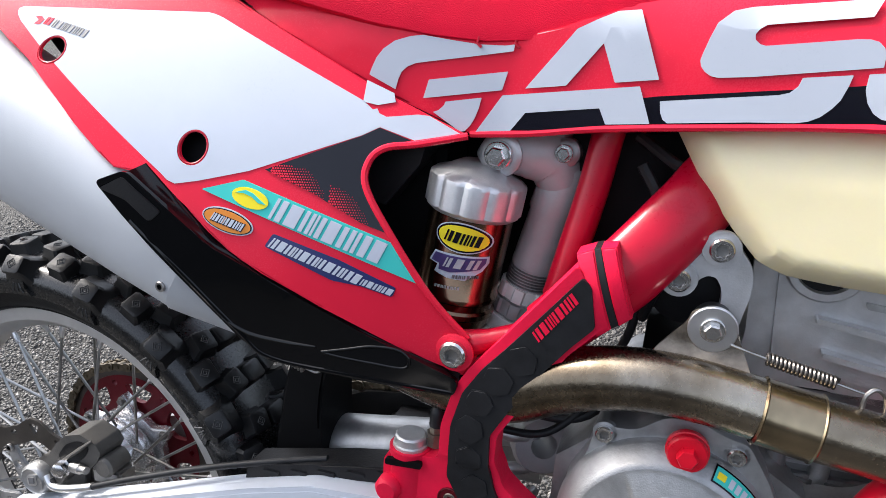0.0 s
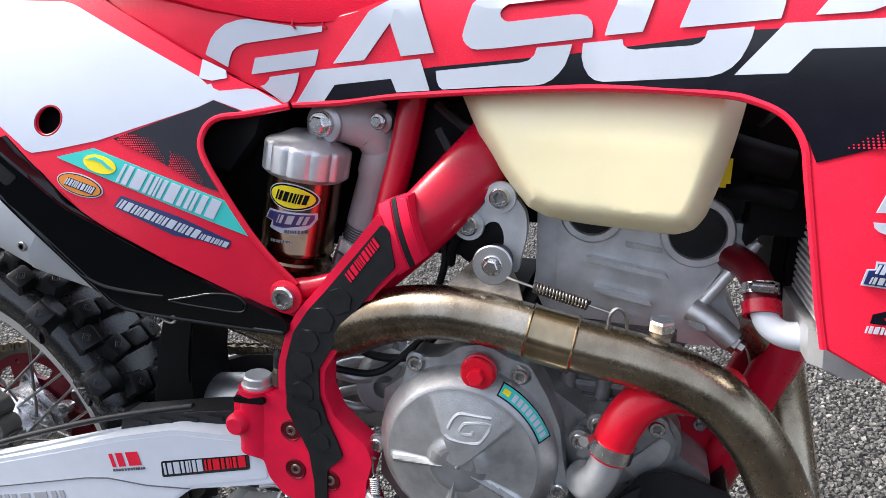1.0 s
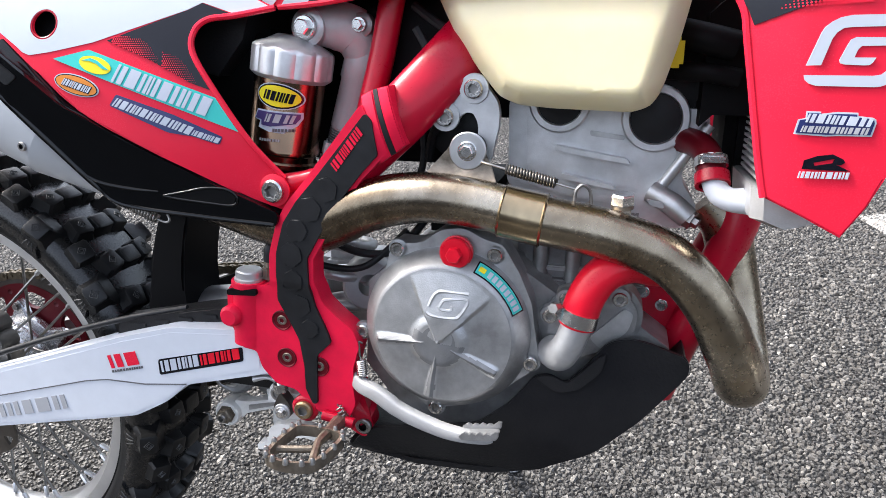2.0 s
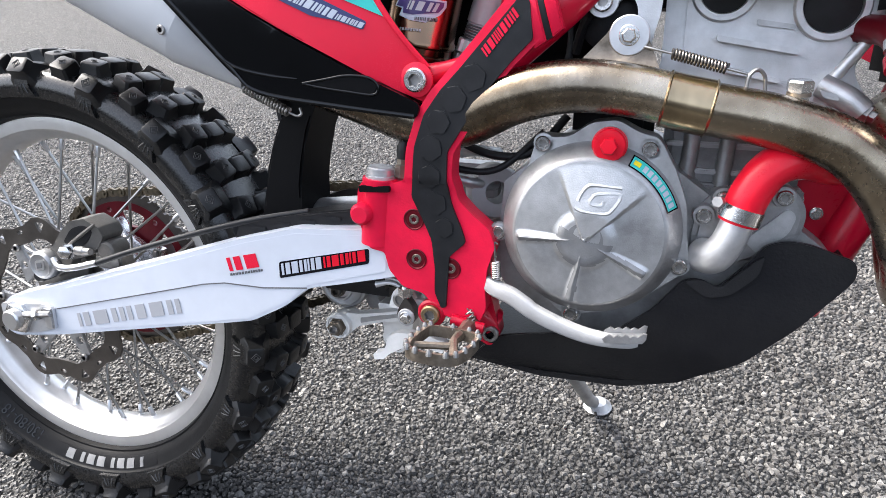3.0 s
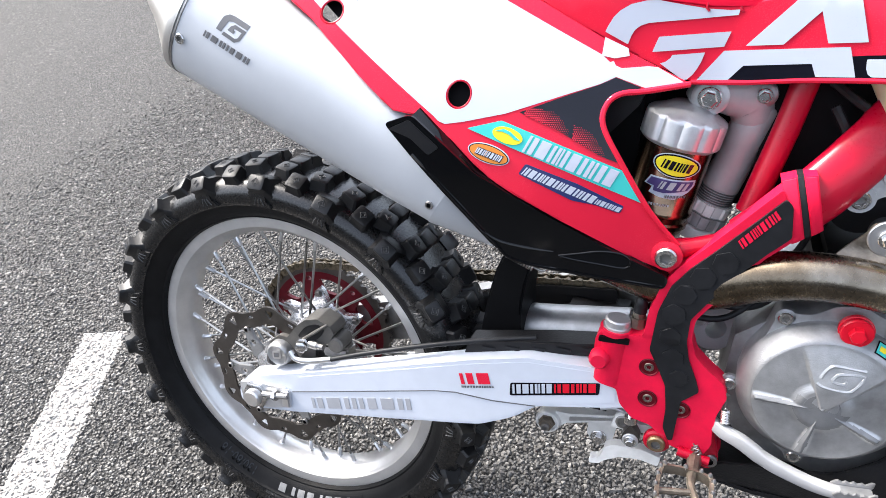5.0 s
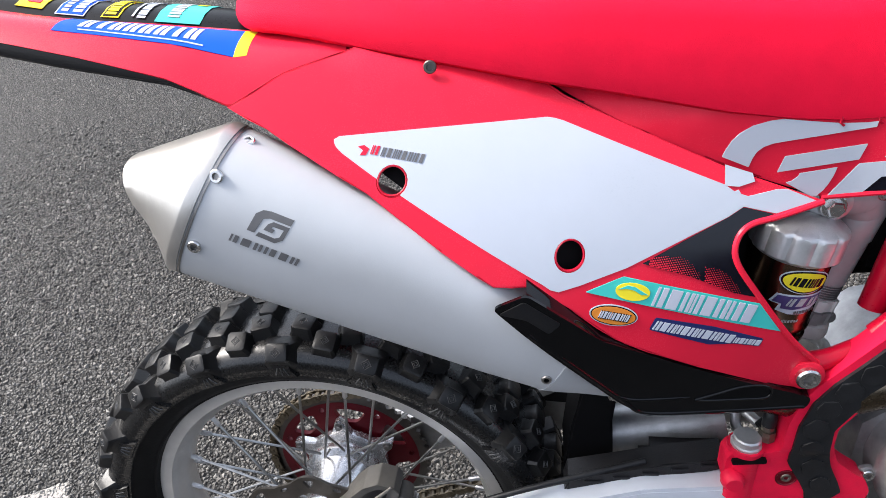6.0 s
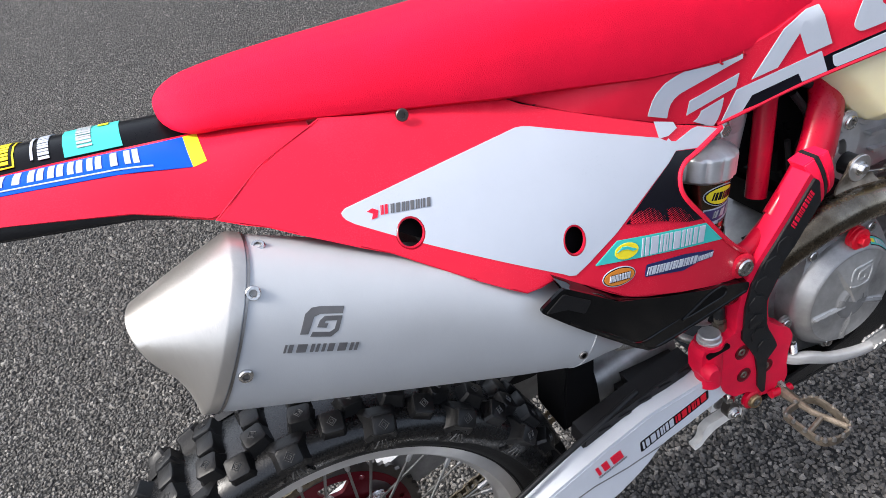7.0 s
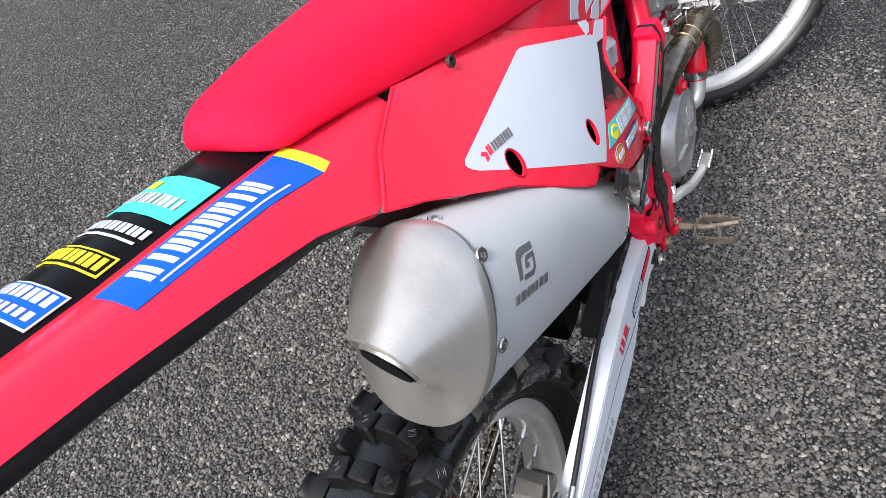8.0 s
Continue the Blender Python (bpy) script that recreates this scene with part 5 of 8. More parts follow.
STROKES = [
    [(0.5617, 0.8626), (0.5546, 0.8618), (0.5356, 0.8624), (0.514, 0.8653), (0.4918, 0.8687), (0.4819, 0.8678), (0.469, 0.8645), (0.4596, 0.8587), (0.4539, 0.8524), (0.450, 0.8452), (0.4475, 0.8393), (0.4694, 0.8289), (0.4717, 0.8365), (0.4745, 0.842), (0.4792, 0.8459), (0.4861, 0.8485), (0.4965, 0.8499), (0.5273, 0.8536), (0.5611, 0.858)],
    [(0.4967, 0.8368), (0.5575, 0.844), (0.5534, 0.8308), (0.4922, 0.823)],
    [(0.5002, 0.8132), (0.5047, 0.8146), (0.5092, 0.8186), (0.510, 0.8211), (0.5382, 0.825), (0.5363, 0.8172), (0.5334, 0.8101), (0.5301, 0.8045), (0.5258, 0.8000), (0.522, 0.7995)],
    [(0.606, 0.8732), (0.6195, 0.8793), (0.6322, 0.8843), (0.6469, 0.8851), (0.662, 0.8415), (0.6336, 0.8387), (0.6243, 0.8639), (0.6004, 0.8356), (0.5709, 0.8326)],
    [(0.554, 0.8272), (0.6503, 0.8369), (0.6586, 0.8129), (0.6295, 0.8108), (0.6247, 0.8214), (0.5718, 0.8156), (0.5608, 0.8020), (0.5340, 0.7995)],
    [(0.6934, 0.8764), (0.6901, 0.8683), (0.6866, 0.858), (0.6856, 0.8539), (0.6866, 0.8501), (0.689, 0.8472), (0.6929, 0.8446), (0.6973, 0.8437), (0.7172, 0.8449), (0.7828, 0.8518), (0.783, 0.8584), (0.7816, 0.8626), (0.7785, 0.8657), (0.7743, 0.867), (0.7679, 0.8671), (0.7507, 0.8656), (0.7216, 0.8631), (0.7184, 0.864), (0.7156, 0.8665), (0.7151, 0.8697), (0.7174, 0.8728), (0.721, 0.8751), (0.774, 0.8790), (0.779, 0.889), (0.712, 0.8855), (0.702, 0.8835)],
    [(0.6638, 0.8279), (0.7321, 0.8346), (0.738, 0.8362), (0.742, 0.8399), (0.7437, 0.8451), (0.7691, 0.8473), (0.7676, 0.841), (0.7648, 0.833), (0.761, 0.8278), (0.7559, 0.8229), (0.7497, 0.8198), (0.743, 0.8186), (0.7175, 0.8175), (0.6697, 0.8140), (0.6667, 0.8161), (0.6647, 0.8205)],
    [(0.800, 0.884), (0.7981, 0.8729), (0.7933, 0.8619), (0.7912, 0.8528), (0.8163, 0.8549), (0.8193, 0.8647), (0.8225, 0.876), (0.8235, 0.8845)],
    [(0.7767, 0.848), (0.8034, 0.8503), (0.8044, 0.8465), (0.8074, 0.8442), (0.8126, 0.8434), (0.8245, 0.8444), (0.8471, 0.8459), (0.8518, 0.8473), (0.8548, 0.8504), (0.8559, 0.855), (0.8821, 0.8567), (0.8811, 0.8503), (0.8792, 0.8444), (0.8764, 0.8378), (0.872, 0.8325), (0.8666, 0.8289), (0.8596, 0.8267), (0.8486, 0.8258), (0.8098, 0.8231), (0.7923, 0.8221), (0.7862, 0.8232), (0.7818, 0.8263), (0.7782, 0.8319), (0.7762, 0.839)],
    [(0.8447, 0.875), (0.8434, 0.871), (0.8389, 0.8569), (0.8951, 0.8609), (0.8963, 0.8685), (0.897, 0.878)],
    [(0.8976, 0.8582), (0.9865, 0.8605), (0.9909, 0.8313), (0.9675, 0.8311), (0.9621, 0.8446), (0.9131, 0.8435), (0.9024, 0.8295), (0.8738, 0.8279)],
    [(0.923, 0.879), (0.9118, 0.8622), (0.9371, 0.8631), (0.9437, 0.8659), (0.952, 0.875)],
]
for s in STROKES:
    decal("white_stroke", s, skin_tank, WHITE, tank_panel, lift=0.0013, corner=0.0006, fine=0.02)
BADGE = [
    [(0.9549, 0.7524), (0.9609, 0.7727), (0.9625, 0.7761), (0.9659, 0.7793), (0.9704, 0.7819), (0.9767, 0.7833), (1.000, 0.7836), (1.001, 0.7766), (0.9777, 0.7761), (0.973, 0.7755), (0.9696, 0.7729), (0.9675, 0.7691), (0.9635, 0.7529)],
    [(0.9764, 0.7654), (0.9777, 0.7685), (0.9806, 0.7701), (1.005, 0.7699), (1.008, 0.757), (1.006, 0.748), (1.002, 0.742), (0.9978, 0.7402), (0.9942, 0.7398), (0.9622, 0.7399), (0.9581, 0.7412), (0.9554, 0.7434), (0.9545, 0.7465), (0.9932, 0.7468), (0.9973, 0.7476), (0.9997, 0.7501), (1.001, 0.7576), (1.001, 0.7651), (0.9842, 0.7647), (0.9825, 0.7626), (0.9812, 0.7578), (0.993, 0.7578), (0.9915, 0.7547), (0.990, 0.7532), (0.9872, 0.753), (0.9766, 0.7534), (0.9739, 0.7541), (0.9731, 0.7561)],
]
for b in BADGE:
    decal("shroud_badge", b, skin_tank, WHITE, tank_panel, "white angular badge", lift=0.0010)
EDGE_TAG = [(0.9594, 0.7237), (0.9677, 0.7236), (0.9679, 0.7222), (0.9769, 0.7237), (0.9886, 0.7237), (0.9889, 0.7216), (0.997, 0.7209), (0.9989, 0.7198), (0.9995, 0.7174), (0.9982, 0.7089), (0.9796, 0.7084), (0.9725, 0.7077), (0.9537, 0.7083), (0.9552, 0.7181), (0.9594, 0.719)]
sticker = decal("shroud_sticker", EDGE_TAG, skin_tank, WHITE, tank_panel, "blue and white sponsor sticker", lift=0.0010)
decal("sticker_face", [(0.977 + (x - 0.977) * 0.95, 0.7158 + (z - 0.7158) * 0.86) for x, z in EDGE_TAG], skin_tank, NAVY, sticker, "dark blue face", lift=0.0014)
bars("sticker_marking", 6, (0.959, 0.7165), (0.9965, 0.7150), 0.0058, skin_tank, WHITE, sticker, "white block shapes", 0.25, 0.15, 0.0019)
bars("sticker_marking", 9, (0.957, 0.7100), (0.9955, 0.7100), 0.0042, skin_tank, GREY_INK, sticker, "pale block shapes", 0.25, 0.2, 0.0019)
bars("pale_marking", 7, (0.9595, 0.6792), (0.9893, 0.6806), 0.0044, skin_tank, WHITE, tank_panel, "white block shapes", 0.2, 0.15, 0.0014)
decal("dark_badge", [(0.9621, 0.6882), (0.9623, 0.6912), (0.9696, 0.6946), (0.9785, 0.6963), (0.9849, 0.6933), (0.9861, 0.6913), (0.9839, 0.6895), (0.9809, 0.6897), (0.9899, 0.6858), (0.9785, 0.6856), (0.9616, 0.6855)], skin_tank, BLACK_DECAL, tank_panel, "black angular badge", lift=0.0010, holes=[[(0.968, 0.690), (0.980, 0.6935), (0.979, 0.6905), (0.969, 0.6880)]])


def seat_body():
    """Foam seat with a nearly flat top, full sides and a rounded tail."""
    rings = []
    tail = []
    for t in (0.0, 0.03, 0.09, 0.2, 0.36, 0.58, 0.8):
        k = math.sqrt(1 - (1 - t) ** 2)
        tail.append((0.0325 + 0.040 * t, 0.982 + 0.0002 + 0.0175 * k, 0.982 - 0.0002 - 0.0185 * k, 0.002 + 0.052 * k ** 0.8))
    for x, zt, zb, hw in tail + [(0.08, 1.000, 0.962, 0.0565), (0.11, 1.000, 0.956, 0.062), (0.15, 0.998, 0.947, 0.070), (0.22, 0.993, 0.931, 0.081), (0.30, 0.987, 0.912, 0.089), (0.37, 0.981, 0.896, 0.090), (0.45, 0.973, 0.876, 0.091), (0.50, 0.968, 0.867, 0.091), (0.54, 0.966, 0.863, 0.091), (0.58, 0.965, 0.864, 0.092), (0.64, 0.968, 0.874, 0.095), (0.70, 0.975, 0.89, 0.092)]:
        f = min(1.0, (zt - zb) / 0.043)
        half = [(0.0, zt), (0.35 * hw, zt - 0.001 * f), (0.62 * hw, zt - 0.005 * f), (0.80 * hw, zt - 0.013 * f), (0.90 * hw, zt - 0.026 * min(1, (zt - zb) / 0.05)), (0.96 * hw, zb + (zt - zb) * 0.40), (hw, zb + (zt - zb) * 0.14), (0.995 * hw, zb + 0.002 * f), (0.95 * hw, zb - 0.001 * f), (0.0, zb - 0.002 * f)]
        ring = [(x, -y, z) for y, z in half] + [(x, y, z) for y, z in reversed(half[1:-1])]
        rings.append(ring)
    return loft("seat", rings, RED_SEAT, bike, "red textured seat with a grippy cover")


seat = seat_body()
# near-black sheet added so the panel's holes look deep and unlit
liner = [(0.15, 0.925), (0.29, 0.905), (0.44, 0.825), (0.455, 0.80), (0.445, 0.765), (0.45, 0.735), (0.50, 0.665), (0.46, 0.66), (0.33, 0.745), (0.26, 0.785), (0.13, 0.885)]
plate("dark_backing", liner, lambda x, z: skin_rear(x, z) + 0.016, 0.004, DARK, bike, "near-black sheet added behind the side panel holes")
plate("left_side_panel", SIDE_OUTLINE, lambda x, z: -skin_rear(x, z), -0.003, RED, bike, "red left side panel", edge=0.0)
plate("left_tank_shroud", TANK_OUTLINE, lambda x, z: -skin_tank(x, z), -0.003, RED, bike, "red left tank shroud", edge=0.0)
lathe("seat_bolt", [(0, 0.0), (0, 0.0055), (0.0025, 0.0055), (0.0032, 0.0048), (0.0032, 0.003), (0.001, 0.0028), (0.001, 0)], (0.214, -0.0835, 0.9300), (0, -1, 0.15), DISC, bike, "dark seat bolt", 20)
for x in (0.535, 0.563):
    tube("seat_clip", [(x, -0.0895, 0.869), (x - 0.001, -0.0905, 0.863), (x + 0.002, -0.0905, 0.8605)], 0.0011, RED_PAINT, seat, per=0, sides=6)


def fender():
    """Rear mudguard: red flanks, black crown, dark underside."""
    xs = np.linspace(0.165, -0.44, 26)
    low = lambda x: float(np.interp(x, [-0.44, -0.25, -0.145, -0.074, 0.0, 0.047, 0.165], [1.038, 1.007, 0.984, 0.965, 0.942, 0.917, 0.925]))
    mid = lambda x: float(np.interp(x, [-0.44, -0.25, -0.154, -0.10, -0.045, 0.055, 0.165], [1.052, 1.014, 0.993, 0.984, 0.977, 0.962, 0.950]))
    wid = lambda x: float(np.interp(x, [-0.44, -0.30, 0.0, 0.047, 0.15], [0.082, 0.098, 0.106, 0.109, 0.078]))
    edge_y = lambda x: float(np.interp(x, [-0.44, 0.05, 0.15], [0.030, 0.036, 0.030]))

    def flank(x, v):
        """v from 0 at the lower lip to 1 at the crown's edge."""
        y = wid(x) + (edge_y(x) - wid(x)) * v
        bulge = 0.010 * math.sin(math.pi * v)
        return Vector((x, -y - bulge * 0.4, low(x) + (mid(x) - low(x)) * v + bulge))

    def crown(x, v):
        """v from -1 to 1 across the crown."""
        return Vector((x, v * edge_y(x), mid(x) + 0.009 * (1 - v * v)))

    def skin(name, fn, us, vs, thick, mat, parent, label=""):
        bm = bmesh.new()
        grid = [[bm.verts.new(fn(u, v)) for v in vs] for u in us]
        for a, b in zip(grid, grid[1:]):
            for k in range(len(vs) - 1):
                bm.faces.new((a[k], a[k + 1], b[k + 1], b[k]))
        bmesh.ops.recalc_face_normals(bm, faces=bm.faces)
        got = bmesh.ops.extrude_face_region(bm, geom=list(bm.faces))
        for g in got["geom"]:
            if isinstance(g, bmesh.types.BMVert):
                g.co += Vector(thick)
        return part(name, bm, mat, parent, label)
    body = skin("rear_fender", flank, [x for x in xs if x < 0.16], np.linspace(0, 1, 9), (0, 0.004, -0.004), RED, bike, "red rear mudguard with a black crown")
    other = lambda x, v: Vector((x, edge_y(x) + (0.060 - edge_y(x)) * (1 - v), mid(x) - (mid(x) - low(x)) * (1 - v)))
    skin("left_flank", other, [x for x in xs if x < 0.16], np.linspace(0, 1, 9), (0, -0.004, -0.004), RED, body)
    skin("crown", crown, [x for x in xs if x < 0.12], np.linspace(-1, 1, 9), (0, 0, -0.004), BLACK_CROWN, body, "glossy black fender crown")
    slim = lambda x: min(1.0, max(0.1, (0.055 - x) / 0.14))
    under = lambda x, v: Vector((x, v * (wid(x) - 0.004), low(x) - 0.011 * slim(x) + 0.02 * (1 - v * v)))
    skin("underside", under, [x for x in xs if x < 0.055], np.linspace(-1, 1, 9), (0, 0, -0.003), BLACK_MATT, body, "matt black fender underside")
    rim_xs = [x for x in xs if x < 0.055]
    lip = [flank(x, 0) + Vector((0, 0.003, -0.006 * slim(x))) for x in rim_xs]
    part("lip", tube_mesh(bmesh.new(), lip, [float(0.0070 * slim(x)) for x in rim_xs], 8, 0.5), BLACK_MATT, body)

    def on(fn, a, b, lift):
        """Sticker with corners a and b in the (x, v) of a flank or crown."""
        def shifted(u, v):
            p = fn(u, v)
            q1, q2 = fn(u + 0.002, v) - p, fn(u, v + 0.02) - p
            n = q1.cross(q2).normalized()
            if n.z < 0:
                n = -n
            return p + n * lift
        return shifted, np.linspace(a[0], b[0], 9), np.linspace(a[1], b[1], 5)
    def sticker(name, fn, a, b, lift, mat, parent, label=""):
        if fn is flank:
            tilted = lambda x, v: flank(x, v - 0.16 * (0.06 - x) / 0.16)
            f, us, vs = on(tilted, a, b, lift)
        else:
            f, us, vs = on(fn, a, b, lift + 0.0006)
        return skin(name, f, us, vs, (0, 0, -0.0004), mat, parent, label)
    blue = sticker("side_sticker", flank, (0.046, 0.50), (-0.106, 0.97), 0.0005, BLUE, body, "blue sticker with white block shapes")
    sticker("sticker_end", flank, (0.057, 0.50), (0.046, 0.97), 0.0005, YELLOW, blue, "yellow sticker end")
    for k in range(8):
        x = 0.012 - k * 0.0128
        for a, b in ((0.0, 0.0042), (0.0058, 0.0100)) if k not in (1, 6) else ((0.002, 0.0068),):
            sticker("white_block", flank, (x - a, 0.63), (x - b, 0.92), 0.0009, WHITE, blue)
    sticker("white_rule", flank, (0.02, 0.555), (-0.085, 0.575), 0.0009, WHITE, blue)
    t = sticker("teal_sticker", crown, (0.002, -0.95), (-0.040, 0.9), 0.0004, TEAL, body, "teal sticker on the crown")
    sticker("yellow_patch", crown, (-0.006, 0.15), (-0.014, 0.42), 0.0008, YELLOW, t)
    for k in range(11):
        sticker("pale_block", crown, (-0.030, -0.75 + 0.13 * k), (-0.019, -0.68 + 0.13 * k + 0.02 * (k % 3)), 0.0008, GREY_INK, t)
    for k in range(13):
        sticker("white_block", crown, (-0.058, -0.85 + 0.13 * k), (-0.050, -0.77 + 0.13 * k + 0.02 * (k % 2)), 0.0005, WHITE, body)
    sticker("white_rule", crown, (-0.0635, -0.8), (-0.0615, 0.8), 0.0005, WHITE, body)
    tag = sticker("yellow_sticker", crown, (-0.092, -0.88), (-0.075, 0.88), 0.0004, YELLOW, body, "yellow-edged black sticker on the crown")
    sticker("black_face", crown, (-0.0905, -0.84), (-0.0765, 0.84), 0.0007, BLACK_CROWN, tag)
    for k in range(10):
        sticker("yellow_block", crown, (-0.0885, -0.78 + 0.16 * k), (-0.0785, -0.68 + 0.16 * k + 0.02 * (k % 2)), 0.0010, YELLOW, tag)
    b = sticker("blue_sticker", crown, (-0.108, -0.9), (-0.136, 0.9), 0.0004, WHITE, body, "white-edged blue sticker on the crown")
    sticker("blue_face", crown, (-0.1095, -0.86), (-0.1345, 0.86), 0.0007, BLUE, b)
    for k in range(9):
        sticker("white_block", crown, (-0.120, -0.78 + 0.18 * k), (-0.111, -0.66 + 0.18 * k + 0.02 * (k % 2)), 0.0010, WHITE, b)
        sticker("pale_block", crown, (-0.131, -0.78 + 0.18 * k), (-0.1245, -0.66 + 0.18 * k), 0.0010, GREY_INK, b)
    y = sticker("flame_sticker", crown, (-0.150, -0.75), (-0.176, 0.7), 0.0004, YELLOW, body, "yellow and red sticker on the crown")
    for k in range(3):
        sticker("red_block", crown, (-0.168 + 0.002 * k, -0.5 + 0.4 * k), (-0.156 + 0.002 * k, -0.35 + 0.4 * k), 0.0008, RED, y)
    return body


fender()


# ---- silencer ----
def silencer_unit():
    up = Vector((0.545, 0, 0.838)).normalized()
    side = Vector((0, 1, 0))

    def ring(cx, cy, cz, hh, hw, pw=0.86):
        out = []
        for k in range(40):
            a = 2 * math.pi * k / 40
            s, c = math.sin(a), math.cos(a)
            out.append(Vector((cx, cy, cz)) + up * hh * math.copysign(abs(s) ** pw, s) + side * hw * math.copysign(abs(c) ** pw, c))
        return out
    body = [(0.0145, -0.127, 0.8425, 0.0712, 0.056), (0.0225, -0.127, 0.8385, 0.0710, 0.0558), (0.165, -0.125, 0.766, 0.065, 0.054), (0.265, -0.121, 0.706, 0.053, 0.052), (0.300, -0.120, 0.684, 0.0465, 0.0495), (0.311, -0.120, 0.6765, 0.0445, 0.048)]
    sil = loft("silencer", [ring(*r) for r in body], MUFFLER, bike, "satin aluminium exhaust silencer with a tapered end cap")
    front = [(0.310, -0.120, 0.677, 0.0452, 0.0487), (0.322, -0.120, 0.668, 0.040, 0.043), (0.345, -0.120, 0.648, 0.028, 0.028), (0.365, -0.118, 0.635, 0.022, 0.022)]
    loft("front_cone", [ring(*r) for r in front], MUFFLER, sil, "satin steel front cone")
    def cap_ring(cx, cy, cz, hh, hw, ux, uz, yaw=0.0, pw=0.9):
        u, v = Vector((ux, 0, uz)).normalized(), Vector((yaw, 1, 0)).normalized()
        out = []
        for k in range(40):
            a = 2 * math.pi * k / 40
            sn, cs = math.sin(a), math.cos(a)
            out.append(Vector((cx, cy, cz)) + u * hh * math.copysign(abs(sn) ** pw, sn) + v * hw * math.copysign(abs(cs) ** pw, cs))
        return out
    # rings of the band, a straight cone to the lip, then in through the mouth
    cap = [cap_ring(0.0185, -0.127, 0.8410, 0.0728, 0.0578, 0.545, 0.838), cap_ring(0.0115, -0.127, 0.8445, 0.0730, 0.058, 0.54, 0.84), cap_ring(0.0095, -0.127, 0.8450, 0.0722, 0.0574, 0.53, 0.85)]
    mouth = [cap_ring(x, -0.133, 0.8572, hh, hw, -0.25, 0.97, 0.18) for x, hh, hw in ((-0.0280, 0.0325, 0.0300), (-0.0296, 0.0305, 0.0282), (-0.0296, 0.0280, 0.0260), (-0.0262, 0.0230, 0.0230), (-0.0310, 0.0205, 0.0208), (-0.0050, 0.0200, 0.0192))]
    for f in (0.12, 0.35, 0.6, 0.82):
        bow = 0.012 * math.sin(math.pi * f)
        mean = sum(mouth[0], Vector()).lerp(sum(cap[2], Vector()), 1 - f) / 40
        cap.append([p + (p - mean) * bow for p in (a.lerp(b, f) for a, b in zip(cap[2], mouth[0]))])
    cap += mouth
    loft("seam_band", [ring(0.0192, -0.127, 0.8402, 0.0721, 0.0569), ring(0.0210, -0.127, 0.8393, 0.0721, 0.0569)], STEEL_DARK, sil, "dark seam of the end cap")
    end = loft("end_cap", cap, ENDCAP, sil, "brushed steel end cap with a round outlet")
    loft("outlet", [cap_ring(x, -0.133, 0.8572, 0.0192, 0.0194, -0.25, 0.97, 0.18, 1) for x in (-0.0325, -0.0275, -0.0065)], DARK, end, "sooty outlet tube")
    for p, out in (((0.051, -0.1685, 0.880), (0.0, -1, 0.35)), ((0.0215, -0.1825, 0.826), (0.0, -1, -0.05)), ((0.066, -0.132, 0.8925), (0.2, -0.35, 0.9)), ((0.298, -0.1665, 0.672), (0, -1, 0))):
        y = skin_of(sil)(p[0], p[2]) + 0.0005 if p[2] < 0.89 else p[1]
        bolt((p[0], y, p[2]), 0.0056 if p[0] < 0.2 else 0.0045, sil, out, STEEL if p[0] < 0.2 else STEEL_DARK, name="rivet")
    face = skin_of(sil)
    # square badge and a row of blocks, printed in grey
    decal("grey_badge", [(0.0684, 0.8379), (0.0778, 0.8500), (0.0838, 0.8515), (0.0899, 0.8495), (0.1066, 0.8405), (0.1034, 0.8366), (0.0881, 0.8446), (0.0830, 0.8450), (0.0740, 0.8350)], face, DARK_INK, sil, "grey angular badge", lift=0.0005, fine=0.008)
    decal("grey_badge", [(0.0745, 0.8325), (0.0885, 0.8245), (0.0955, 0.8262), (0.1025, 0.8352), (0.0905, 0.8415), (0.0860, 0.8405), (0.0818, 0.8368), (0.0880, 0.8330), (0.0905, 0.8352), (0.0880, 0.8366), (0.0895, 0.8380), (0.0975, 0.8340), (0.0930, 0.8288), (0.0890, 0.8285), (0.0775, 0.8350)], face, DARK_INK, sil, lift=0.0005, fine=0.008)
    bars("grey_marking", 6, (0.0510, 0.8308), (0.1030, 0.8030), 0.0068, face, DARK_INK, sil, "row of grey block shapes", 0.15, 0.22, 0.0010)
    return sil


silencer = silencer_unit()
guard = plate("heat_guard", [(0.257, 0.757), (0.285, 0.767), (0.315, 0.740), (0.345, 0.711), (0.408, 0.674), (0.47, 0.643), (0.538, 0.6125), (0.534, 0.599), (0.46, 0.606), (0.387, 0.616), (0.362, 0.638), (0.32, 0.685), (0.28, 0.730)], skin_guard, 0.004, BLACK, bike, "glossy black heat guard under the side panel", edge=0.002, corner=0.006)
SLOT = [(0.430, 0.628), (0.450, 0.632), (0.470, 0.636), (0.490, 0.635), (0.499, 0.628), (0.495, 0.620), (0.470, 0.622), (0.445, 0.625)]
# a flat near-black plate stands for the shaded recess
plate("guard_slot", SLOT, skin_guard, 0.002, DARK, guard, "near-black plate in place of a moulded recess", edge=0.0004, lift=0.0006, corner=0.005)


def on_guard(pts, lift):
    return [(x, skin_guard(x, z) - lift, z) for x, z in pts]


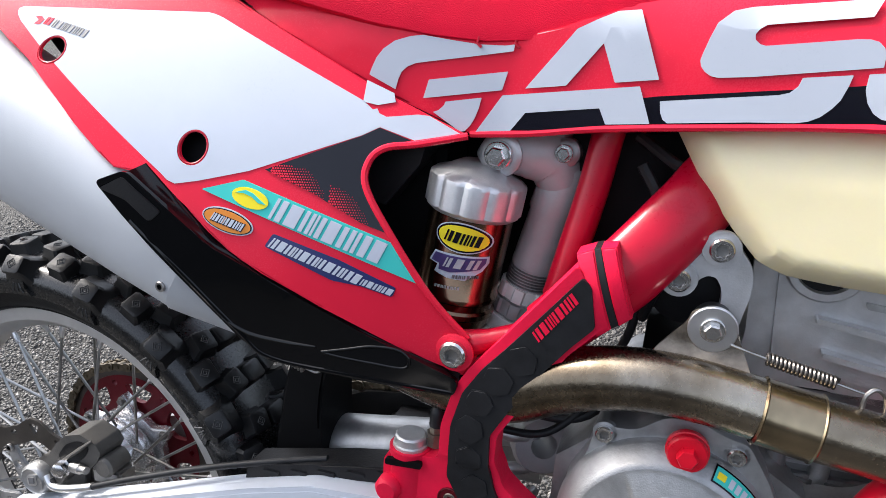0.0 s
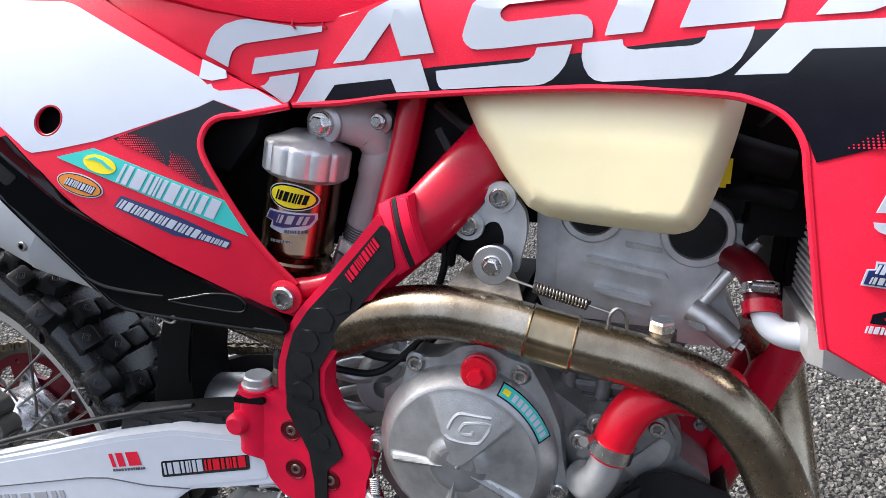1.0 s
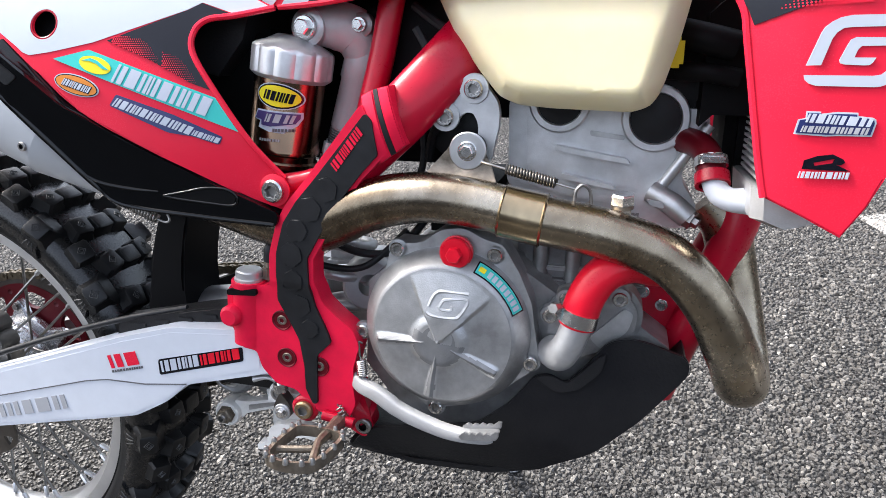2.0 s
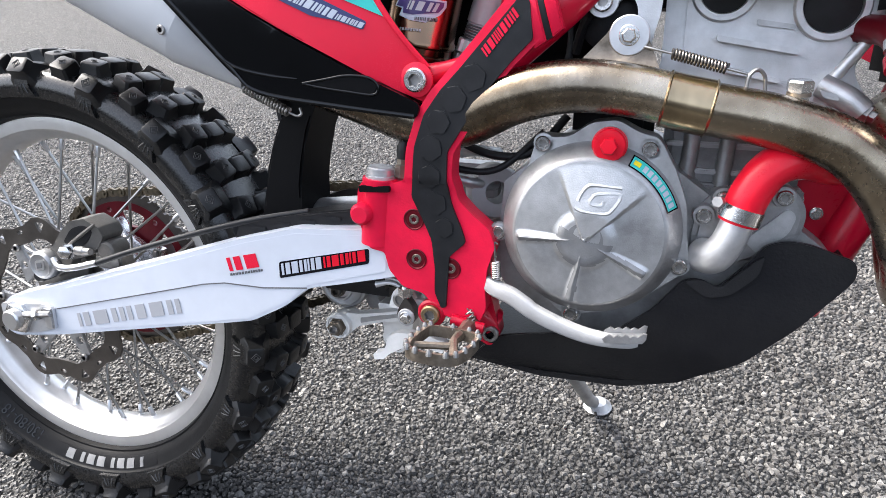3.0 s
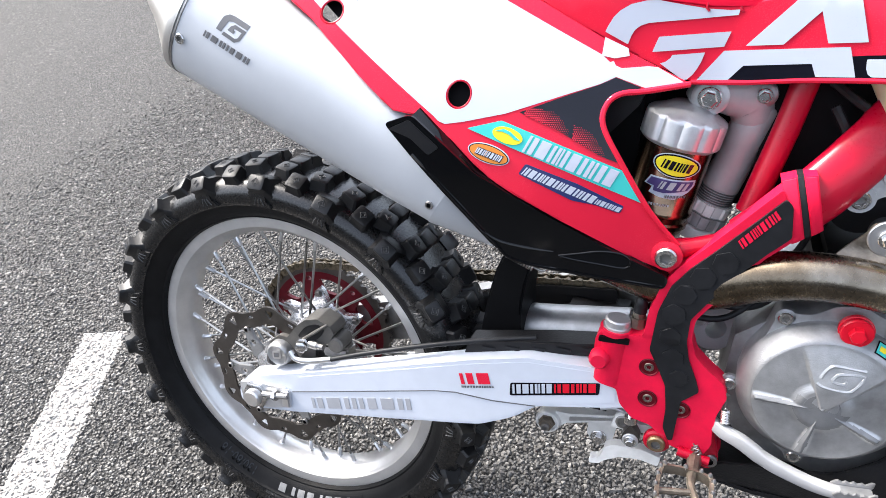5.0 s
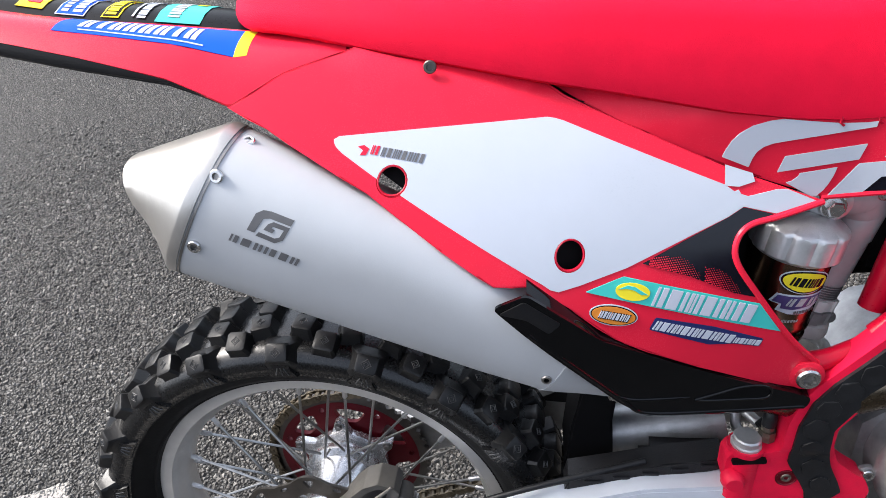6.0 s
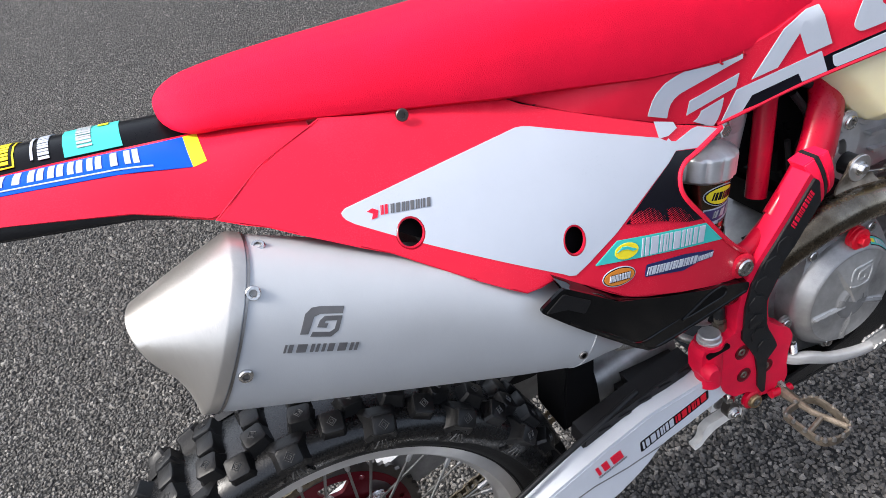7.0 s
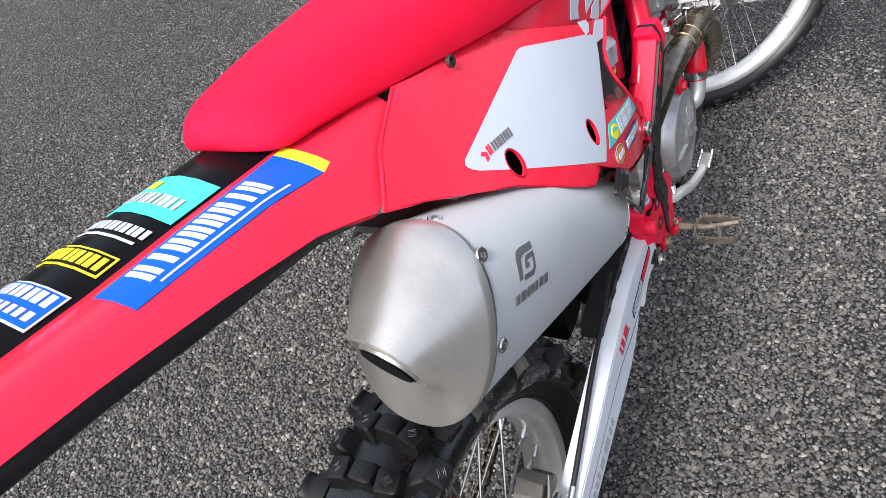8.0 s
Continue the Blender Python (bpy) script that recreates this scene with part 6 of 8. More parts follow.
tube("guard_ridge", on_guard(SLOT + SLOT[:1], 0.0002), 0.0014, BLACK, guard, "raised rim of the recess", per=6, sides=10)
tube("guard_ridge", on_guard([(0.352, 0.652), (0.372, 0.640), (0.400, 0.634), (0.425, 0.632)], 0.0002), [0.0008, 0.0016, 0.0016, 0.0006], BLACK, guard, per=6, sides=8)
tube("guard_ridge", on_guard([(0.285, 0.728), (0.323, 0.687), (0.364, 0.641), (0.389, 0.619), (0.46, 0.609), (0.532, 0.602)], -0.001), 0.0022, BLACK, guard, "rolled lower edge", per=6, sides=8)
plate("guard_lip", [(0.262, 0.752), (0.283, 0.762), (0.312, 0.736), (0.302, 0.728), (0.284, 0.744)], skin_guard, 0.002, BLACK_MATT, guard, lift=0.0012, edge=0.0008, corner=0.003)
def guard_flange():
    """Inward lip that closes the gap between the guard and the side panel."""
    bm = bmesh.new()
    rows = []
    for x, z in [(0.285, 0.766), (0.300, 0.753), (0.315, 0.740), (0.345, 0.711), (0.375, 0.692), (0.408, 0.674), (0.47, 0.643), (0.536, 0.6125)]:
        y0, y1 = skin_guard(x, z) + 0.001, max(skin_guard(x, z) + 0.004, skin_rear(x, z) + 0.006)
        rows.append([bm.verts.new(p) for p in ((x, y0, z - 0.001), (x, y1, z + 0.004), (x, y1, z), (x, y0, z - 0.005))])
    for p, q in zip(rows, rows[1:]):
        for k in range(4):
            bm.faces.new((p[k], p[(k + 1) % 4], q[(k + 1) % 4], q[k]))
    return part("guard_flange", bm, BLACK, guard, "inward lip of the guard")


guard_flange()
spring("exhaust_spring", (0.357, -0.1295, 0.6195), (0.400, -0.1218, 0.5975), 0.0042, 0.0012, 16, STEEL_DARK, bike, "dull exhaust spring", (0, 1))
tube("spring_hook", [(0.338, -0.130, 0.632), (0.346, -0.130, 0.625), (0.357, -0.1295, 0.6195)], 0.0012, STEEL_DARK, bike, "steel spring hook", per=4, sides=8)
tube("spring_hook", [(0.400, -0.1218, 0.5975), (0.408, -0.1205, 0.5945), (0.4125, -0.120, 0.5965), (0.4105, -0.119, 0.602)], 0.0013, STEEL_DARK, bike, per=4, sides=8)
# dark joint between the side panel and the mudguard
tube("panel_seam", [(x, skin_rear(x, z) - 0.0004, z) for x, z in [(0.048, 0.918), (0.070, 0.9275), (0.092, 0.9365), (0.120, 0.9425), (0.150, 0.948)]], 0.0004, RED_PAINT, bike, "dark red joint of the side panel", per=5, sides=8)

# ---- frame ----
frame_body = tube("frame", [(0.600, -0.103, 0.655), (0.650, -0.099, 0.704), (0.690, -0.078, 0.750), (0.715, -0.060, 0.779), (0.80, -0.045, 0.86), (0.92, -0.03, 0.93)], [0.024, 0.0265, 0.0265, 0.0265, 0.025, 0.024], RED_PAINT, bike, "red painted steel frame", sides=28, squash=0.6)
tube("left_spar", [(0.600, 0.097, 0.655), (0.650, 0.100, 0.704), (0.705, 0.093, 0.764), (0.80, 0.070, 0.85), (0.92, 0.03, 0.93)], 0.025, RED_PAINT, frame_body, sides=16, squash=0.85)
tube("down_tube", [(0.895, -0.030, 0.43), (0.913, -0.032, 0.487), (0.935, -0.030, 0.548), (0.957, -0.026, 0.620), (0.985, -0.015, 0.74), (1.01, 0, 0.86)], 0.0185, RED_PAINT, frame_body, "red down tube", sides=18)
tube("down_tube", [(0.895, 0.030, 0.43), (0.935, 0.030, 0.548), (0.957, 0.026, 0.620), (1.01, 0, 0.86)], 0.0185, RED_PAINT, frame_body, sides=14)
tube("subframe_tube", [(0.600, -0.070, 0.672), (0.608, -0.066, 0.706), (0.620, -0.060, 0.757), (0.630, -0.055, 0.810), (0.64, -0.05, 0.85)], 0.0122, RED_PAINT, frame_body, "slim red subframe tube", sides=16)
tube("subframe_strut", [(0.530, -0.108, 0.634), (0.556, -0.106, 0.642), (0.585, -0.10, 0.650), (0.61, -0.097, 0.662)], [0.013, 0.009, 0.010, 0.014], RED_PAINT, frame_body, "red lower subframe strut", sides=14)
tube("lower_rail", [(0.56, -0.10, 0.62), (0.545, -0.102, 0.58), (0.545, -0.103, 0.52), (0.565, -0.102, 0.46), (0.585, -0.098, 0.412), (0.605, -0.090, 0.392)], 0.018, RED_PAINT, frame_body, sides=14)
plate("peg_bracket", [(0.586, 0.420), (0.604, 0.436), (0.614, 0.402), (0.618, 0.386), (0.608, 0.372), (0.592, 0.380)], -0.105, 0.02, RED_PAINT, frame_body, "red footpeg bracket", edge=0.002, corner=0.006)
bolt((0.608, -0.1055, 0.388), 0.0085, frame_body, mat=STEEL_DARK)
plate("front_gusset", [(0.850, 0.548), (0.905, 0.56), (0.93, 0.53), (0.905, 0.455), (0.87, 0.47)], -0.035, 0.06, RED_PAINT, frame_body, edge=0.004, corner=0.006)
for p in ((0.874, -0.036, 0.500), (0.875, -0.036, 0.536), (0.893, -0.036, 0.524)):
    bolt(p, 0.006, frame_body, kind="hex", mat=STEEL)

# ---- frame guard: red shell, black grip inlay ----
def guard_skin(x, z):
    mid = float(np.interp(z, [0.38, 0.43, 0.53, 0.57, 0.61, 0.65, 0.72], [0.575, 0.575, 0.548, 0.546, 0.567, 0.598, 0.632]))
    return -0.1245 + 0.10 * max(0.0, abs(x - mid) - 0.022) if z > 0.54 else -0.1225


GUARD = [(0.622, 0.716), (0.595, 0.683), (0.566, 0.648), (0.545, 0.624), (0.533, 0.605), (0.523, 0.572), (0.521, 0.541), (0.512, 0.537), (0.478, 0.537), (0.472, 0.528), (0.471, 0.499), (0.484, 0.468), (0.500, 0.466), (0.505, 0.448), (0.520, 0.432), (0.541, 0.428), (0.562, 0.408), (0.580, 0.403), (0.598, 0.402), (0.606, 0.420), (0.604, 0.440), (0.605, 0.460), (0.612, 0.484), (0.606, 0.500), (0.589, 0.513), (0.575, 0.526), (0.568, 0.548), (0.569, 0.570), (0.586, 0.597), (0.619, 0.647), (0.645, 0.674)]
fguard = plate("frame_guard", GUARD, guard_skin, 0.024, RED_MATT, bike, "red plastic frame guard with a black grip inlay", edge=0.004, corner=0.004, fine=0.015)
INLAY = [(0.626, 0.708), (0.601, 0.678), (0.574, 0.646), (0.556, 0.626), (0.541, 0.604), (0.532, 0.574), (0.529, 0.526), (0.542, 0.502), (0.550, 0.485), (0.554, 0.456), (0.554, 0.432), (0.561, 0.416), (0.566, 0.417), (0.568, 0.470), (0.584, 0.486), (0.579, 0.500), (0.569, 0.522), (0.564, 0.543), (0.564, 0.571), (0.577, 0.593), (0.600, 0.629), (0.621, 0.655), (0.637, 0.672), (0.6325, 0.702)]
inlay = plate("grip_inlay", INLAY, guard_skin, 0.004, BLACK_RUBBER, fguard, "black rubber grip inlay with hexagon relief", edge=0.0012, lift=0.003, corner=0.003, fine=0.015)
for x, z, r, turn in ((0.5865, 0.6385, 0.0125, 20), (0.569, 0.619, 0.0130, 10), (0.555, 0.598, 0.0125, 0), (0.5475, 0.5735, 0.0130, -20), (0.5475, 0.5470, 0.0125, -30), (0.553, 0.5215, 0.0120, -20), (0.562, 0.4985, 0.0110, -20)):
    hexa = [(x + r * math.cos(radians(turn + 60 * i)), z + r * math.sin(radians(turn + 60 * i))) for i in range(6)]
    plate("grip_pad", hexa, guard_skin, 0.002, BLACK_RUBBER, inlay, edge=0.0012, lift=0.0042, corner=0.002, fine=0.006)
bars("red_marking", 7, (0.598, 0.6555), (0.625, 0.6905), 0.0085, lambda x, z: guard_skin(x, z) - 0.003, RED_MATT, inlay, "raised red block shapes", 0.25, 0.18, 0.0014)
for p in ((0.531, 0.503), (0.534, 0.463), (0.569, 0.4575)):
    # a shallow dish; the recess's shade is put in as darker red
    lathe("bolt_recess", [(0, 0.0105), (0.0012, 0.0105), (0.0016, 0.0098), (0.0006, 0.0088), (0.0004, 0)], (p[0], -0.1222, p[1]), (0, -1, 0), RED_DEEP, fguard, "bolt recess coloured darker red for its shade", 24)
    bolt((p[0], -0.1205, p[1]), 0.0052, fguard, mat=STEEL_RUSTY)
boss = lathe("pivot_boss", [(0, 0.0), (0, 0.0145), (0.005, 0.0145), (0.007, 0.012), (0.007, 0)], (0.550, -0.1165, 0.4072), (0, -1, 0), RED_PAINT, bike, "red brake pedal pivot boss", 26)
bolt((0.550, -0.1225, 0.4072), 0.0098, boss, mat=BRASS)
# strap collar round the spar
for name, pts, mat, lift in (("guard_strap", [(0.619, 0.722), (0.631, 0.7275), (0.6475, 0.671), (0.638, 0.664)], RED_MATT, 0.003), ("strap_band", [(0.631, 0.7275), (0.636, 0.729), (0.6525, 0.674), (0.6475, 0.671)], BLACK_RUBBER, 0.0022), ("guard_strap", [(0.636, 0.729), (0.6465, 0.7315), (0.661, 0.681), (0.6525, 0.674)], RED_MATT, 0.0036)):
    skin = lambda x, z: -0.1235 + 9.0 * (((x - 0.6395) * 0.72 - (z - 0.697) * 0.69)) ** 2
    plate(name, pts, skin, 0.022, mat, fguard, "red strap of the guard" if mat is RED_MATT else "black rubber band", edge=0.0012, lift=lift, fine=0.008)
# rear master cylinder behind the guard's wing
master = lathe("master_cylinder", [(0, 0.0), (0, 0.016), (0.060, 0.0165), (0.062, 0.0175), (0.067, 0.0175), (0.068, 0.0)], (0.488, -0.112, 0.472), (0.06, 0, 1), RED_MATT, bike, "red-shrouded rear master cylinder")
lathe("wing_bulge", [(0, 0.0), (0, 0.011), (0.010, 0.011), (0.014, 0.008), (0.014, 0)], (0.479, -0.122, 0.505), (0, -1, 0), RED_MATT, master, steps=20)
lathe("reservoir_cap", [(0, 0.0), (0, 0.0150), (0.003, 0.0150), (0.004, 0.0135), (0.010, 0.0135), (0.0115, 0.0120), (0.0115, 0)], (0.492, -0.112, 0.5385), (0.06, 0, 1), CASTLIGHT, master, "pale silver reservoir cap", 12)
plate("cap_slot", [(0.476, 0.5265), (0.508, 0.5285), (0.508, 0.5345), (0.476, 0.5325)], -0.1290, 0.004, DARK, master, edge=0.0008, corner=0.002)
lathe("banjo_fitting", [(0, 0.0), (0, 0.0085), (0.012, 0.0085), (0.012, 0.0065), (0.02, 0.0065), (0.02, 0)], (0.513, -0.105, 0.540), (0, 0, 1), STEEL_RUSTY, master, "brassy hose fitting", 8)
tube("rubber_cap", [(0.5135, -0.105, 0.558), (0.5138, -0.105, 0.570), (0.5142, -0.105, 0.577)], [0.007, 0.0068, 0.003], BLACK_RUBBER, master, per=3)
tube("hose_run", [(0.505, -0.10, 0.552), (0.53, -0.085, 0.56), (0.56, -0.07, 0.545), (0.60, -0.065, 0.548), (0.64, -0.05, 0.585)], 0.0035, BLACK_RUBBER, master)

# ---- brake pedal and footpeg ----
def bar_section(p, half, deep):
    """Rounded upright section of a flat forged bar."""
    out = []
    for k in range(16):
        c, sn = math.cos(2 * math.pi * k / 16), math.sin(2 * math.pi * k / 16)
        out.append(Vector(p) + Vector((0.25 * half * math.copysign(abs(sn) ** 0.5, sn) if p[2] > 0.43 else 0, deep * math.copysign(abs(c) ** 0.5, c), half * math.copysign(abs(sn) ** 0.5, sn))))
    return out


pedal_line = spline([(0.594, -0.106, 0.4490), (0.611, -0.122, 0.4443), (0.632, -0.130, 0.4405), (0.6595, -0.135, 0.4275), (0.692, -0.138, 0.4180), (0.716, -0.141, 0.4155), (0.742, -0.143, 0.4165), (0.750, -0.143, 0.4185)], 6)
pedal = loft("brake_pedal", [bar_section(p, float(np.interp(p.x, [0.594, 0.632, 0.66, 0.716, 0.742, 0.75], [0.0065, 0.0078, 0.0080, 0.0062, 0.0045, 0.0030])), 0.0062) for p in pedal_line], PEDAL, bike, "worn pale aluminium brake pedal")
# folded tip with two toothed edges
tip_turn = Matrix.Translation((0.738, 0, 0.4225)) @ Matrix.Rotation(radians(-8), 4, "Y") @ Matrix.Translation((-0.738, 0, -0.4225))
tip = part("pedal_tip", box_mesh(bmesh.new(), (0.723, -0.152, 0.4195), (0.755, -0.136, 0.4225), 0.001, tip_turn), CAST, pedal, "serrated aluminium pedal tip")
saw = [(0.7215, 0.4195), (0.7190, 0.4235), (0.7225, 0.4262)]
for k in range(4):
    saw += [(0.7255 + 0.0068 * k, 0.4278 - 0.0006 * (k % 2)), (0.7290 + 0.0068 * k, 0.4256)]
saw += [(0.7545, 0.4292), (0.7575, 0.4285), (0.7565, 0.4235), (0.753, 0.4195)]
for y in (-0.1535, -0.1365):
    plate("toothed_edge", [tuple((tip_turn @ Vector((x, 0, z))).xz) for x, z in saw], y, 0.0022, CAST_DARK, tip, edge=0.0004)
ret = spring("return_spring", (0.6125, -0.121, 0.473), (0.6150, -0.1225, 0.447), 0.0042, 0.0011, 8, STEEL, bike, "bright pedal return spring")
for path in ([(0.6120, -0.121, 0.473), (0.6115, -0.121, 0.482), (0.6105, -0.120, 0.488), (0.6135, -0.118, 0.486)], [(0.6150, -0.1225, 0.447), (0.6155, -0.123, 0.440), (0.6170, -0.124, 0.436), (0.6135, -0.125, 0.437)]):
    tube("spring_hook", path, 0.0011, STEEL_DARK, ret, per=3, sides=6)


def footpeg():
    """Open cast cage with a toothed rim, hinged on the frame."""
    bm = bmesh.new()
    # rim in the plan: root near the frame, rounded outer end
    plan = [(0.562, -0.148), (0.590, -0.1445), (0.606, -0.147), (0.612, -0.157), (0.611, -0.183), (0.606, -0.204), (0.597, -0.213), (0.578, -0.216), (0.563, -0.212), (0.557, -0.203), (0.556, -0.180), (0.558, -0.158)]
    tilt = lambda x, y: 0.4075 - 0.04 * (x - 0.59)
    loop = spline([(x, -0.157 + (y + 0.1445) * 0.98, tilt(x, y) + 0.002 + 0.08 * (-0.148 - y)) for x, y in plan], 4, True)
    rings = []
    for p in loop:
        rings.append([bm.verts.new((p.x, p.y, p.z + dz)) for dz in (-0.008, 0.003)])
    n = len(rings)
    cx, cy = 0.585, -0.191
    inner = [[bm.verts.new((cx + (v.co.x - cx) * 0.86, cy + (v.co.y - cy) * 0.92, v.co.z)) for v in r] for r in rings]
    for k in range(n):
        j = (k + 1) % n
        bm.faces.new((rings[k][0], rings[j][0], rings[j][1], rings[k][1]))
        bm.faces.new((inner[k][0], inner[k][1], inner[j][1], inner[j][0]))
        bm.faces.new((rings[k][1], rings[j][1], inner[j][1], inner[k][1]))
        bm.faces.new((rings[k][0], inner[k][0], inner[j][0], rings[j][0]))
    peg = part("footpeg", bm, STEEL_RUSTY, bike, "worn steel footpeg with teeth")
    bm = tube_mesh(bmesh.new(), [(0.592, -0.118, 0.402), (0.590, -0.178, 0.408), (0.602, -0.218, 0.411)], [0.009, 0.004, 0.004], 8)
    tube_mesh(bm, [(0.558, -0.200, 0.410), (0.590, -0.190, 0.409)], 0.0035, 8)
    part("cross_web", bm, STEEL_RUSTY, peg)
    tooth = None
    for k in range(0, n, 3):
        p = loop[k]
        m = Matrix.Translation((p.x * 0.985 + cx * 0.015, p.y, p.z + 0.003))
        if tooth is None:
            tooth = part("tooth", lathe_mesh(bmesh.new(), [(-0.002, 0.0030), (0.0015, 0.0025), (0.0036, 0.0014), (0.0041, 0)], (0, 0, 0), (0, 0, 1), 8), STEEL_DARK, peg, "worn bright tooth")
            tooth.matrix_basis = m
        else:
            again(tooth, m)
    tube("hinge_pin", [(0.573, -0.128, 0.407), (0.606, -0.128, 0.402)], 0.0055, RED_PAINT, peg, per=0, sides=10)
    spring("peg_spring", (0.588, -0.126, 0.420), (0.598, -0.127, 0.402), 0.0035, 0.0010, 3, STEEL_DARK, peg)
    return peg


footpeg()

# ---- engine ----
engine = loft("engine", [[(0.605, y, 0.45), (0.64, y, 0.405), (0.72, y, 0.385), (0.83, y, 0.40), (0.895, y, 0.45), (0.90, y, 0.50), (0.86, y, 0.528), (0.80, y, 0.540), (0.755, y, 0.570), (0.70, y, 0.590), (0.66, y, 0.582), (0.61, y, 0.54)] for y in (-0.085, -0.07, 0.085, 0.10)], CAST_DARK, bike, "grey cast four-stroke engine")
# outer clutch cover
COVER = [(0.617, 0.508), (0.622, 0.535), (0.636, 0.560), (0.6435, 0.590), (0.656, 0.5885), (0.672, 0.590), (0.690, 0.6035), (0.712, 0.607), (0.732, 0.597), (0.748, 0.594), (0.764, 0.568), (0.776, 0.540), (0.780, 0.512), (0.786, 0.483), (0.778, 0.473), (0.765, 0.462), (0.742, 0.440), (0.715, 0.430), (0.694, 0.4235), (0.685, 0.417), (0.676, 0.4235), (0.650, 0.444), (0.632, 0.465), (0.620, 0.484)]
cover = plate("clutch_cover", COVER, -0.1095, 0.03, CAST, bike, "grey cast clutch cover with a star pattern", edge=0.003, corner=0.006)
C = Vector((0.6965, -0.1095, 0.508))
lathe("cover_rim", [(0, 0.0), (0, 0.0800), (0.002, 0.0800), (0.006, 0.0780), (0.017, 0.0690), (0.0195, 0.0665), (0.0200, 0.0640)], C, (0, -1, 0), CAST_DARK, cover, "darker bevelled cover edge", 96)
STAR = Vector((0.6945, 0, 0.5035))


def star_height(x, z):
    """Relief of the cover's face: a raised hub, three keeled ridges and a sector that rises towards the hub."""
    dx, dz = x - STAR.x, z - STAR.z
    r, a = math.hypot(dx, dz), math.atan2(dz, dx)
    k = max(0.0, min(1.0, (0.030 - r) / 0.011))
    h = 0.0034 * k * k * (3 - 2 * k)
    for deg in (183, 261, 334):
        off = (a - radians(deg) + math.pi) % (2 * math.pi) - math.pi
        if abs(off) < 1.2:
            along, across = r * math.cos(off), abs(r * math.sin(off))
            t = (along - 0.014) / 0.048
            if 0 < t < 1:
                half = float(np.interp(t, [0, 0.45, 0.75, 1.0], [0.0030, 0.0050, 0.0062, 0.0060]))
                keel = 1 - across / half
                if keel > 0:
                    h = max(h, 0.0044 * keel * min(1, (1 - t) * 12 + 0.1))
    lo, hi = radians(45), radians(113)
    if lo - 0.4 < a < hi + 0.4:
        side = min(r * math.sin(a - lo), r * math.sin(hi - a))
        k = min(1, max(0, side / 0.0030 + 1))
        h = max(h, k * 0.0062 * min(1, max(0, (0.067 - r) / 0.040)))
    return h


def star_face():
    """The domed outer face with its pressed star."""
    bm = bmesh.new()
    rings, steps = [], 260
    radii = [0.0] + [0.004 + 0.00145 * k for k in range(42)] + [0.0648]
    for r in radii:
        ring = []
        for k in range(steps):
            a = 2 * math.pi * k / steps
            x, z = C.x + r * math.cos(a), C.z + r * math.sin(a)
            ring.append(bm.verts.new((x, C.y - 0.0232 + 0.0030 * (r / 0.065) ** 2 - star_height(x, z), z)))
            if r == 0.0:
                break
        rings.append(ring)
    for r, s in zip(rings, rings[1:]):
        for k in range(steps):
            j = (k + 1) % steps
            bm.faces.new((r[0], s[j], s[k])) if len(r) == 1 else bm.faces.new((r[k], r[j], s[j], s[k]))
    # boots have polished the three ridges bright
    for f in bm.faces:
        p = f.calc_center_median()
        a = math.degrees(math.atan2(p.z - STAR.z, p.x - STAR.x)) % 360
        if star_height(p.x, p.z) > 0.0016 and 150 < a < 355:
            f.material_index = 1
    ob = part("star_face", bm, CAST, cover, "scuffed star-patterned face")
    ob.data.materials.append(RIDGE)
    return ob


star_face()
face_y = C.y - 0.0228


def on_face(pts, lift=0.0004):
    return [(x, face_y + 0.0030 * (math.hypot(x - C.x, z - C.z) / 0.065) ** 2 - star_height(x, z) - lift, z) for x, z in pts]


decal("worn_hub", ellipse(STAR.x, STAR.z, 0.0165, 0.0165, 0, 40), lambda x, z: face_y - 0.0034, RIDGE, cover, "worn bright centre", lift=0.0003)
tube("raised_badge", on_face([(0.6865, 0.539), (0.6895, 0.5465), (0.6935, 0.5515), (0.699, 0.553), (0.722, 0.552)], -0.0016), 0.0027, CAST, cover, "raised angular badge", per=4, sides=8)
tube("raised_badge", on_face([(0.684, 0.5335), (0.690, 0.5305), (0.709, 0.5295), (0.7155, 0.533), (0.7215, 0.5465), (0.703, 0.5460), (0.6985, 0.543), (0.6965, 0.5375), (0.706, 0.5365), (0.7075, 0.540)], -0.0016), 0.0026, CAST, cover, per=3, sides=8)
cap = lathe("oil_filler_cap", [(0, 0.0), (0, 0.0152), (0.004, 0.0152), (0.0045, 0.0142), (0.009, 0.0142), (0.0105, 0.0130), (0.0110, 0.0085), (0.0095, 0.0)], (0.7075, -0.1165, 0.587), (0, -1, 0), RED_RUBBER, bike, "red anodised oil filler cap", 40)
lathe("cap_hex", [(0, 0.0075), (0.0065, 0.0075), (0.0076, 0.0066), (0.0080, 0)], (0.7075, -0.126, 0.587), (0, -1, 0), RED_RUBBER, cap, steps=6)


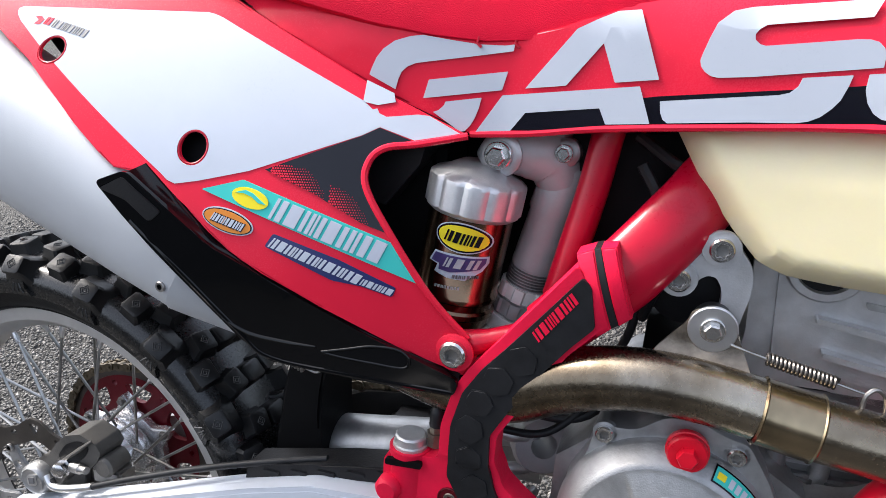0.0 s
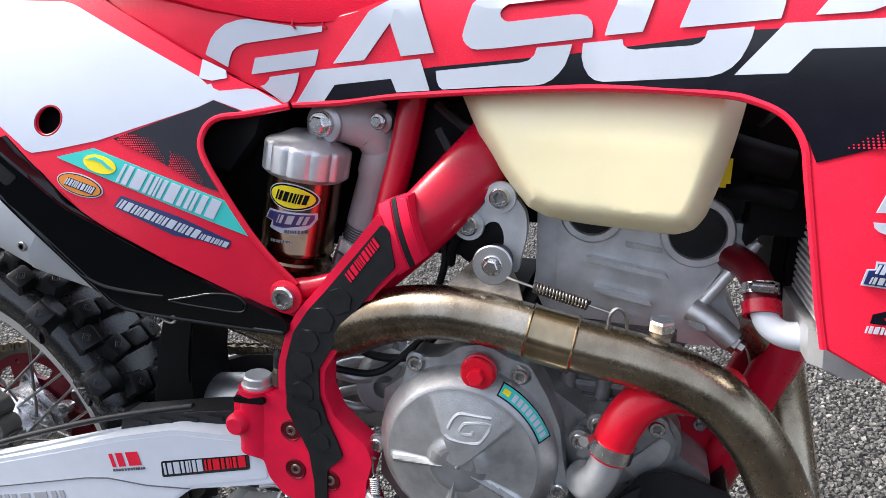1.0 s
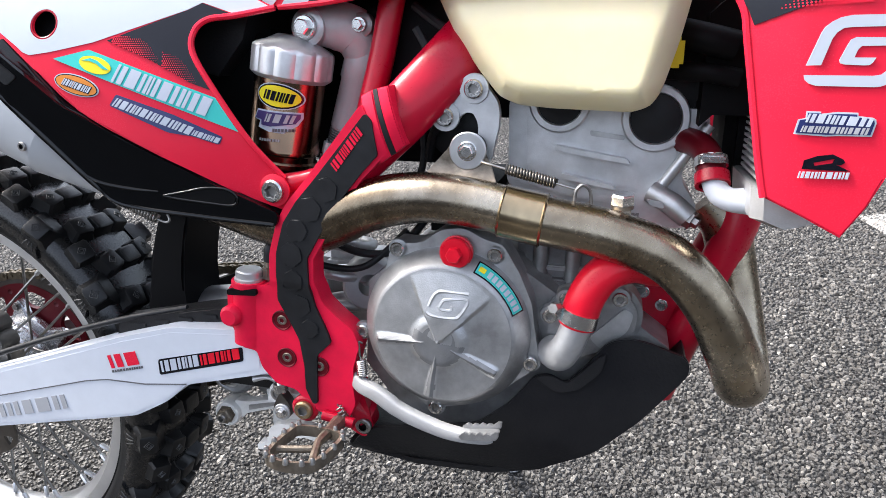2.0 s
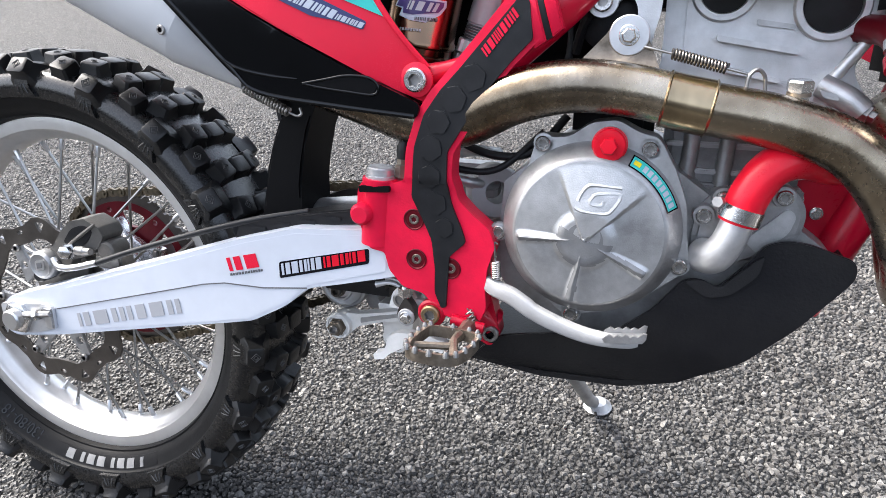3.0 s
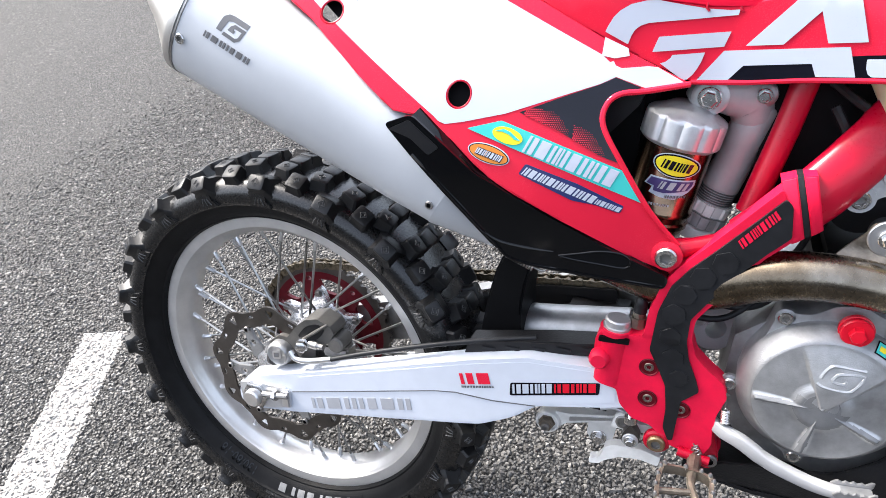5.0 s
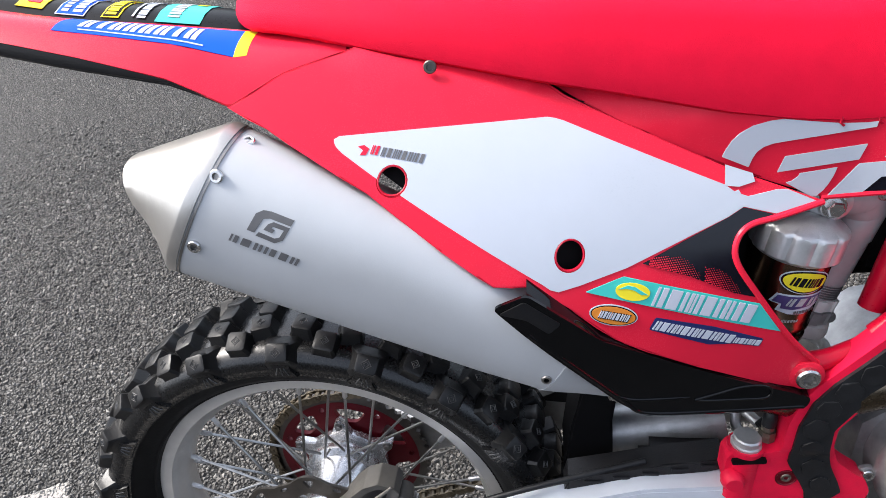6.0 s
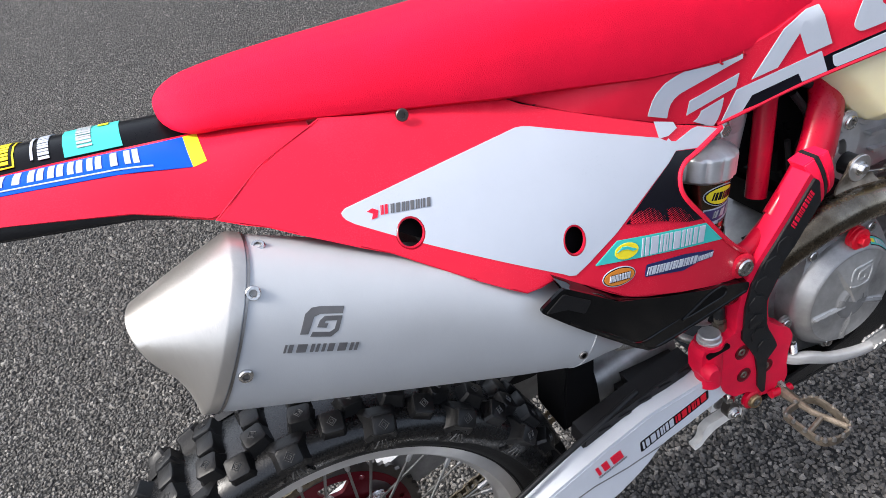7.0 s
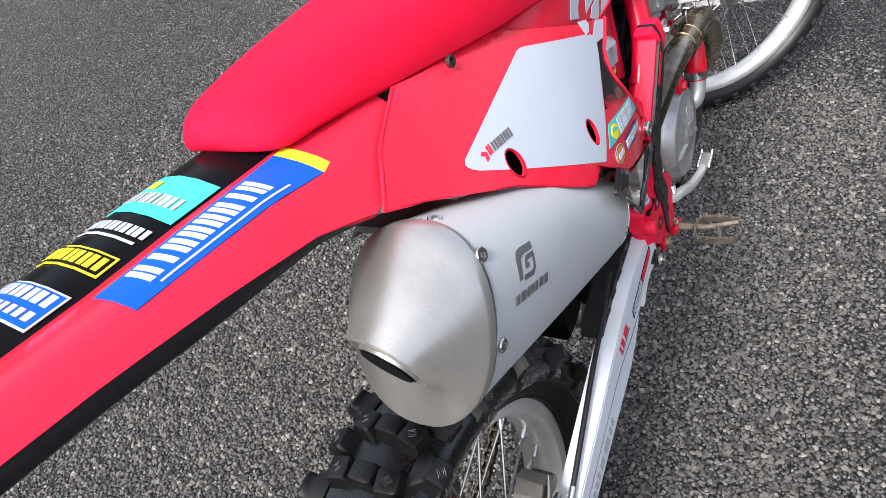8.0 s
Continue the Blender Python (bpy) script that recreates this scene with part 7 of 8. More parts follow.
def arc_sticker():
    rim_y = lambda r: C.y - float(np.interp(r, [0.069, 0.078], [0.017, 0.006])) - 0.0006

    def patch(a0, a1, r0, r1, lift, n):
        bm = bmesh.new()
        rows = [[bm.verts.new((C.x + r * math.cos(a), rim_y(r) - lift, C.z + r * math.sin(a))) for r in (r0, r1)] for a in (radians(a0 + (a1 - a0) * i / n) for i in range(n + 1))]
        for p, q in zip(rows, rows[1:]):
            bm.faces.new((p[0], p[1], q[1], q[0]))
        return bm
    ob = part("arc_sticker", patch(66, 21, 0.0692, 0.0782, 0, 14), BLACK_DECAL, cover, "teal curved sticker with a dark edge", smooth=False)
    part("sticker_face", patch(65, 22, 0.0702, 0.0774, 0.0003, 14), TEAL, ob, "teal face", smooth=False)
    for k in range(8):
        part("white_marking", patch(56 - 4.2 * k, 53 - 4.2 * k, 0.0715, 0.0760, 0.0006, 1), WHITE, ob, smooth=False)
    part("yellow_spot", patch(63.5, 58.5, 0.0722, 0.0755, 0.0006, 3), YELLOW, ob, smooth=False)


arc_sticker()
for x, z in ((0.649, 0.583), (0.741, 0.584), (0.777, 0.482), (0.686, 0.423), (0.612, 0.496)):
    lathe("bolt_lug", [(0, 0.0), (0, 0.0095), (0.004, 0.0090), (0.004, 0)], (x, -0.1055, z), (0, -1, 0), CAST, cover, steps=20)
    bolt((x, -0.1098, z), 0.0068, cover)
# water pump
pump = plate("water_pump", [(0.784, 0.497), (0.786, 0.530), (0.798, 0.548), (0.822, 0.548), (0.842, 0.560), (0.862, 0.556), (0.875, 0.538), (0.872, 0.512), (0.845, 0.492), (0.815, 0.478)], -0.095, 0.03, CAST_DARK, bike, "grey cast water pump housing", edge=0.005, corner=0.010)
plate("pump_ridge", [(0.828, 0.508), (0.858, 0.540), (0.866, 0.534), (0.862, 0.518), (0.840, 0.497)], -0.095, 0.004, CAST, pump, edge=0.0015, lift=0.003, corner=0.005)
elbow = tube("water_elbow", [(0.796, -0.100, 0.492), (0.804, -0.116, 0.497), (0.812, -0.122, 0.512), (0.818, -0.122, 0.532)], [0.0155, 0.0150, 0.0138, 0.0135], CASTLIGHT, bike, "cast aluminium water elbow", sides=20)
for x, z in ((0.792, 0.528), (0.853, 0.550), (0.806, 0.545)):
    lathe("bolt_lug", [(0, 0.0), (0, 0.010), (0.006, 0.009), (0.006, 0)], (x, -0.095, z), (0, -1, 0), CAST_DARK, pump, steps=18)
    bolt((x, -0.1015, z), 0.0068, pump)
water_hose = tube("water_hose", [(0.8175, -0.122, 0.530), (0.824, -0.121, 0.556), (0.838, -0.116, 0.577), (0.860, -0.105, 0.584), (0.885, -0.090, 0.578), (0.91, -0.06, 0.575)], 0.0165, RED_RUBBER, bike, "red silicone coolant hose", sides=22)
dc = (Vector((0.824, -0.121, 0.556)) - Vector((0.8175, -0.122, 0.530))).normalized()
lathe("hose_clamp", [(-0.006, 0.0165), (-0.006, 0.0180), (0.006, 0.0180), (0.006, 0.0165)], Vector((0.8190, -0.1218, 0.538)), dc, STEEL, water_hose, "bright hose clamp", 32)
lathe("clamp_screw", [(0, 0), (0, 0.0046), (0.011, 0.0046), (0.011, 0)], (0.801, -0.131, 0.548), (-0.3, -0.9, 0.2), STEEL_DARK, water_hose, steps=6)

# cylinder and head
cyl = box("cylinder", (0.752, -0.050, 0.50), (0.872, 0.055, 0.625), CAST_DEEP, bike, "dark grey cast cylinder", edge=0.008)
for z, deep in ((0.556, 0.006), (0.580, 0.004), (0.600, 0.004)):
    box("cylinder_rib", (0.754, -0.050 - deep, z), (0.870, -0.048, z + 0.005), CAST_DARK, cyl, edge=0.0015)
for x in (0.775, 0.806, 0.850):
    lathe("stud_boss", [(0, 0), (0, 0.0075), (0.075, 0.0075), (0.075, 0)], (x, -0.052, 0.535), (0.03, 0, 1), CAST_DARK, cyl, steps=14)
box("cylinder_flange", (0.748, -0.058, 0.540), (0.876, 0.058, 0.548), CAST_DEEP, cyl, edge=0.002)
HEAD = [(0.740, 0.718), (0.741, 0.655), (0.739, 0.645), (0.752, 0.618), (0.80, 0.618), (0.87, 0.605), (0.905, 0.605), (0.914, 0.626), (0.900, 0.645), (0.897, 0.655), (0.918, 0.700), (0.914, 0.712)]
head = plate("cylinder_head", HEAD, -0.050, 0.11, CASTLIGHT, bike, "light grey cast cylinder head", edge=0.005, corner=0.006)
plate("head_face", [(0.757, 0.714), (0.760, 0.640), (0.80, 0.630), (0.868, 0.622), (0.874, 0.640), (0.892, 0.672), (0.880, 0.712)], -0.050, 0.004, CASTLIGHT, head, "raised face of the head", edge=0.0015, lift=0.0035, corner=0.004)
for cx, cz, r in ((0.787, 0.7165, 0.0212), (0.871, 0.7040, 0.0228)):
    lathe("cam_boss", [(0, r + 0.0068), (0.0075, r + 0.0064), (0.0090, r + 0.005), (0.0090, r), (0.005, r - 0.001), (0.005, r - 0.002)], (cx, -0.050, cz), (0, -1, 0), CASTLIGHT, head, "raised cam bearing boss", 44)
    lathe("cam_plug", [(0, r - 0.001), (0.0052, r - 0.001), (0.006, r - 0.003), (0.006, 0)], (cx, -0.050, cz), (0, -1, 0), BLACK_RUBBER, head, "black rubber cam plug", 40)
for pts in ([(0.785, 0.6785), (0.849, 0.6685), (0.853, 0.6635), (0.785, 0.6735)], [(0.792, 0.6530), (0.838, 0.6445), (0.842, 0.6395), (0.793, 0.6480)]):
    plate("head_ridge", pts, -0.0535, 0.010, CASTLIGHT, head, edge=0.0018, lift=0.0105, corner=0.002)
plate("head_ridge", [(0.815, 0.692), (0.846, 0.688), (0.846, 0.684), (0.816, 0.687)], -0.0535, 0.003, CAST, head, edge=0.0012, lift=0.003, corner=0.002)
tube("oil_gallery", [(0.874, -0.056, 0.634), (0.895, -0.057, 0.667), (0.9165, -0.057, 0.700)], 0.0048, CASTLIGHT, head, per=3, sides=12)
tube("exhaust_spigot", [(0.872, -0.060, 0.640), (0.892, -0.068, 0.630), (0.905, -0.072, 0.620)], [0.010, 0.0105, 0.0100], CAST, head, "cast spigot beside the exhaust port", per=4, sides=20)
plate("flange_recess", [(0.868, 0.637), (0.882, 0.634), (0.884, 0.629), (0.872, 0.631)], -0.079, 0.002, CAST, head, edge=0.0006, lift=0.0012, corner=0.002)
lathe("exhaust_stud", [(0, 0), (0, 0.0085), (0.006, 0.0085), (0.006, 0.0050), (0.011, 0.0050), (0.011, 0)], (0.904, -0.0720, 0.6205), (0.85, -0.38, -0.40), STEEL_DARK, head, "bright exhaust stud nut", 6)
box("cam_cover", (0.742, -0.045, 0.712), (0.918, 0.055, 0.745), BLACK_MATT, head, "black cam cover", edge=0.008)
sensor = lathe("hex_plug", [(0, 0.0), (0, 0.0085), (0.008, 0.0085), (0.008, 0.0105), (0.015, 0.0105), (0.0165, 0.0090), (0.0165, 0)], (0.8485, -0.108, 0.630), (-0.02, -0.1, 1), STEEL, bike, "bright hex plug on the pipe", 6)
lathe("plug_ring", [(0, 0.0092), (0.003, 0.0092), (0.003, 0.007)], (0.8484, -0.1082, 0.634), (-0.02, -0.1, 1), STEEL_RUSTY, sensor, steps=24)

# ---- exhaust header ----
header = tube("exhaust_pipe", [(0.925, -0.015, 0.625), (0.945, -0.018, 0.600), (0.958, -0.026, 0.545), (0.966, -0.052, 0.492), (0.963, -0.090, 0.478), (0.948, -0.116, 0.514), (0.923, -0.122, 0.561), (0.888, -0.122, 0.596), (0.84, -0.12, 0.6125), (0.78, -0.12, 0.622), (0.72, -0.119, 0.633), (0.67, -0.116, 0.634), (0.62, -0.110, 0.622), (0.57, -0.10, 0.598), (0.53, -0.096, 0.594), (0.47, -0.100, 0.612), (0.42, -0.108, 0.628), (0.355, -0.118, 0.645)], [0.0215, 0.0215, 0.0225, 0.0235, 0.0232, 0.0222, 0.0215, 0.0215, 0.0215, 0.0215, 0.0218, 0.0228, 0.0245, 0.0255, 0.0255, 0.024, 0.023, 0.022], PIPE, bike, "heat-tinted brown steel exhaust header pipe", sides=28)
sleeve = tube("pipe_sleeve", [(0.7835, -0.1201, 0.6214), (0.766, -0.1198, 0.6243), (0.7485, -0.1195, 0.6276)], 0.0230, PIPE_GOLD, header, "straw-coloured slip joint sleeve", per=2, sides=28)
for p in ((0.7835, -0.1201, 0.6214), (0.7485, -0.1195, 0.6276)):
    lathe("weld_bead", [(-0.0014, 0.0225), (0, 0.0240), (0.0014, 0.0225)], p, (0.97, 0, -0.16), PIPE_GOLD, header, steps=28)
plate("pipe_bracket", [(0.6652, 0.641), (0.6788, 0.6586), (0.6973, 0.6795), (0.7001, 0.6883), (0.7155, 0.6929), (0.7239, 0.685), (0.7331, 0.6681), (0.7434, 0.645), (0.7186, 0.6480), (0.6932, 0.6480)], lambda x, z: -0.1075 - 0.010 * max(0.0, min(1.0, (0.668 - z) / 0.02)) ** 2, 0.0025, STEEL_RUSTY, bike, "welded steel pipe hanger", edge=0.0008, corner=0.004, fine=0.008)
tube("hanger_weld", [(0.664, -0.121, 0.6445), (0.680, -0.1205, 0.6500), (0.700, -0.1200, 0.6525), (0.722, -0.1195, 0.6515), (0.744, -0.1195, 0.6475)], 0.0022, STEEL_RUSTY, bike, "rough weld along the hanger", per=5, sides=8)
washer = lathe("pipe_washer", [(0, 0.0), (0, 0.0165), (0.0028, 0.0165), (0.0034, 0.0158), (0.0034, 0)], (0.714, -0.1065, 0.6765), (0, -1, 0), ALLOY, bike, "large bright washer and hex screw", 40)
bolt((0.714, -0.1098, 0.6765), 0.0085, washer, kind="hex")
lathe("rubber_damper", [(0, 0.0), (0, 0.0135), (0.018, 0.0135), (0.018, 0)], (0.714, -0.1065, 0.6765), (0, 1, 0), BLACK_RUBBER, washer, steps=24)
spring("header_spring", (0.7494, -0.114, 0.6632), (0.7925, -0.114, 0.6529), 0.0039, 0.0011, 17, DISC, bike, "dull coil spring on the header", (0, 1))
tube("spring_wire", [(0.7266, -0.110, 0.6679), (0.735, -0.112, 0.6662), (0.7494, -0.114, 0.6632)], 0.0011, SPOKE, bike, per=3, sides=8)
tube("spring_wire", [(0.7925, -0.114, 0.6529), (0.803, -0.115, 0.6505), (0.8104, -0.115, 0.6488)], 0.0011, SPOKE, bike, per=3, sides=8)
tube("spring_hook", [(0.8085, -0.116, 0.638), (0.8095, -0.116, 0.648), (0.8150, -0.115, 0.6530), (0.8210, -0.114, 0.648), (0.8227, -0.114, 0.636)], 0.0016, STEEL_DARK, bike, "bent steel spring hook", per=5, sides=8)

# ---- engine mount plate ----
MOUNT = [(0.6796, 0.7026), (0.6822, 0.7088), (0.6897, 0.7119), (0.6953, 0.7162), (0.7037, 0.7285), (0.7078, 0.7355), (0.7145, 0.7382), (0.7222, 0.7342), (0.729, 0.7267), (0.7354, 0.7176), (0.7374, 0.7082), (0.7368, 0.6947), (0.734, 0.682), (0.7308, 0.6652), (0.7261, 0.6659), (0.7239, 0.6783), (0.7177, 0.6826), (0.7185, 0.6927), (0.7175, 0.700), (0.7134, 0.707), (0.7076, 0.7077), (0.7031, 0.7048), (0.697, 0.698), (0.6909, 0.6918), (0.6832, 0.6940)]
mount = plate("engine_mount", MOUNT, -0.086, 0.010, CASTLIGHT, bike, "grey forged engine mount plate", edge=0.003, corner=0.003)
for x, z in ((0.7145, 0.7285), (0.6885, 0.7035)):
    lathe("mount_eye", [(0, 0), (0, 0.0135), (0.003, 0.0130), (0.003, 0)], (x, -0.086, z), (0, -1, 0), CASTLIGHT, mount, steps=24)
    bolt((x, -0.0888, z), 0.0085, mount)

# ---- skid plate ----
def skid_skin(x, z):
    return float(np.interp(z, [0.33, 0.36, 0.40, 0.44, 0.52], [-0.075, -0.100, -0.112, -0.113, -0.106]))


skid = plate("skid_plate", [(0.585, 0.349), (0.600, 0.372), (0.618, 0.388), (0.650, 0.396), (0.728, 0.412), (0.760, 0.440), (0.782, 0.470), (0.796, 0.4725), (0.810, 0.465), (0.832, 0.490), (0.845, 0.509), (0.860, 0.514), (0.877, 0.513), (0.915, 0.502), (0.917, 0.487), (0.878, 0.437), (0.838, 0.395), (0.785, 0.362), (0.740, 0.351), (0.66, 0.345)], skid_skin, 0.004, SKID, bike, "matt black plastic skid plate", edge=0.0015, corner=0.008, fine=0.02)
bottom = []
for x, z, w in [(0.585, 0.346, 0.085), (0.66, 0.342, 0.092), (0.74, 0.347, 0.095), (0.79, 0.362, 0.098), (0.84, 0.396, 0.105), (0.88, 0.440, 0.108), (0.916, 0.490, 0.106)]:
    bottom.append([(x, -w, z), (x, w, z), (x - 0.003, w, z + 0.006), (x - 0.003, -w, z + 0.006)])
loft("skid_floor", bottom, SKID, skid, "black skid plate floor")
plate("skid_pocket", [(0.782, 0.470), (0.796, 0.474), (0.812, 0.467), (0.838, 0.495), (0.845, 0.500), (0.842, 0.482), (0.822, 0.462), (0.803, 0.457)], skid_skin, 0.003, BLACK_MATT, skid, edge=0.0012, lift=0.004, corner=0.006)

# ---- fuel tank ----
TANK_EDGE = [(0.663, 0.83), (0.6756, 0.8080), (0.6952, 0.7752), (0.7168, 0.7460), (0.7375, 0.7226), (0.755, 0.7158), (0.7865, 0.7140), (0.8503, 0.7138), (0.8634, 0.7191), (0.8704, 0.7303), (0.8799, 0.7659), (0.890, 0.815), (0.892, 0.83)]


def tank_skin(x, z):
    """A flat-faced flank with a broad chamfer round its lower edges."""
    p, inset = Vector((x, z)), 1.0
    for a, b in zip(TANK_EDGE, TANK_EDGE[1:]):
        a, b = Vector(a), Vector(b)
        t = max(0.0, min(1.0, (p - a).dot(b - a) / (b - a).length_squared))
        inset = min(inset, (p - a - (b - a) * t).length)
    full = float(np.interp(x, [0.68, 0.72, 0.80, 0.86, 0.90], [-0.098, -0.108, -0.124, -0.138, -0.142]))
    tuck = 0.022 * max(0.0, min(1.0, (z - 0.775) / 0.05)) ** 2 + 0.002
    k = max(0.0, 1 - inset / 0.017)
    return full + tuck + 0.020 * k ** 1.4


tank = plate("fuel_tank", TANK_EDGE, tank_skin, 0.2, TANK, bike, "cream translucent plastic fuel tank", edge=0.004, corner=0.006, fine=0.006)
box("wiring", (0.874, -0.10, 0.748), (0.886, -0.088, 0.772), YELLOW, bike, "yellow connector tab", edge=0.003)
loft("air_boot", [[(x, -0.075, z), (x, 0.07, z), (x, 0.07, z + 0.09), (x, -0.075, z + 0.09)] for x, z in ((0.905, 0.70), (0.915, 0.71), (0.955, 0.71))], DARK, bike, "black rubber parts behind the tank")
tube("black_pipe", [(0.885, -0.08, 0.775), (0.905, -0.09, 0.77), (0.925, -0.09, 0.765)], 0.012, DARK, bike, "black hose behind the shroud", per=4)
tube("black_pipe", [(0.885, -0.08, 0.745), (0.905, -0.09, 0.745), (0.93, -0.09, 0.74)], 0.008, DARK, bike, per=4)

# ---- radiator ----
radiator = box("radiator", (0.948, -0.158, 0.66), (0.985, -0.055, 0.82), DARK, bike, "aluminium radiator behind the shroud", edge=0.003)
loft("radiator_tank", [[(0.938 + dx, y, 0.666), (0.985 - dx, y, 0.656), (0.985 - dx, y, 0.640), (0.955 + dx, y, 0.636), (0.940 + dx, y, 0.642)] for y, dx in ((-0.160, 0.008), (-0.152, 0), (-0.06, 0), (-0.055, 0.006))], CASTLIGHT, radiator, "white-grey cast radiator end tank")
for k in range(28):
    z = 0.668 + 0.0050 * k
    box("fin", (0.944, -0.156, z), (0.9475, -0.06, z + 0.0022), SHOCK_GREY, radiator, edge=0.0)
rad_pipe = tube("radiator_spigot", [(0.944, -0.120, 0.648), (0.930, -0.118, 0.648), (0.921, -0.112, 0.653), (0.917, -0.104, 0.664), (0.916, -0.098, 0.676)], [0.0110, 0.0095, 0.0095, 0.0095, 0.0095], WHITE_ARM, bike, "white-grey radiator spigot", sides=18)
tube("coolant_hose", [(0.9165, -0.103, 0.664), (0.914, -0.093, 0.676), (0.908, -0.074, 0.684), (0.895, -0.045, 0.686)], 0.0115, RED_DEEP, bike, "dark red coolant hose", sides=18)
lathe("hose_end", [(-0.005, 0.0105), (-0.005, 0.0138), (0.005, 0.0138), (0.005, 0.0105)], (0.9168, -0.106, 0.661), (-0.08, 0.55, 0.78), RED_PAINT, rad_pipe, "dark red hose end", 28)
lathe("hose_clamp", [(-0.004, 0.0112), (-0.004, 0.0130), (0.004, 0.0130), (0.004, 0.0112)], (0.9155, -0.098, 0.674), (-0.08, 0.45, 0.85), STEEL, rad_pipe, "bright worm-drive hose clamp", 30)
box("clamp_housing", (0.905, -0.115, 0.676), (0.924, -0.106, 0.683), STEEL, rad_pipe, edge=0.002)

# ---- shock ----
ax = Vector((-0.115, 0.0, -0.62)).normalized()
can_at = (0.5455, -0.085, 0.779)
shock = lathe("shock_reservoir", [(0.030, 0.0), (0.030, 0.0330), (0.098, 0.0325), (0.100, 0.0340), (0.104, 0.0340), (0.106, 0.0315), (0.111, 0.0315), (0.113, 0.0335), (0.117, 0.0335), (0.119, 0.0310), (0.126, 0.0300), (0.127, 0.0)], can_at, ax, BRONZE, bike, "bronze anodised shock reservoir", 56)
ribs = lambda a, along, r: 1 - (0.055 * max(0.0, math.cos(a * 12)) ** 3 if 0.010 < along < 0.038 else 0)
lathe("reservoir_cap", [(0.000, 0.0), (0.000, 0.016), (0.006, 0.026), (0.0095, 0.0345), (0.0115, 0.0370), (0.014, 0.0375), (0.034, 0.0375), (0.036, 0.0355), (0.038, 0.033)], can_at, ax, CASTLIGHT, shock, "scalloped silver-grey reservoir cap", 96, False, 0, ribs)


def can_skin(x, z):
    """Front of the reservoir can."""
    t = (0.779 - z) / 0.62 * 0.115
    off = max(-0.0322, min(0.0322, x - (0.5455 - t)))
    return -0.085 - math.sqrt(max(1e-6, 0.0332 ** 2 - off * off))


yl = decal("can_label", ellipse(0.5413, 0.7276, 0.0212, 0.0115, -11), can_skin, WHITE, shock, "yellow oval label with a pale edge", lift=0.0004, fine=0.005)
decal("label_edge", ellipse(0.5413, 0.7276, 0.0203, 0.0106, -11), can_skin, BLACK_DECAL, yl, lift=0.0007, fine=0.005)
decal("label_face", ellipse(0.5413, 0.7276, 0.0188, 0.0092, -11), can_skin, YELLOW, yl, lift=0.0010, fine=0.005)
bars("label_marking", 5, (0.5270, 0.7262), (0.5540, 0.7205), 0.0085, can_skin, BLACK_DECAL, yl, "dark block shapes", 0.2, 0.15, 0.0016)
wl = decal("can_sticker", [(0.5148, 0.7085), (0.520, 0.7167), (0.5595, 0.7125), (0.5590, 0.7071), (0.5547, 0.7009), (0.5436, 0.6945), (0.5300, 0.6965), (0.5197, 0.7005), (0.5224, 0.7063)], can_skin, WHITE, shock, "white-edged dark purple label", lift=0.0004, fine=0.005)
decal("sticker_core", [(0.5168, 0.7088), (0.5207, 0.7153), (0.5580, 0.7112), (0.5572, 0.7072), (0.5535, 0.7028), (0.533, 0.7010), (0.5235, 0.7025), (0.5240, 0.7072)], can_skin, PURPLE, wl, lift=0.0009, fine=0.005)
bars("sticker_marking", 3, (0.526, 0.7055), (0.553, 0.7030), 0.0075, can_skin, GREY_INK, wl, "pale block shapes", 0.4, 0.3, 0.0016)
bars("fine_marking", 7, (0.534, 0.6965), (0.553, 0.6955), 0.0028, can_skin, DARK_INK, wl, "fine dark print", 0.1, 0.3, 0.0012)
bars("fine_marking", 8, (0.520, 0.6885), (0.540, 0.6870), 0.0022, can_skin, GREY_INK, shock, "fine pale print", 0.1, 0.3, 0.0008)
shock.matrix_basis = Matrix.Translation((-0.013, 0.023, -0.006)) @ Matrix.Translation(can_at) @ Matrix.Scale(1.06, 4) @ Matrix.Translation([-c for c in can_at])
shead = tube("shock_head", [(0.536, -0.050, 0.770), (0.548, -0.050, 0.781), (0.566, -0.044, 0.783), (0.584, -0.035, 0.776), (0.592, -0.030, 0.758)], [0.015, 0.019, 0.023, 0.024, 0.0215], SHOCK_GREY, bike, "grey cast shock head", sides=24)
for p, r, m in (((0.549, -0.062, 0.781), 0.0175, CASTLIGHT), ((0.597, -0.046, 0.7835), 0.0115, CAST_DARK)):
    lathe("adjuster_ring", [(-0.02, r), (0, r), (0.006, r), (0.008, r - 0.003), (0.008, r - 0.006), (0.011, r - 0.006), (0.011, 0)], p, (-0.1, -1, 0), m, shead, "round adjuster", 28)
    bolt((p[0] - 0.001, p[1] - 0.011, p[2]), r * 0.62, shead, kind="hex")
bx = Vector((-0.28, 0.0, -0.96)).normalized()
body_at = Vector((0.5975, -0.030, 0.772))
sbody = lathe("shock_body", [(0, 0.0), (0, 0.0190), (0.003, 0.0208), (0.042, 0.0208), (0.045, 0.0192), (0.093, 0.0192), (0.094, 0.0180), (0.15, 0.0180), (0.15, 0)], body_at, bx, SHOCK_GREY, bike, "grey shock body with fine threads", 44)
for k in range(6):
    lathe("thread", [(-0.0011, 0.0178), (0, 0.0194), (0.0011, 0.0178)], body_at + bx * (0.096 + 0.0026 * k), bx, CAST_DEEP, sbody, steps=32)
notch = lambda a, along, r: 1 + 0.05 * (1 if math.cos(a * 7) > 0 else -1)
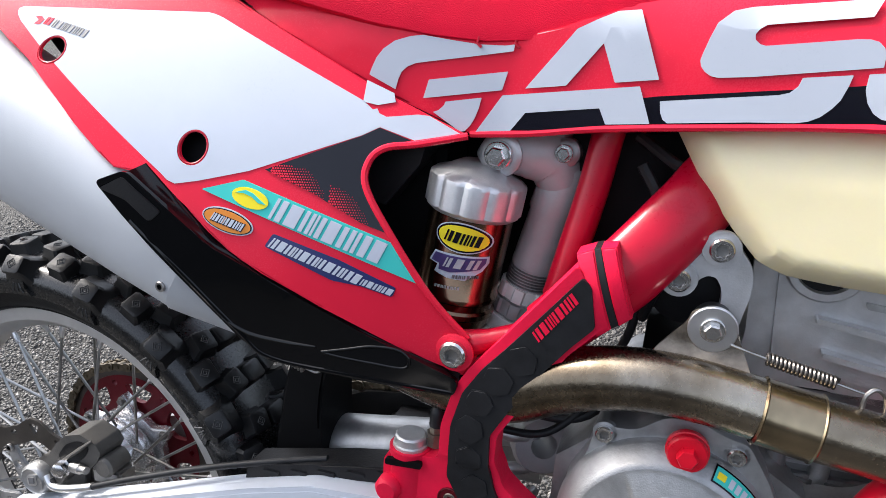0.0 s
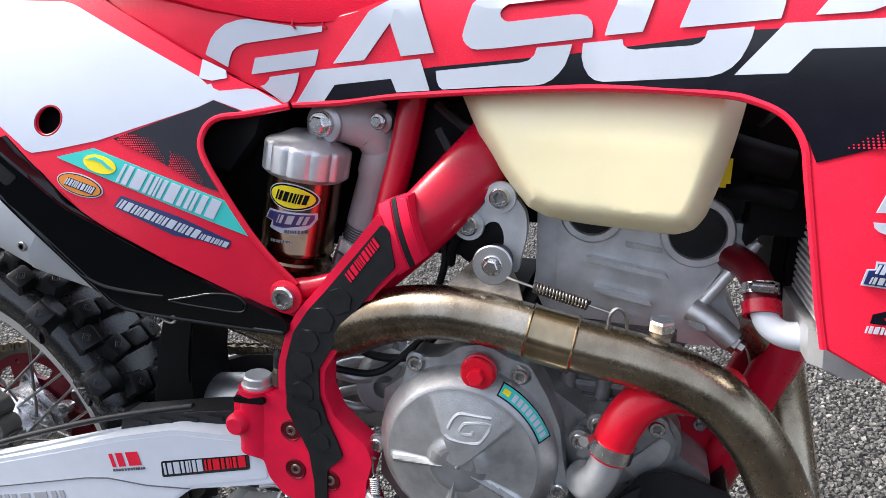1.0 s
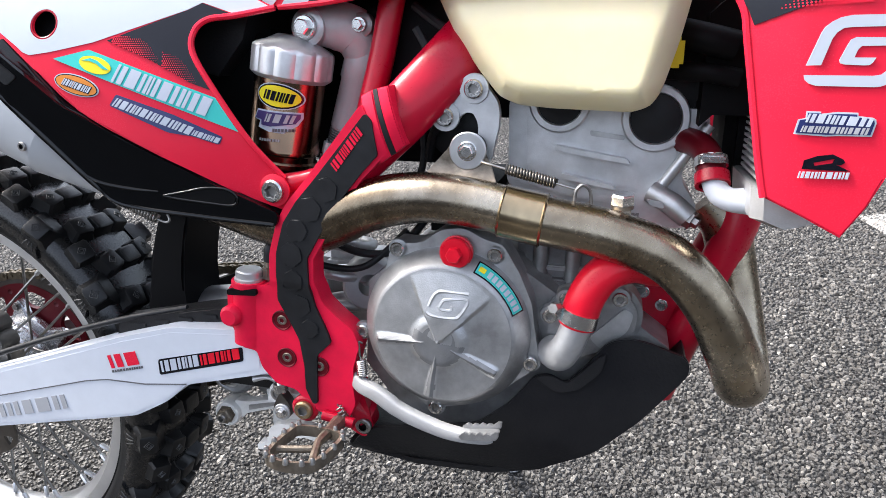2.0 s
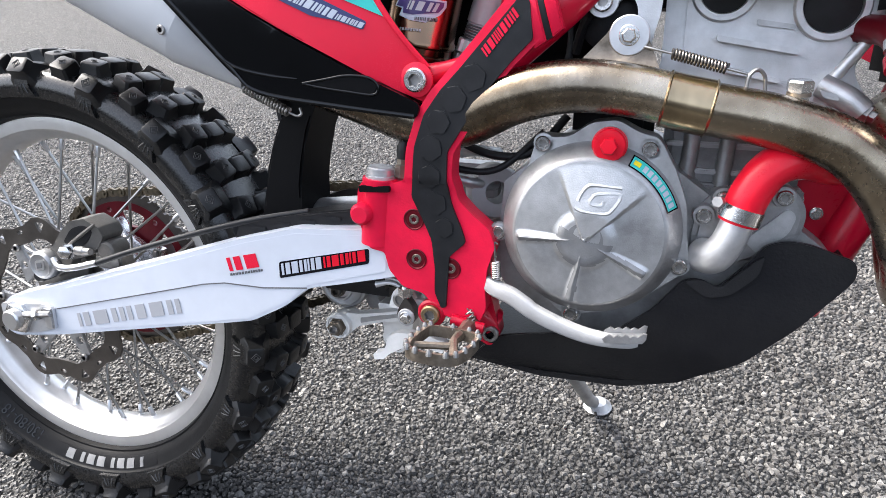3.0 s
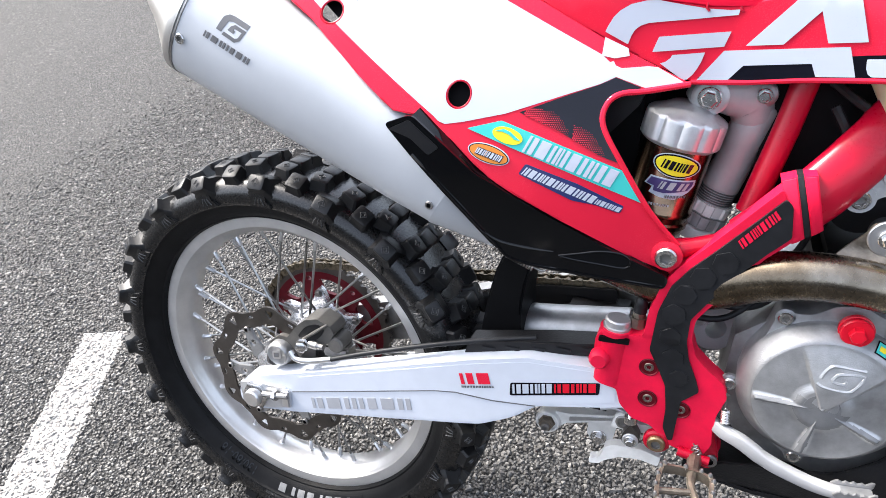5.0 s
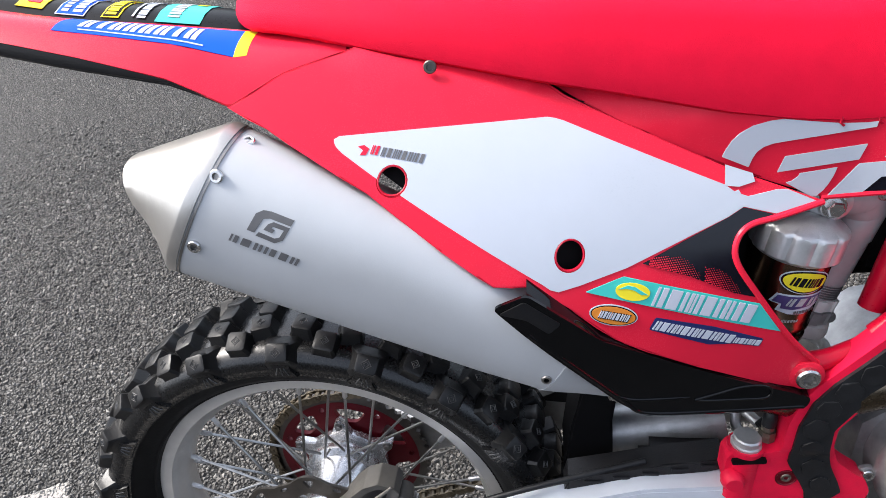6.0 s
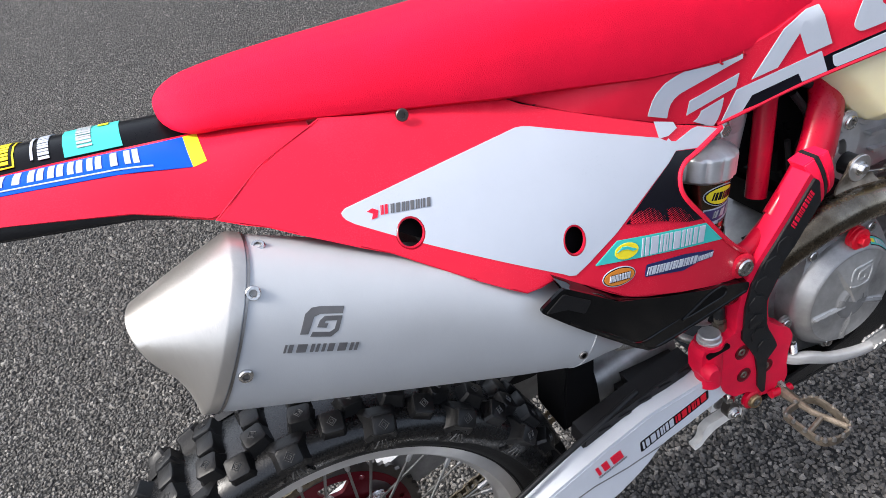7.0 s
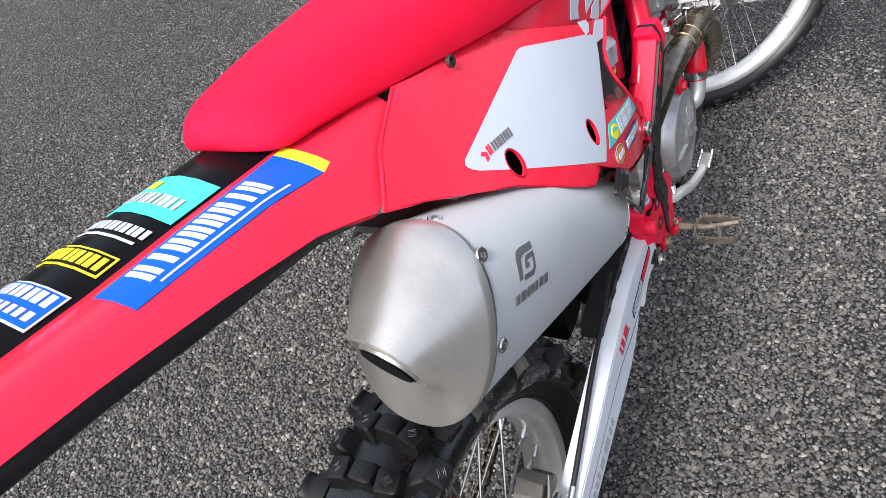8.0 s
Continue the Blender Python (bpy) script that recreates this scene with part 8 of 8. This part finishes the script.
lathe("preload_ring", [(0.111, 0.0180), (0.111, 0.0212), (0.123, 0.0212), (0.123, 0.0180)], body_at, bx, BARE, sbody, "pale notched preload ring", 84, True, 0, notch)
lathe("lock_ring", [(0.125, 0.0180), (0.125, 0.0222), (0.138, 0.0222), (0.138, 0.0180)], body_at, bx, CASTLIGHT, sbody, "grey notched lock ring", 84, True, 0.4, notch)
lathe("spring_seat", [(0.140, 0.0180), (0.140, 0.0250), (0.147, 0.0268), (0.152, 0.0268), (0.152, 0.0180)], body_at, bx, BARE, sbody, "pale spring seat", 44, True)
coil = []
for k in range(5 * 16 + 1):
    a = 2 * math.pi * k / 16
    c = Vector((0.556, -0.018, 0.625)).lerp(Vector((0.546, -0.018, 0.455)), k / 80)
    coil.append(c + 0.035 * (math.cos(a) * Vector((1, 0, -0.06)) + math.sin(a) * Vector((0, 1, 0))))
part("shock_coil", tube_mesh(bmesh.new(), coil, 0.0060, 10), CASTLIGHT, bike, "pale grey shock spring")
# dark blocks added round the shock to close off daylight
box("dark_fill_pivot", (0.50, 0.030, 0.42), (0.590, 0.08, 0.53), CAST_DARK, bike, "dark filler block added by the swingarm pivot", edge=0.012)
box("dark_fill_airbox", (0.40, -0.055, 0.655), (0.497, 0.02, 0.79), DARK, bike, "near-black filler box added beside the airbox", edge=0.01)
lathe("linkage_eye", [(-0.022, 0.012), (-0.022, 0.026), (-0.018, 0.029), (0.018, 0.029), (0.022, 0.026), (0.022, 0.012)], (0.585, -0.02, 0.515), (0.35, -0.9, 0.1), SHOCK_GREY, bike, "grey cast shock clevis", 32, True)
# airbox and mudflap behind the window
airbox = loft("airbox", [[(0.20, y, 0.80), (0.455, y, 0.735), (0.485, y, 0.77), (0.495, y, 0.80), (0.46, y, 0.86), (0.22, y, 0.92)] for y in (-0.078, -0.070, 0.07, 0.078)], BLACK_MATT, bike, "black plastic airbox")
loft("airbox_boot", [[(x, y, z) for y, z in ((-0.045, 0.70), (0.05, 0.70), (0.05, 0.80), (-0.045, 0.80))] for x in (0.60, 0.66, 0.74)], DARK, bike, "black intake boot")
inner = [(0.314, 0.435), (0.317, 0.458), (0.323, 0.500), (0.334, 0.549), (0.352, 0.590), (0.40, 0.70), (0.43, 0.70), (0.392, 0.60), (0.380, 0.569), (0.372, 0.532), (0.369, 0.508), (0.370, 0.445)]
plate("mudflap", inner, -0.05, 0.07, DARK, bike, "black rubber mudflap ahead of the rear tyre", edge=0.003)
arch = spline([(0.352, 0, 0.590), (0.338, 0, 0.645), (0.285, 0, 0.705), (0.22, 0, 0.742), (0.17, 0, 0.765)], 4)
loft("inner_mudguard", [[(p.x, -0.062, p.z - 0.012), (p.x, -0.050, p.z), (p.x, 0.070, p.z), (p.x, 0.082, p.z - 0.012), (p.x + 0.004, 0.082, p.z - 0.008), (p.x + 0.004, 0.070, p.z + 0.005), (p.x + 0.004, -0.050, p.z + 0.005), (p.x + 0.004, -0.062, p.z - 0.008)] for p in arch], BLACK_MATT, bike, "black inner mudguard over the rear tyre")
tube("cable", [(0.60, -0.05, 0.60), (0.64, -0.06, 0.615), (0.66, -0.06, 0.66), (0.655, -0.06, 0.72)], 0.0035, BLACK_RUBBER, bike, "black cable", per=6)
tube("cable", [(0.545, -0.055, 0.575), (0.59, -0.06, 0.56), (0.63, -0.055, 0.565), (0.66, -0.04, 0.60)], 0.0042, BLACK_RUBBER, bike, "black cable", per=6)
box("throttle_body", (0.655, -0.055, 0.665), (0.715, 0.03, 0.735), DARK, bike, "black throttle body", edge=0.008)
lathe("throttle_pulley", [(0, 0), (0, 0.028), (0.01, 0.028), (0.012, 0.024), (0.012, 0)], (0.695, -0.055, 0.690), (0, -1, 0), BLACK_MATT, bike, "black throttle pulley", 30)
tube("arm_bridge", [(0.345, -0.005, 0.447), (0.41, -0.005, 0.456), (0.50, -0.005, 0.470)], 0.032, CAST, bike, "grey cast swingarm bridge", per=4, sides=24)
# near-black box added as the shade above the gearbox
box("dark_fill_gearbox", (0.668, -0.072, 0.58), (0.742, 0.06, 0.640), DARK, bike, "near-black filler box added above the gearbox", edge=0.01)

# ---- side stand ----
stand = tube("side_stand", [(0.60, 0.115, 0.365), (0.645, 0.21, 0.22), (0.685, 0.298, 0.108), (0.695, 0.318, 0.088)], [0.012, 0.011, 0.0105, 0.0105], CAST, bike, "grey aluminium side stand", sides=14)
lean = radians(LEAN_ANGLE)
foot_up = (0, -math.sin(lean), math.cos(lean))
lathe("stand_foot", [(0.0, 0.0), (0.0, 0.0225), (0.003, 0.0235), (0.005, 0.020), (0.012, 0.013), (0.012, 0)], (0.702, 0.328, 0.0750), foot_up, CAST, stand, "flat round pale grey stand foot", 28)

# ---- front wheel and fork, turned to the right ----
FC, TURN = Vector((1.565, -0.01, 0.345)), radians(-46)
front_m = Matrix.Translation(FC) @ Matrix.Rotation(TURN, 4, "Z")


def front_wheel():
    c = (0, 0, 0)
    prof = [(-0.026, 0.290), (-0.0265, 0.284), (-0.024, 0.276), (-0.016, 0.266), (0, 0.262), (0.016, 0.266), (0.024, 0.276), (0.0265, 0.284), (0.026, 0.290), (0, 0.277)]
    rim = lathe("front_wheel", prof, c, (0, 1, 0), RIM, bike, "polished spoked front wheel", 110, True)
    rim.matrix_basis = front_m
    prof = [(-0.024, 0.288), (-0.036, 0.296), (-0.042, 0.310), (-0.040, 0.324), (-0.028, 0.333), (0, 0.337), (0.028, 0.333), (0.040, 0.324), (0.042, 0.310), (0.036, 0.296), (0.024, 0.288), (0, 0.285)]
    lathe("tyre", prof, c, (0, 1, 0), TYRE, rim, "black knobbly front tyre", 110, True)
    kn = part("tread_block", knob_mesh(0.022, 0.018, 0.010, 0.85), TYRE, rim, smooth=False)
    first = True
    for k in range(36):
        for y, tilt, r, o in ((-0.036, 40, 0.325, 0), (0.036, -40, 0.325, 0.5), (-0.013, 6, 0.335, 0.5), (0.013, -6, 0.335, 0)):
            m = Matrix.Rotation(2 * math.pi * (k + o) / 36, 4, "Y") @ Matrix.Translation((0, y, r)) @ Matrix.Rotation(radians(tilt), 4, "X")
            if first:
                kn.matrix_basis, first = m, False
            else:
                again(kn, m)
    for s in (-1, 1):
        for lead in (-1, 1):
            ha = radians(lead * 55)
            a = Vector((0.028 * math.sin(ha), s * 0.034, 0.028 * math.cos(ha)))
            b = Vector((0.263 * math.sin(radians(lead * 3)), s * 0.005, 0.263 * math.cos(radians(lead * 3))))
            sp = part("spoke", tube_mesh(bmesh.new(), [a, b], 0.0018, 6), STEEL, rim)
            o = radians((5 if s > 0 else 0) + (10 if lead > 0 else 0))
            sp.matrix_basis = Matrix.Rotation(o, 4, "Y")
            for k in range(1, 9):
                again(sp, Matrix.Rotation(o + 2 * math.pi * k / 9, 4, "Y"))
    lathe("hub", [(-0.055, 0), (-0.055, 0.022), (-0.036, 0.034), (-0.02, 0.02), (0.02, 0.02), (0.036, 0.034), (0.055, 0.022), (0.055, 0)], c, (0, 1, 0), ALLOY, rim, steps=28)
    return rim


front_wheel()
for s in (-1, 1):
    foot = FC + Matrix.Rotation(TURN, 3, "Z") @ Vector((-0.035, s * 0.095, 0.0))
    top = foot + Vector((-0.285, 0, 0.52))
    leg = tube("fork_leg", [foot, foot.lerp(top, 0.5), top], [0.024, 0.024, 0.030], ALLOY, bike, "front fork leg", per=0, sides=18)
    g0, g1 = foot.lerp(top, 0.02) + Vector((0.025, s * 0.004, 0.02)), foot.lerp(top, 0.52) + Vector((0.025, s * 0.004, 0))
    tube("fork_guard", [g0, g0.lerp(g1, 0.5), g1], [0.030, 0.034, 0.030], RED, leg, "red fork guard", per=0, sides=14, squash=0.7)

# near-black boxes added behind the openings as their shade, then loose cables
box("dark_fill_frame", (0.41, 0.020, 0.64), (0.70, 0.075, 0.83), DARK, bike, "near-black filler box for the unlit depth of the frame", edge=0.02)
box("dark_fill_radiator", (0.930, -0.050, 0.640), (1.000, 0.050, 0.840), DARK, bike, "near-black blocker box added behind the radiator", edge=0.01)
box("dark_fill_tank", (0.66, -0.045, 0.735), (0.93, 0.06, 0.83), DARK, bike, "near-black filler box added under the tank", edge=0.01)
for k, (a, b, c) in enumerate([((0.655, -0.065, 0.78), (0.675, -0.07, 0.74), (0.668, -0.06, 0.69)), ((0.65, -0.055, 0.80), (0.69, -0.065, 0.775), (0.74, -0.05, 0.76)), ((0.665, -0.06, 0.66), (0.675, -0.072, 0.69), (0.70, -0.065, 0.72))]):
    tube("loom_cable", [a, b, c], 0.0045, BLACK_MATT, bike, per=6, sides=8)
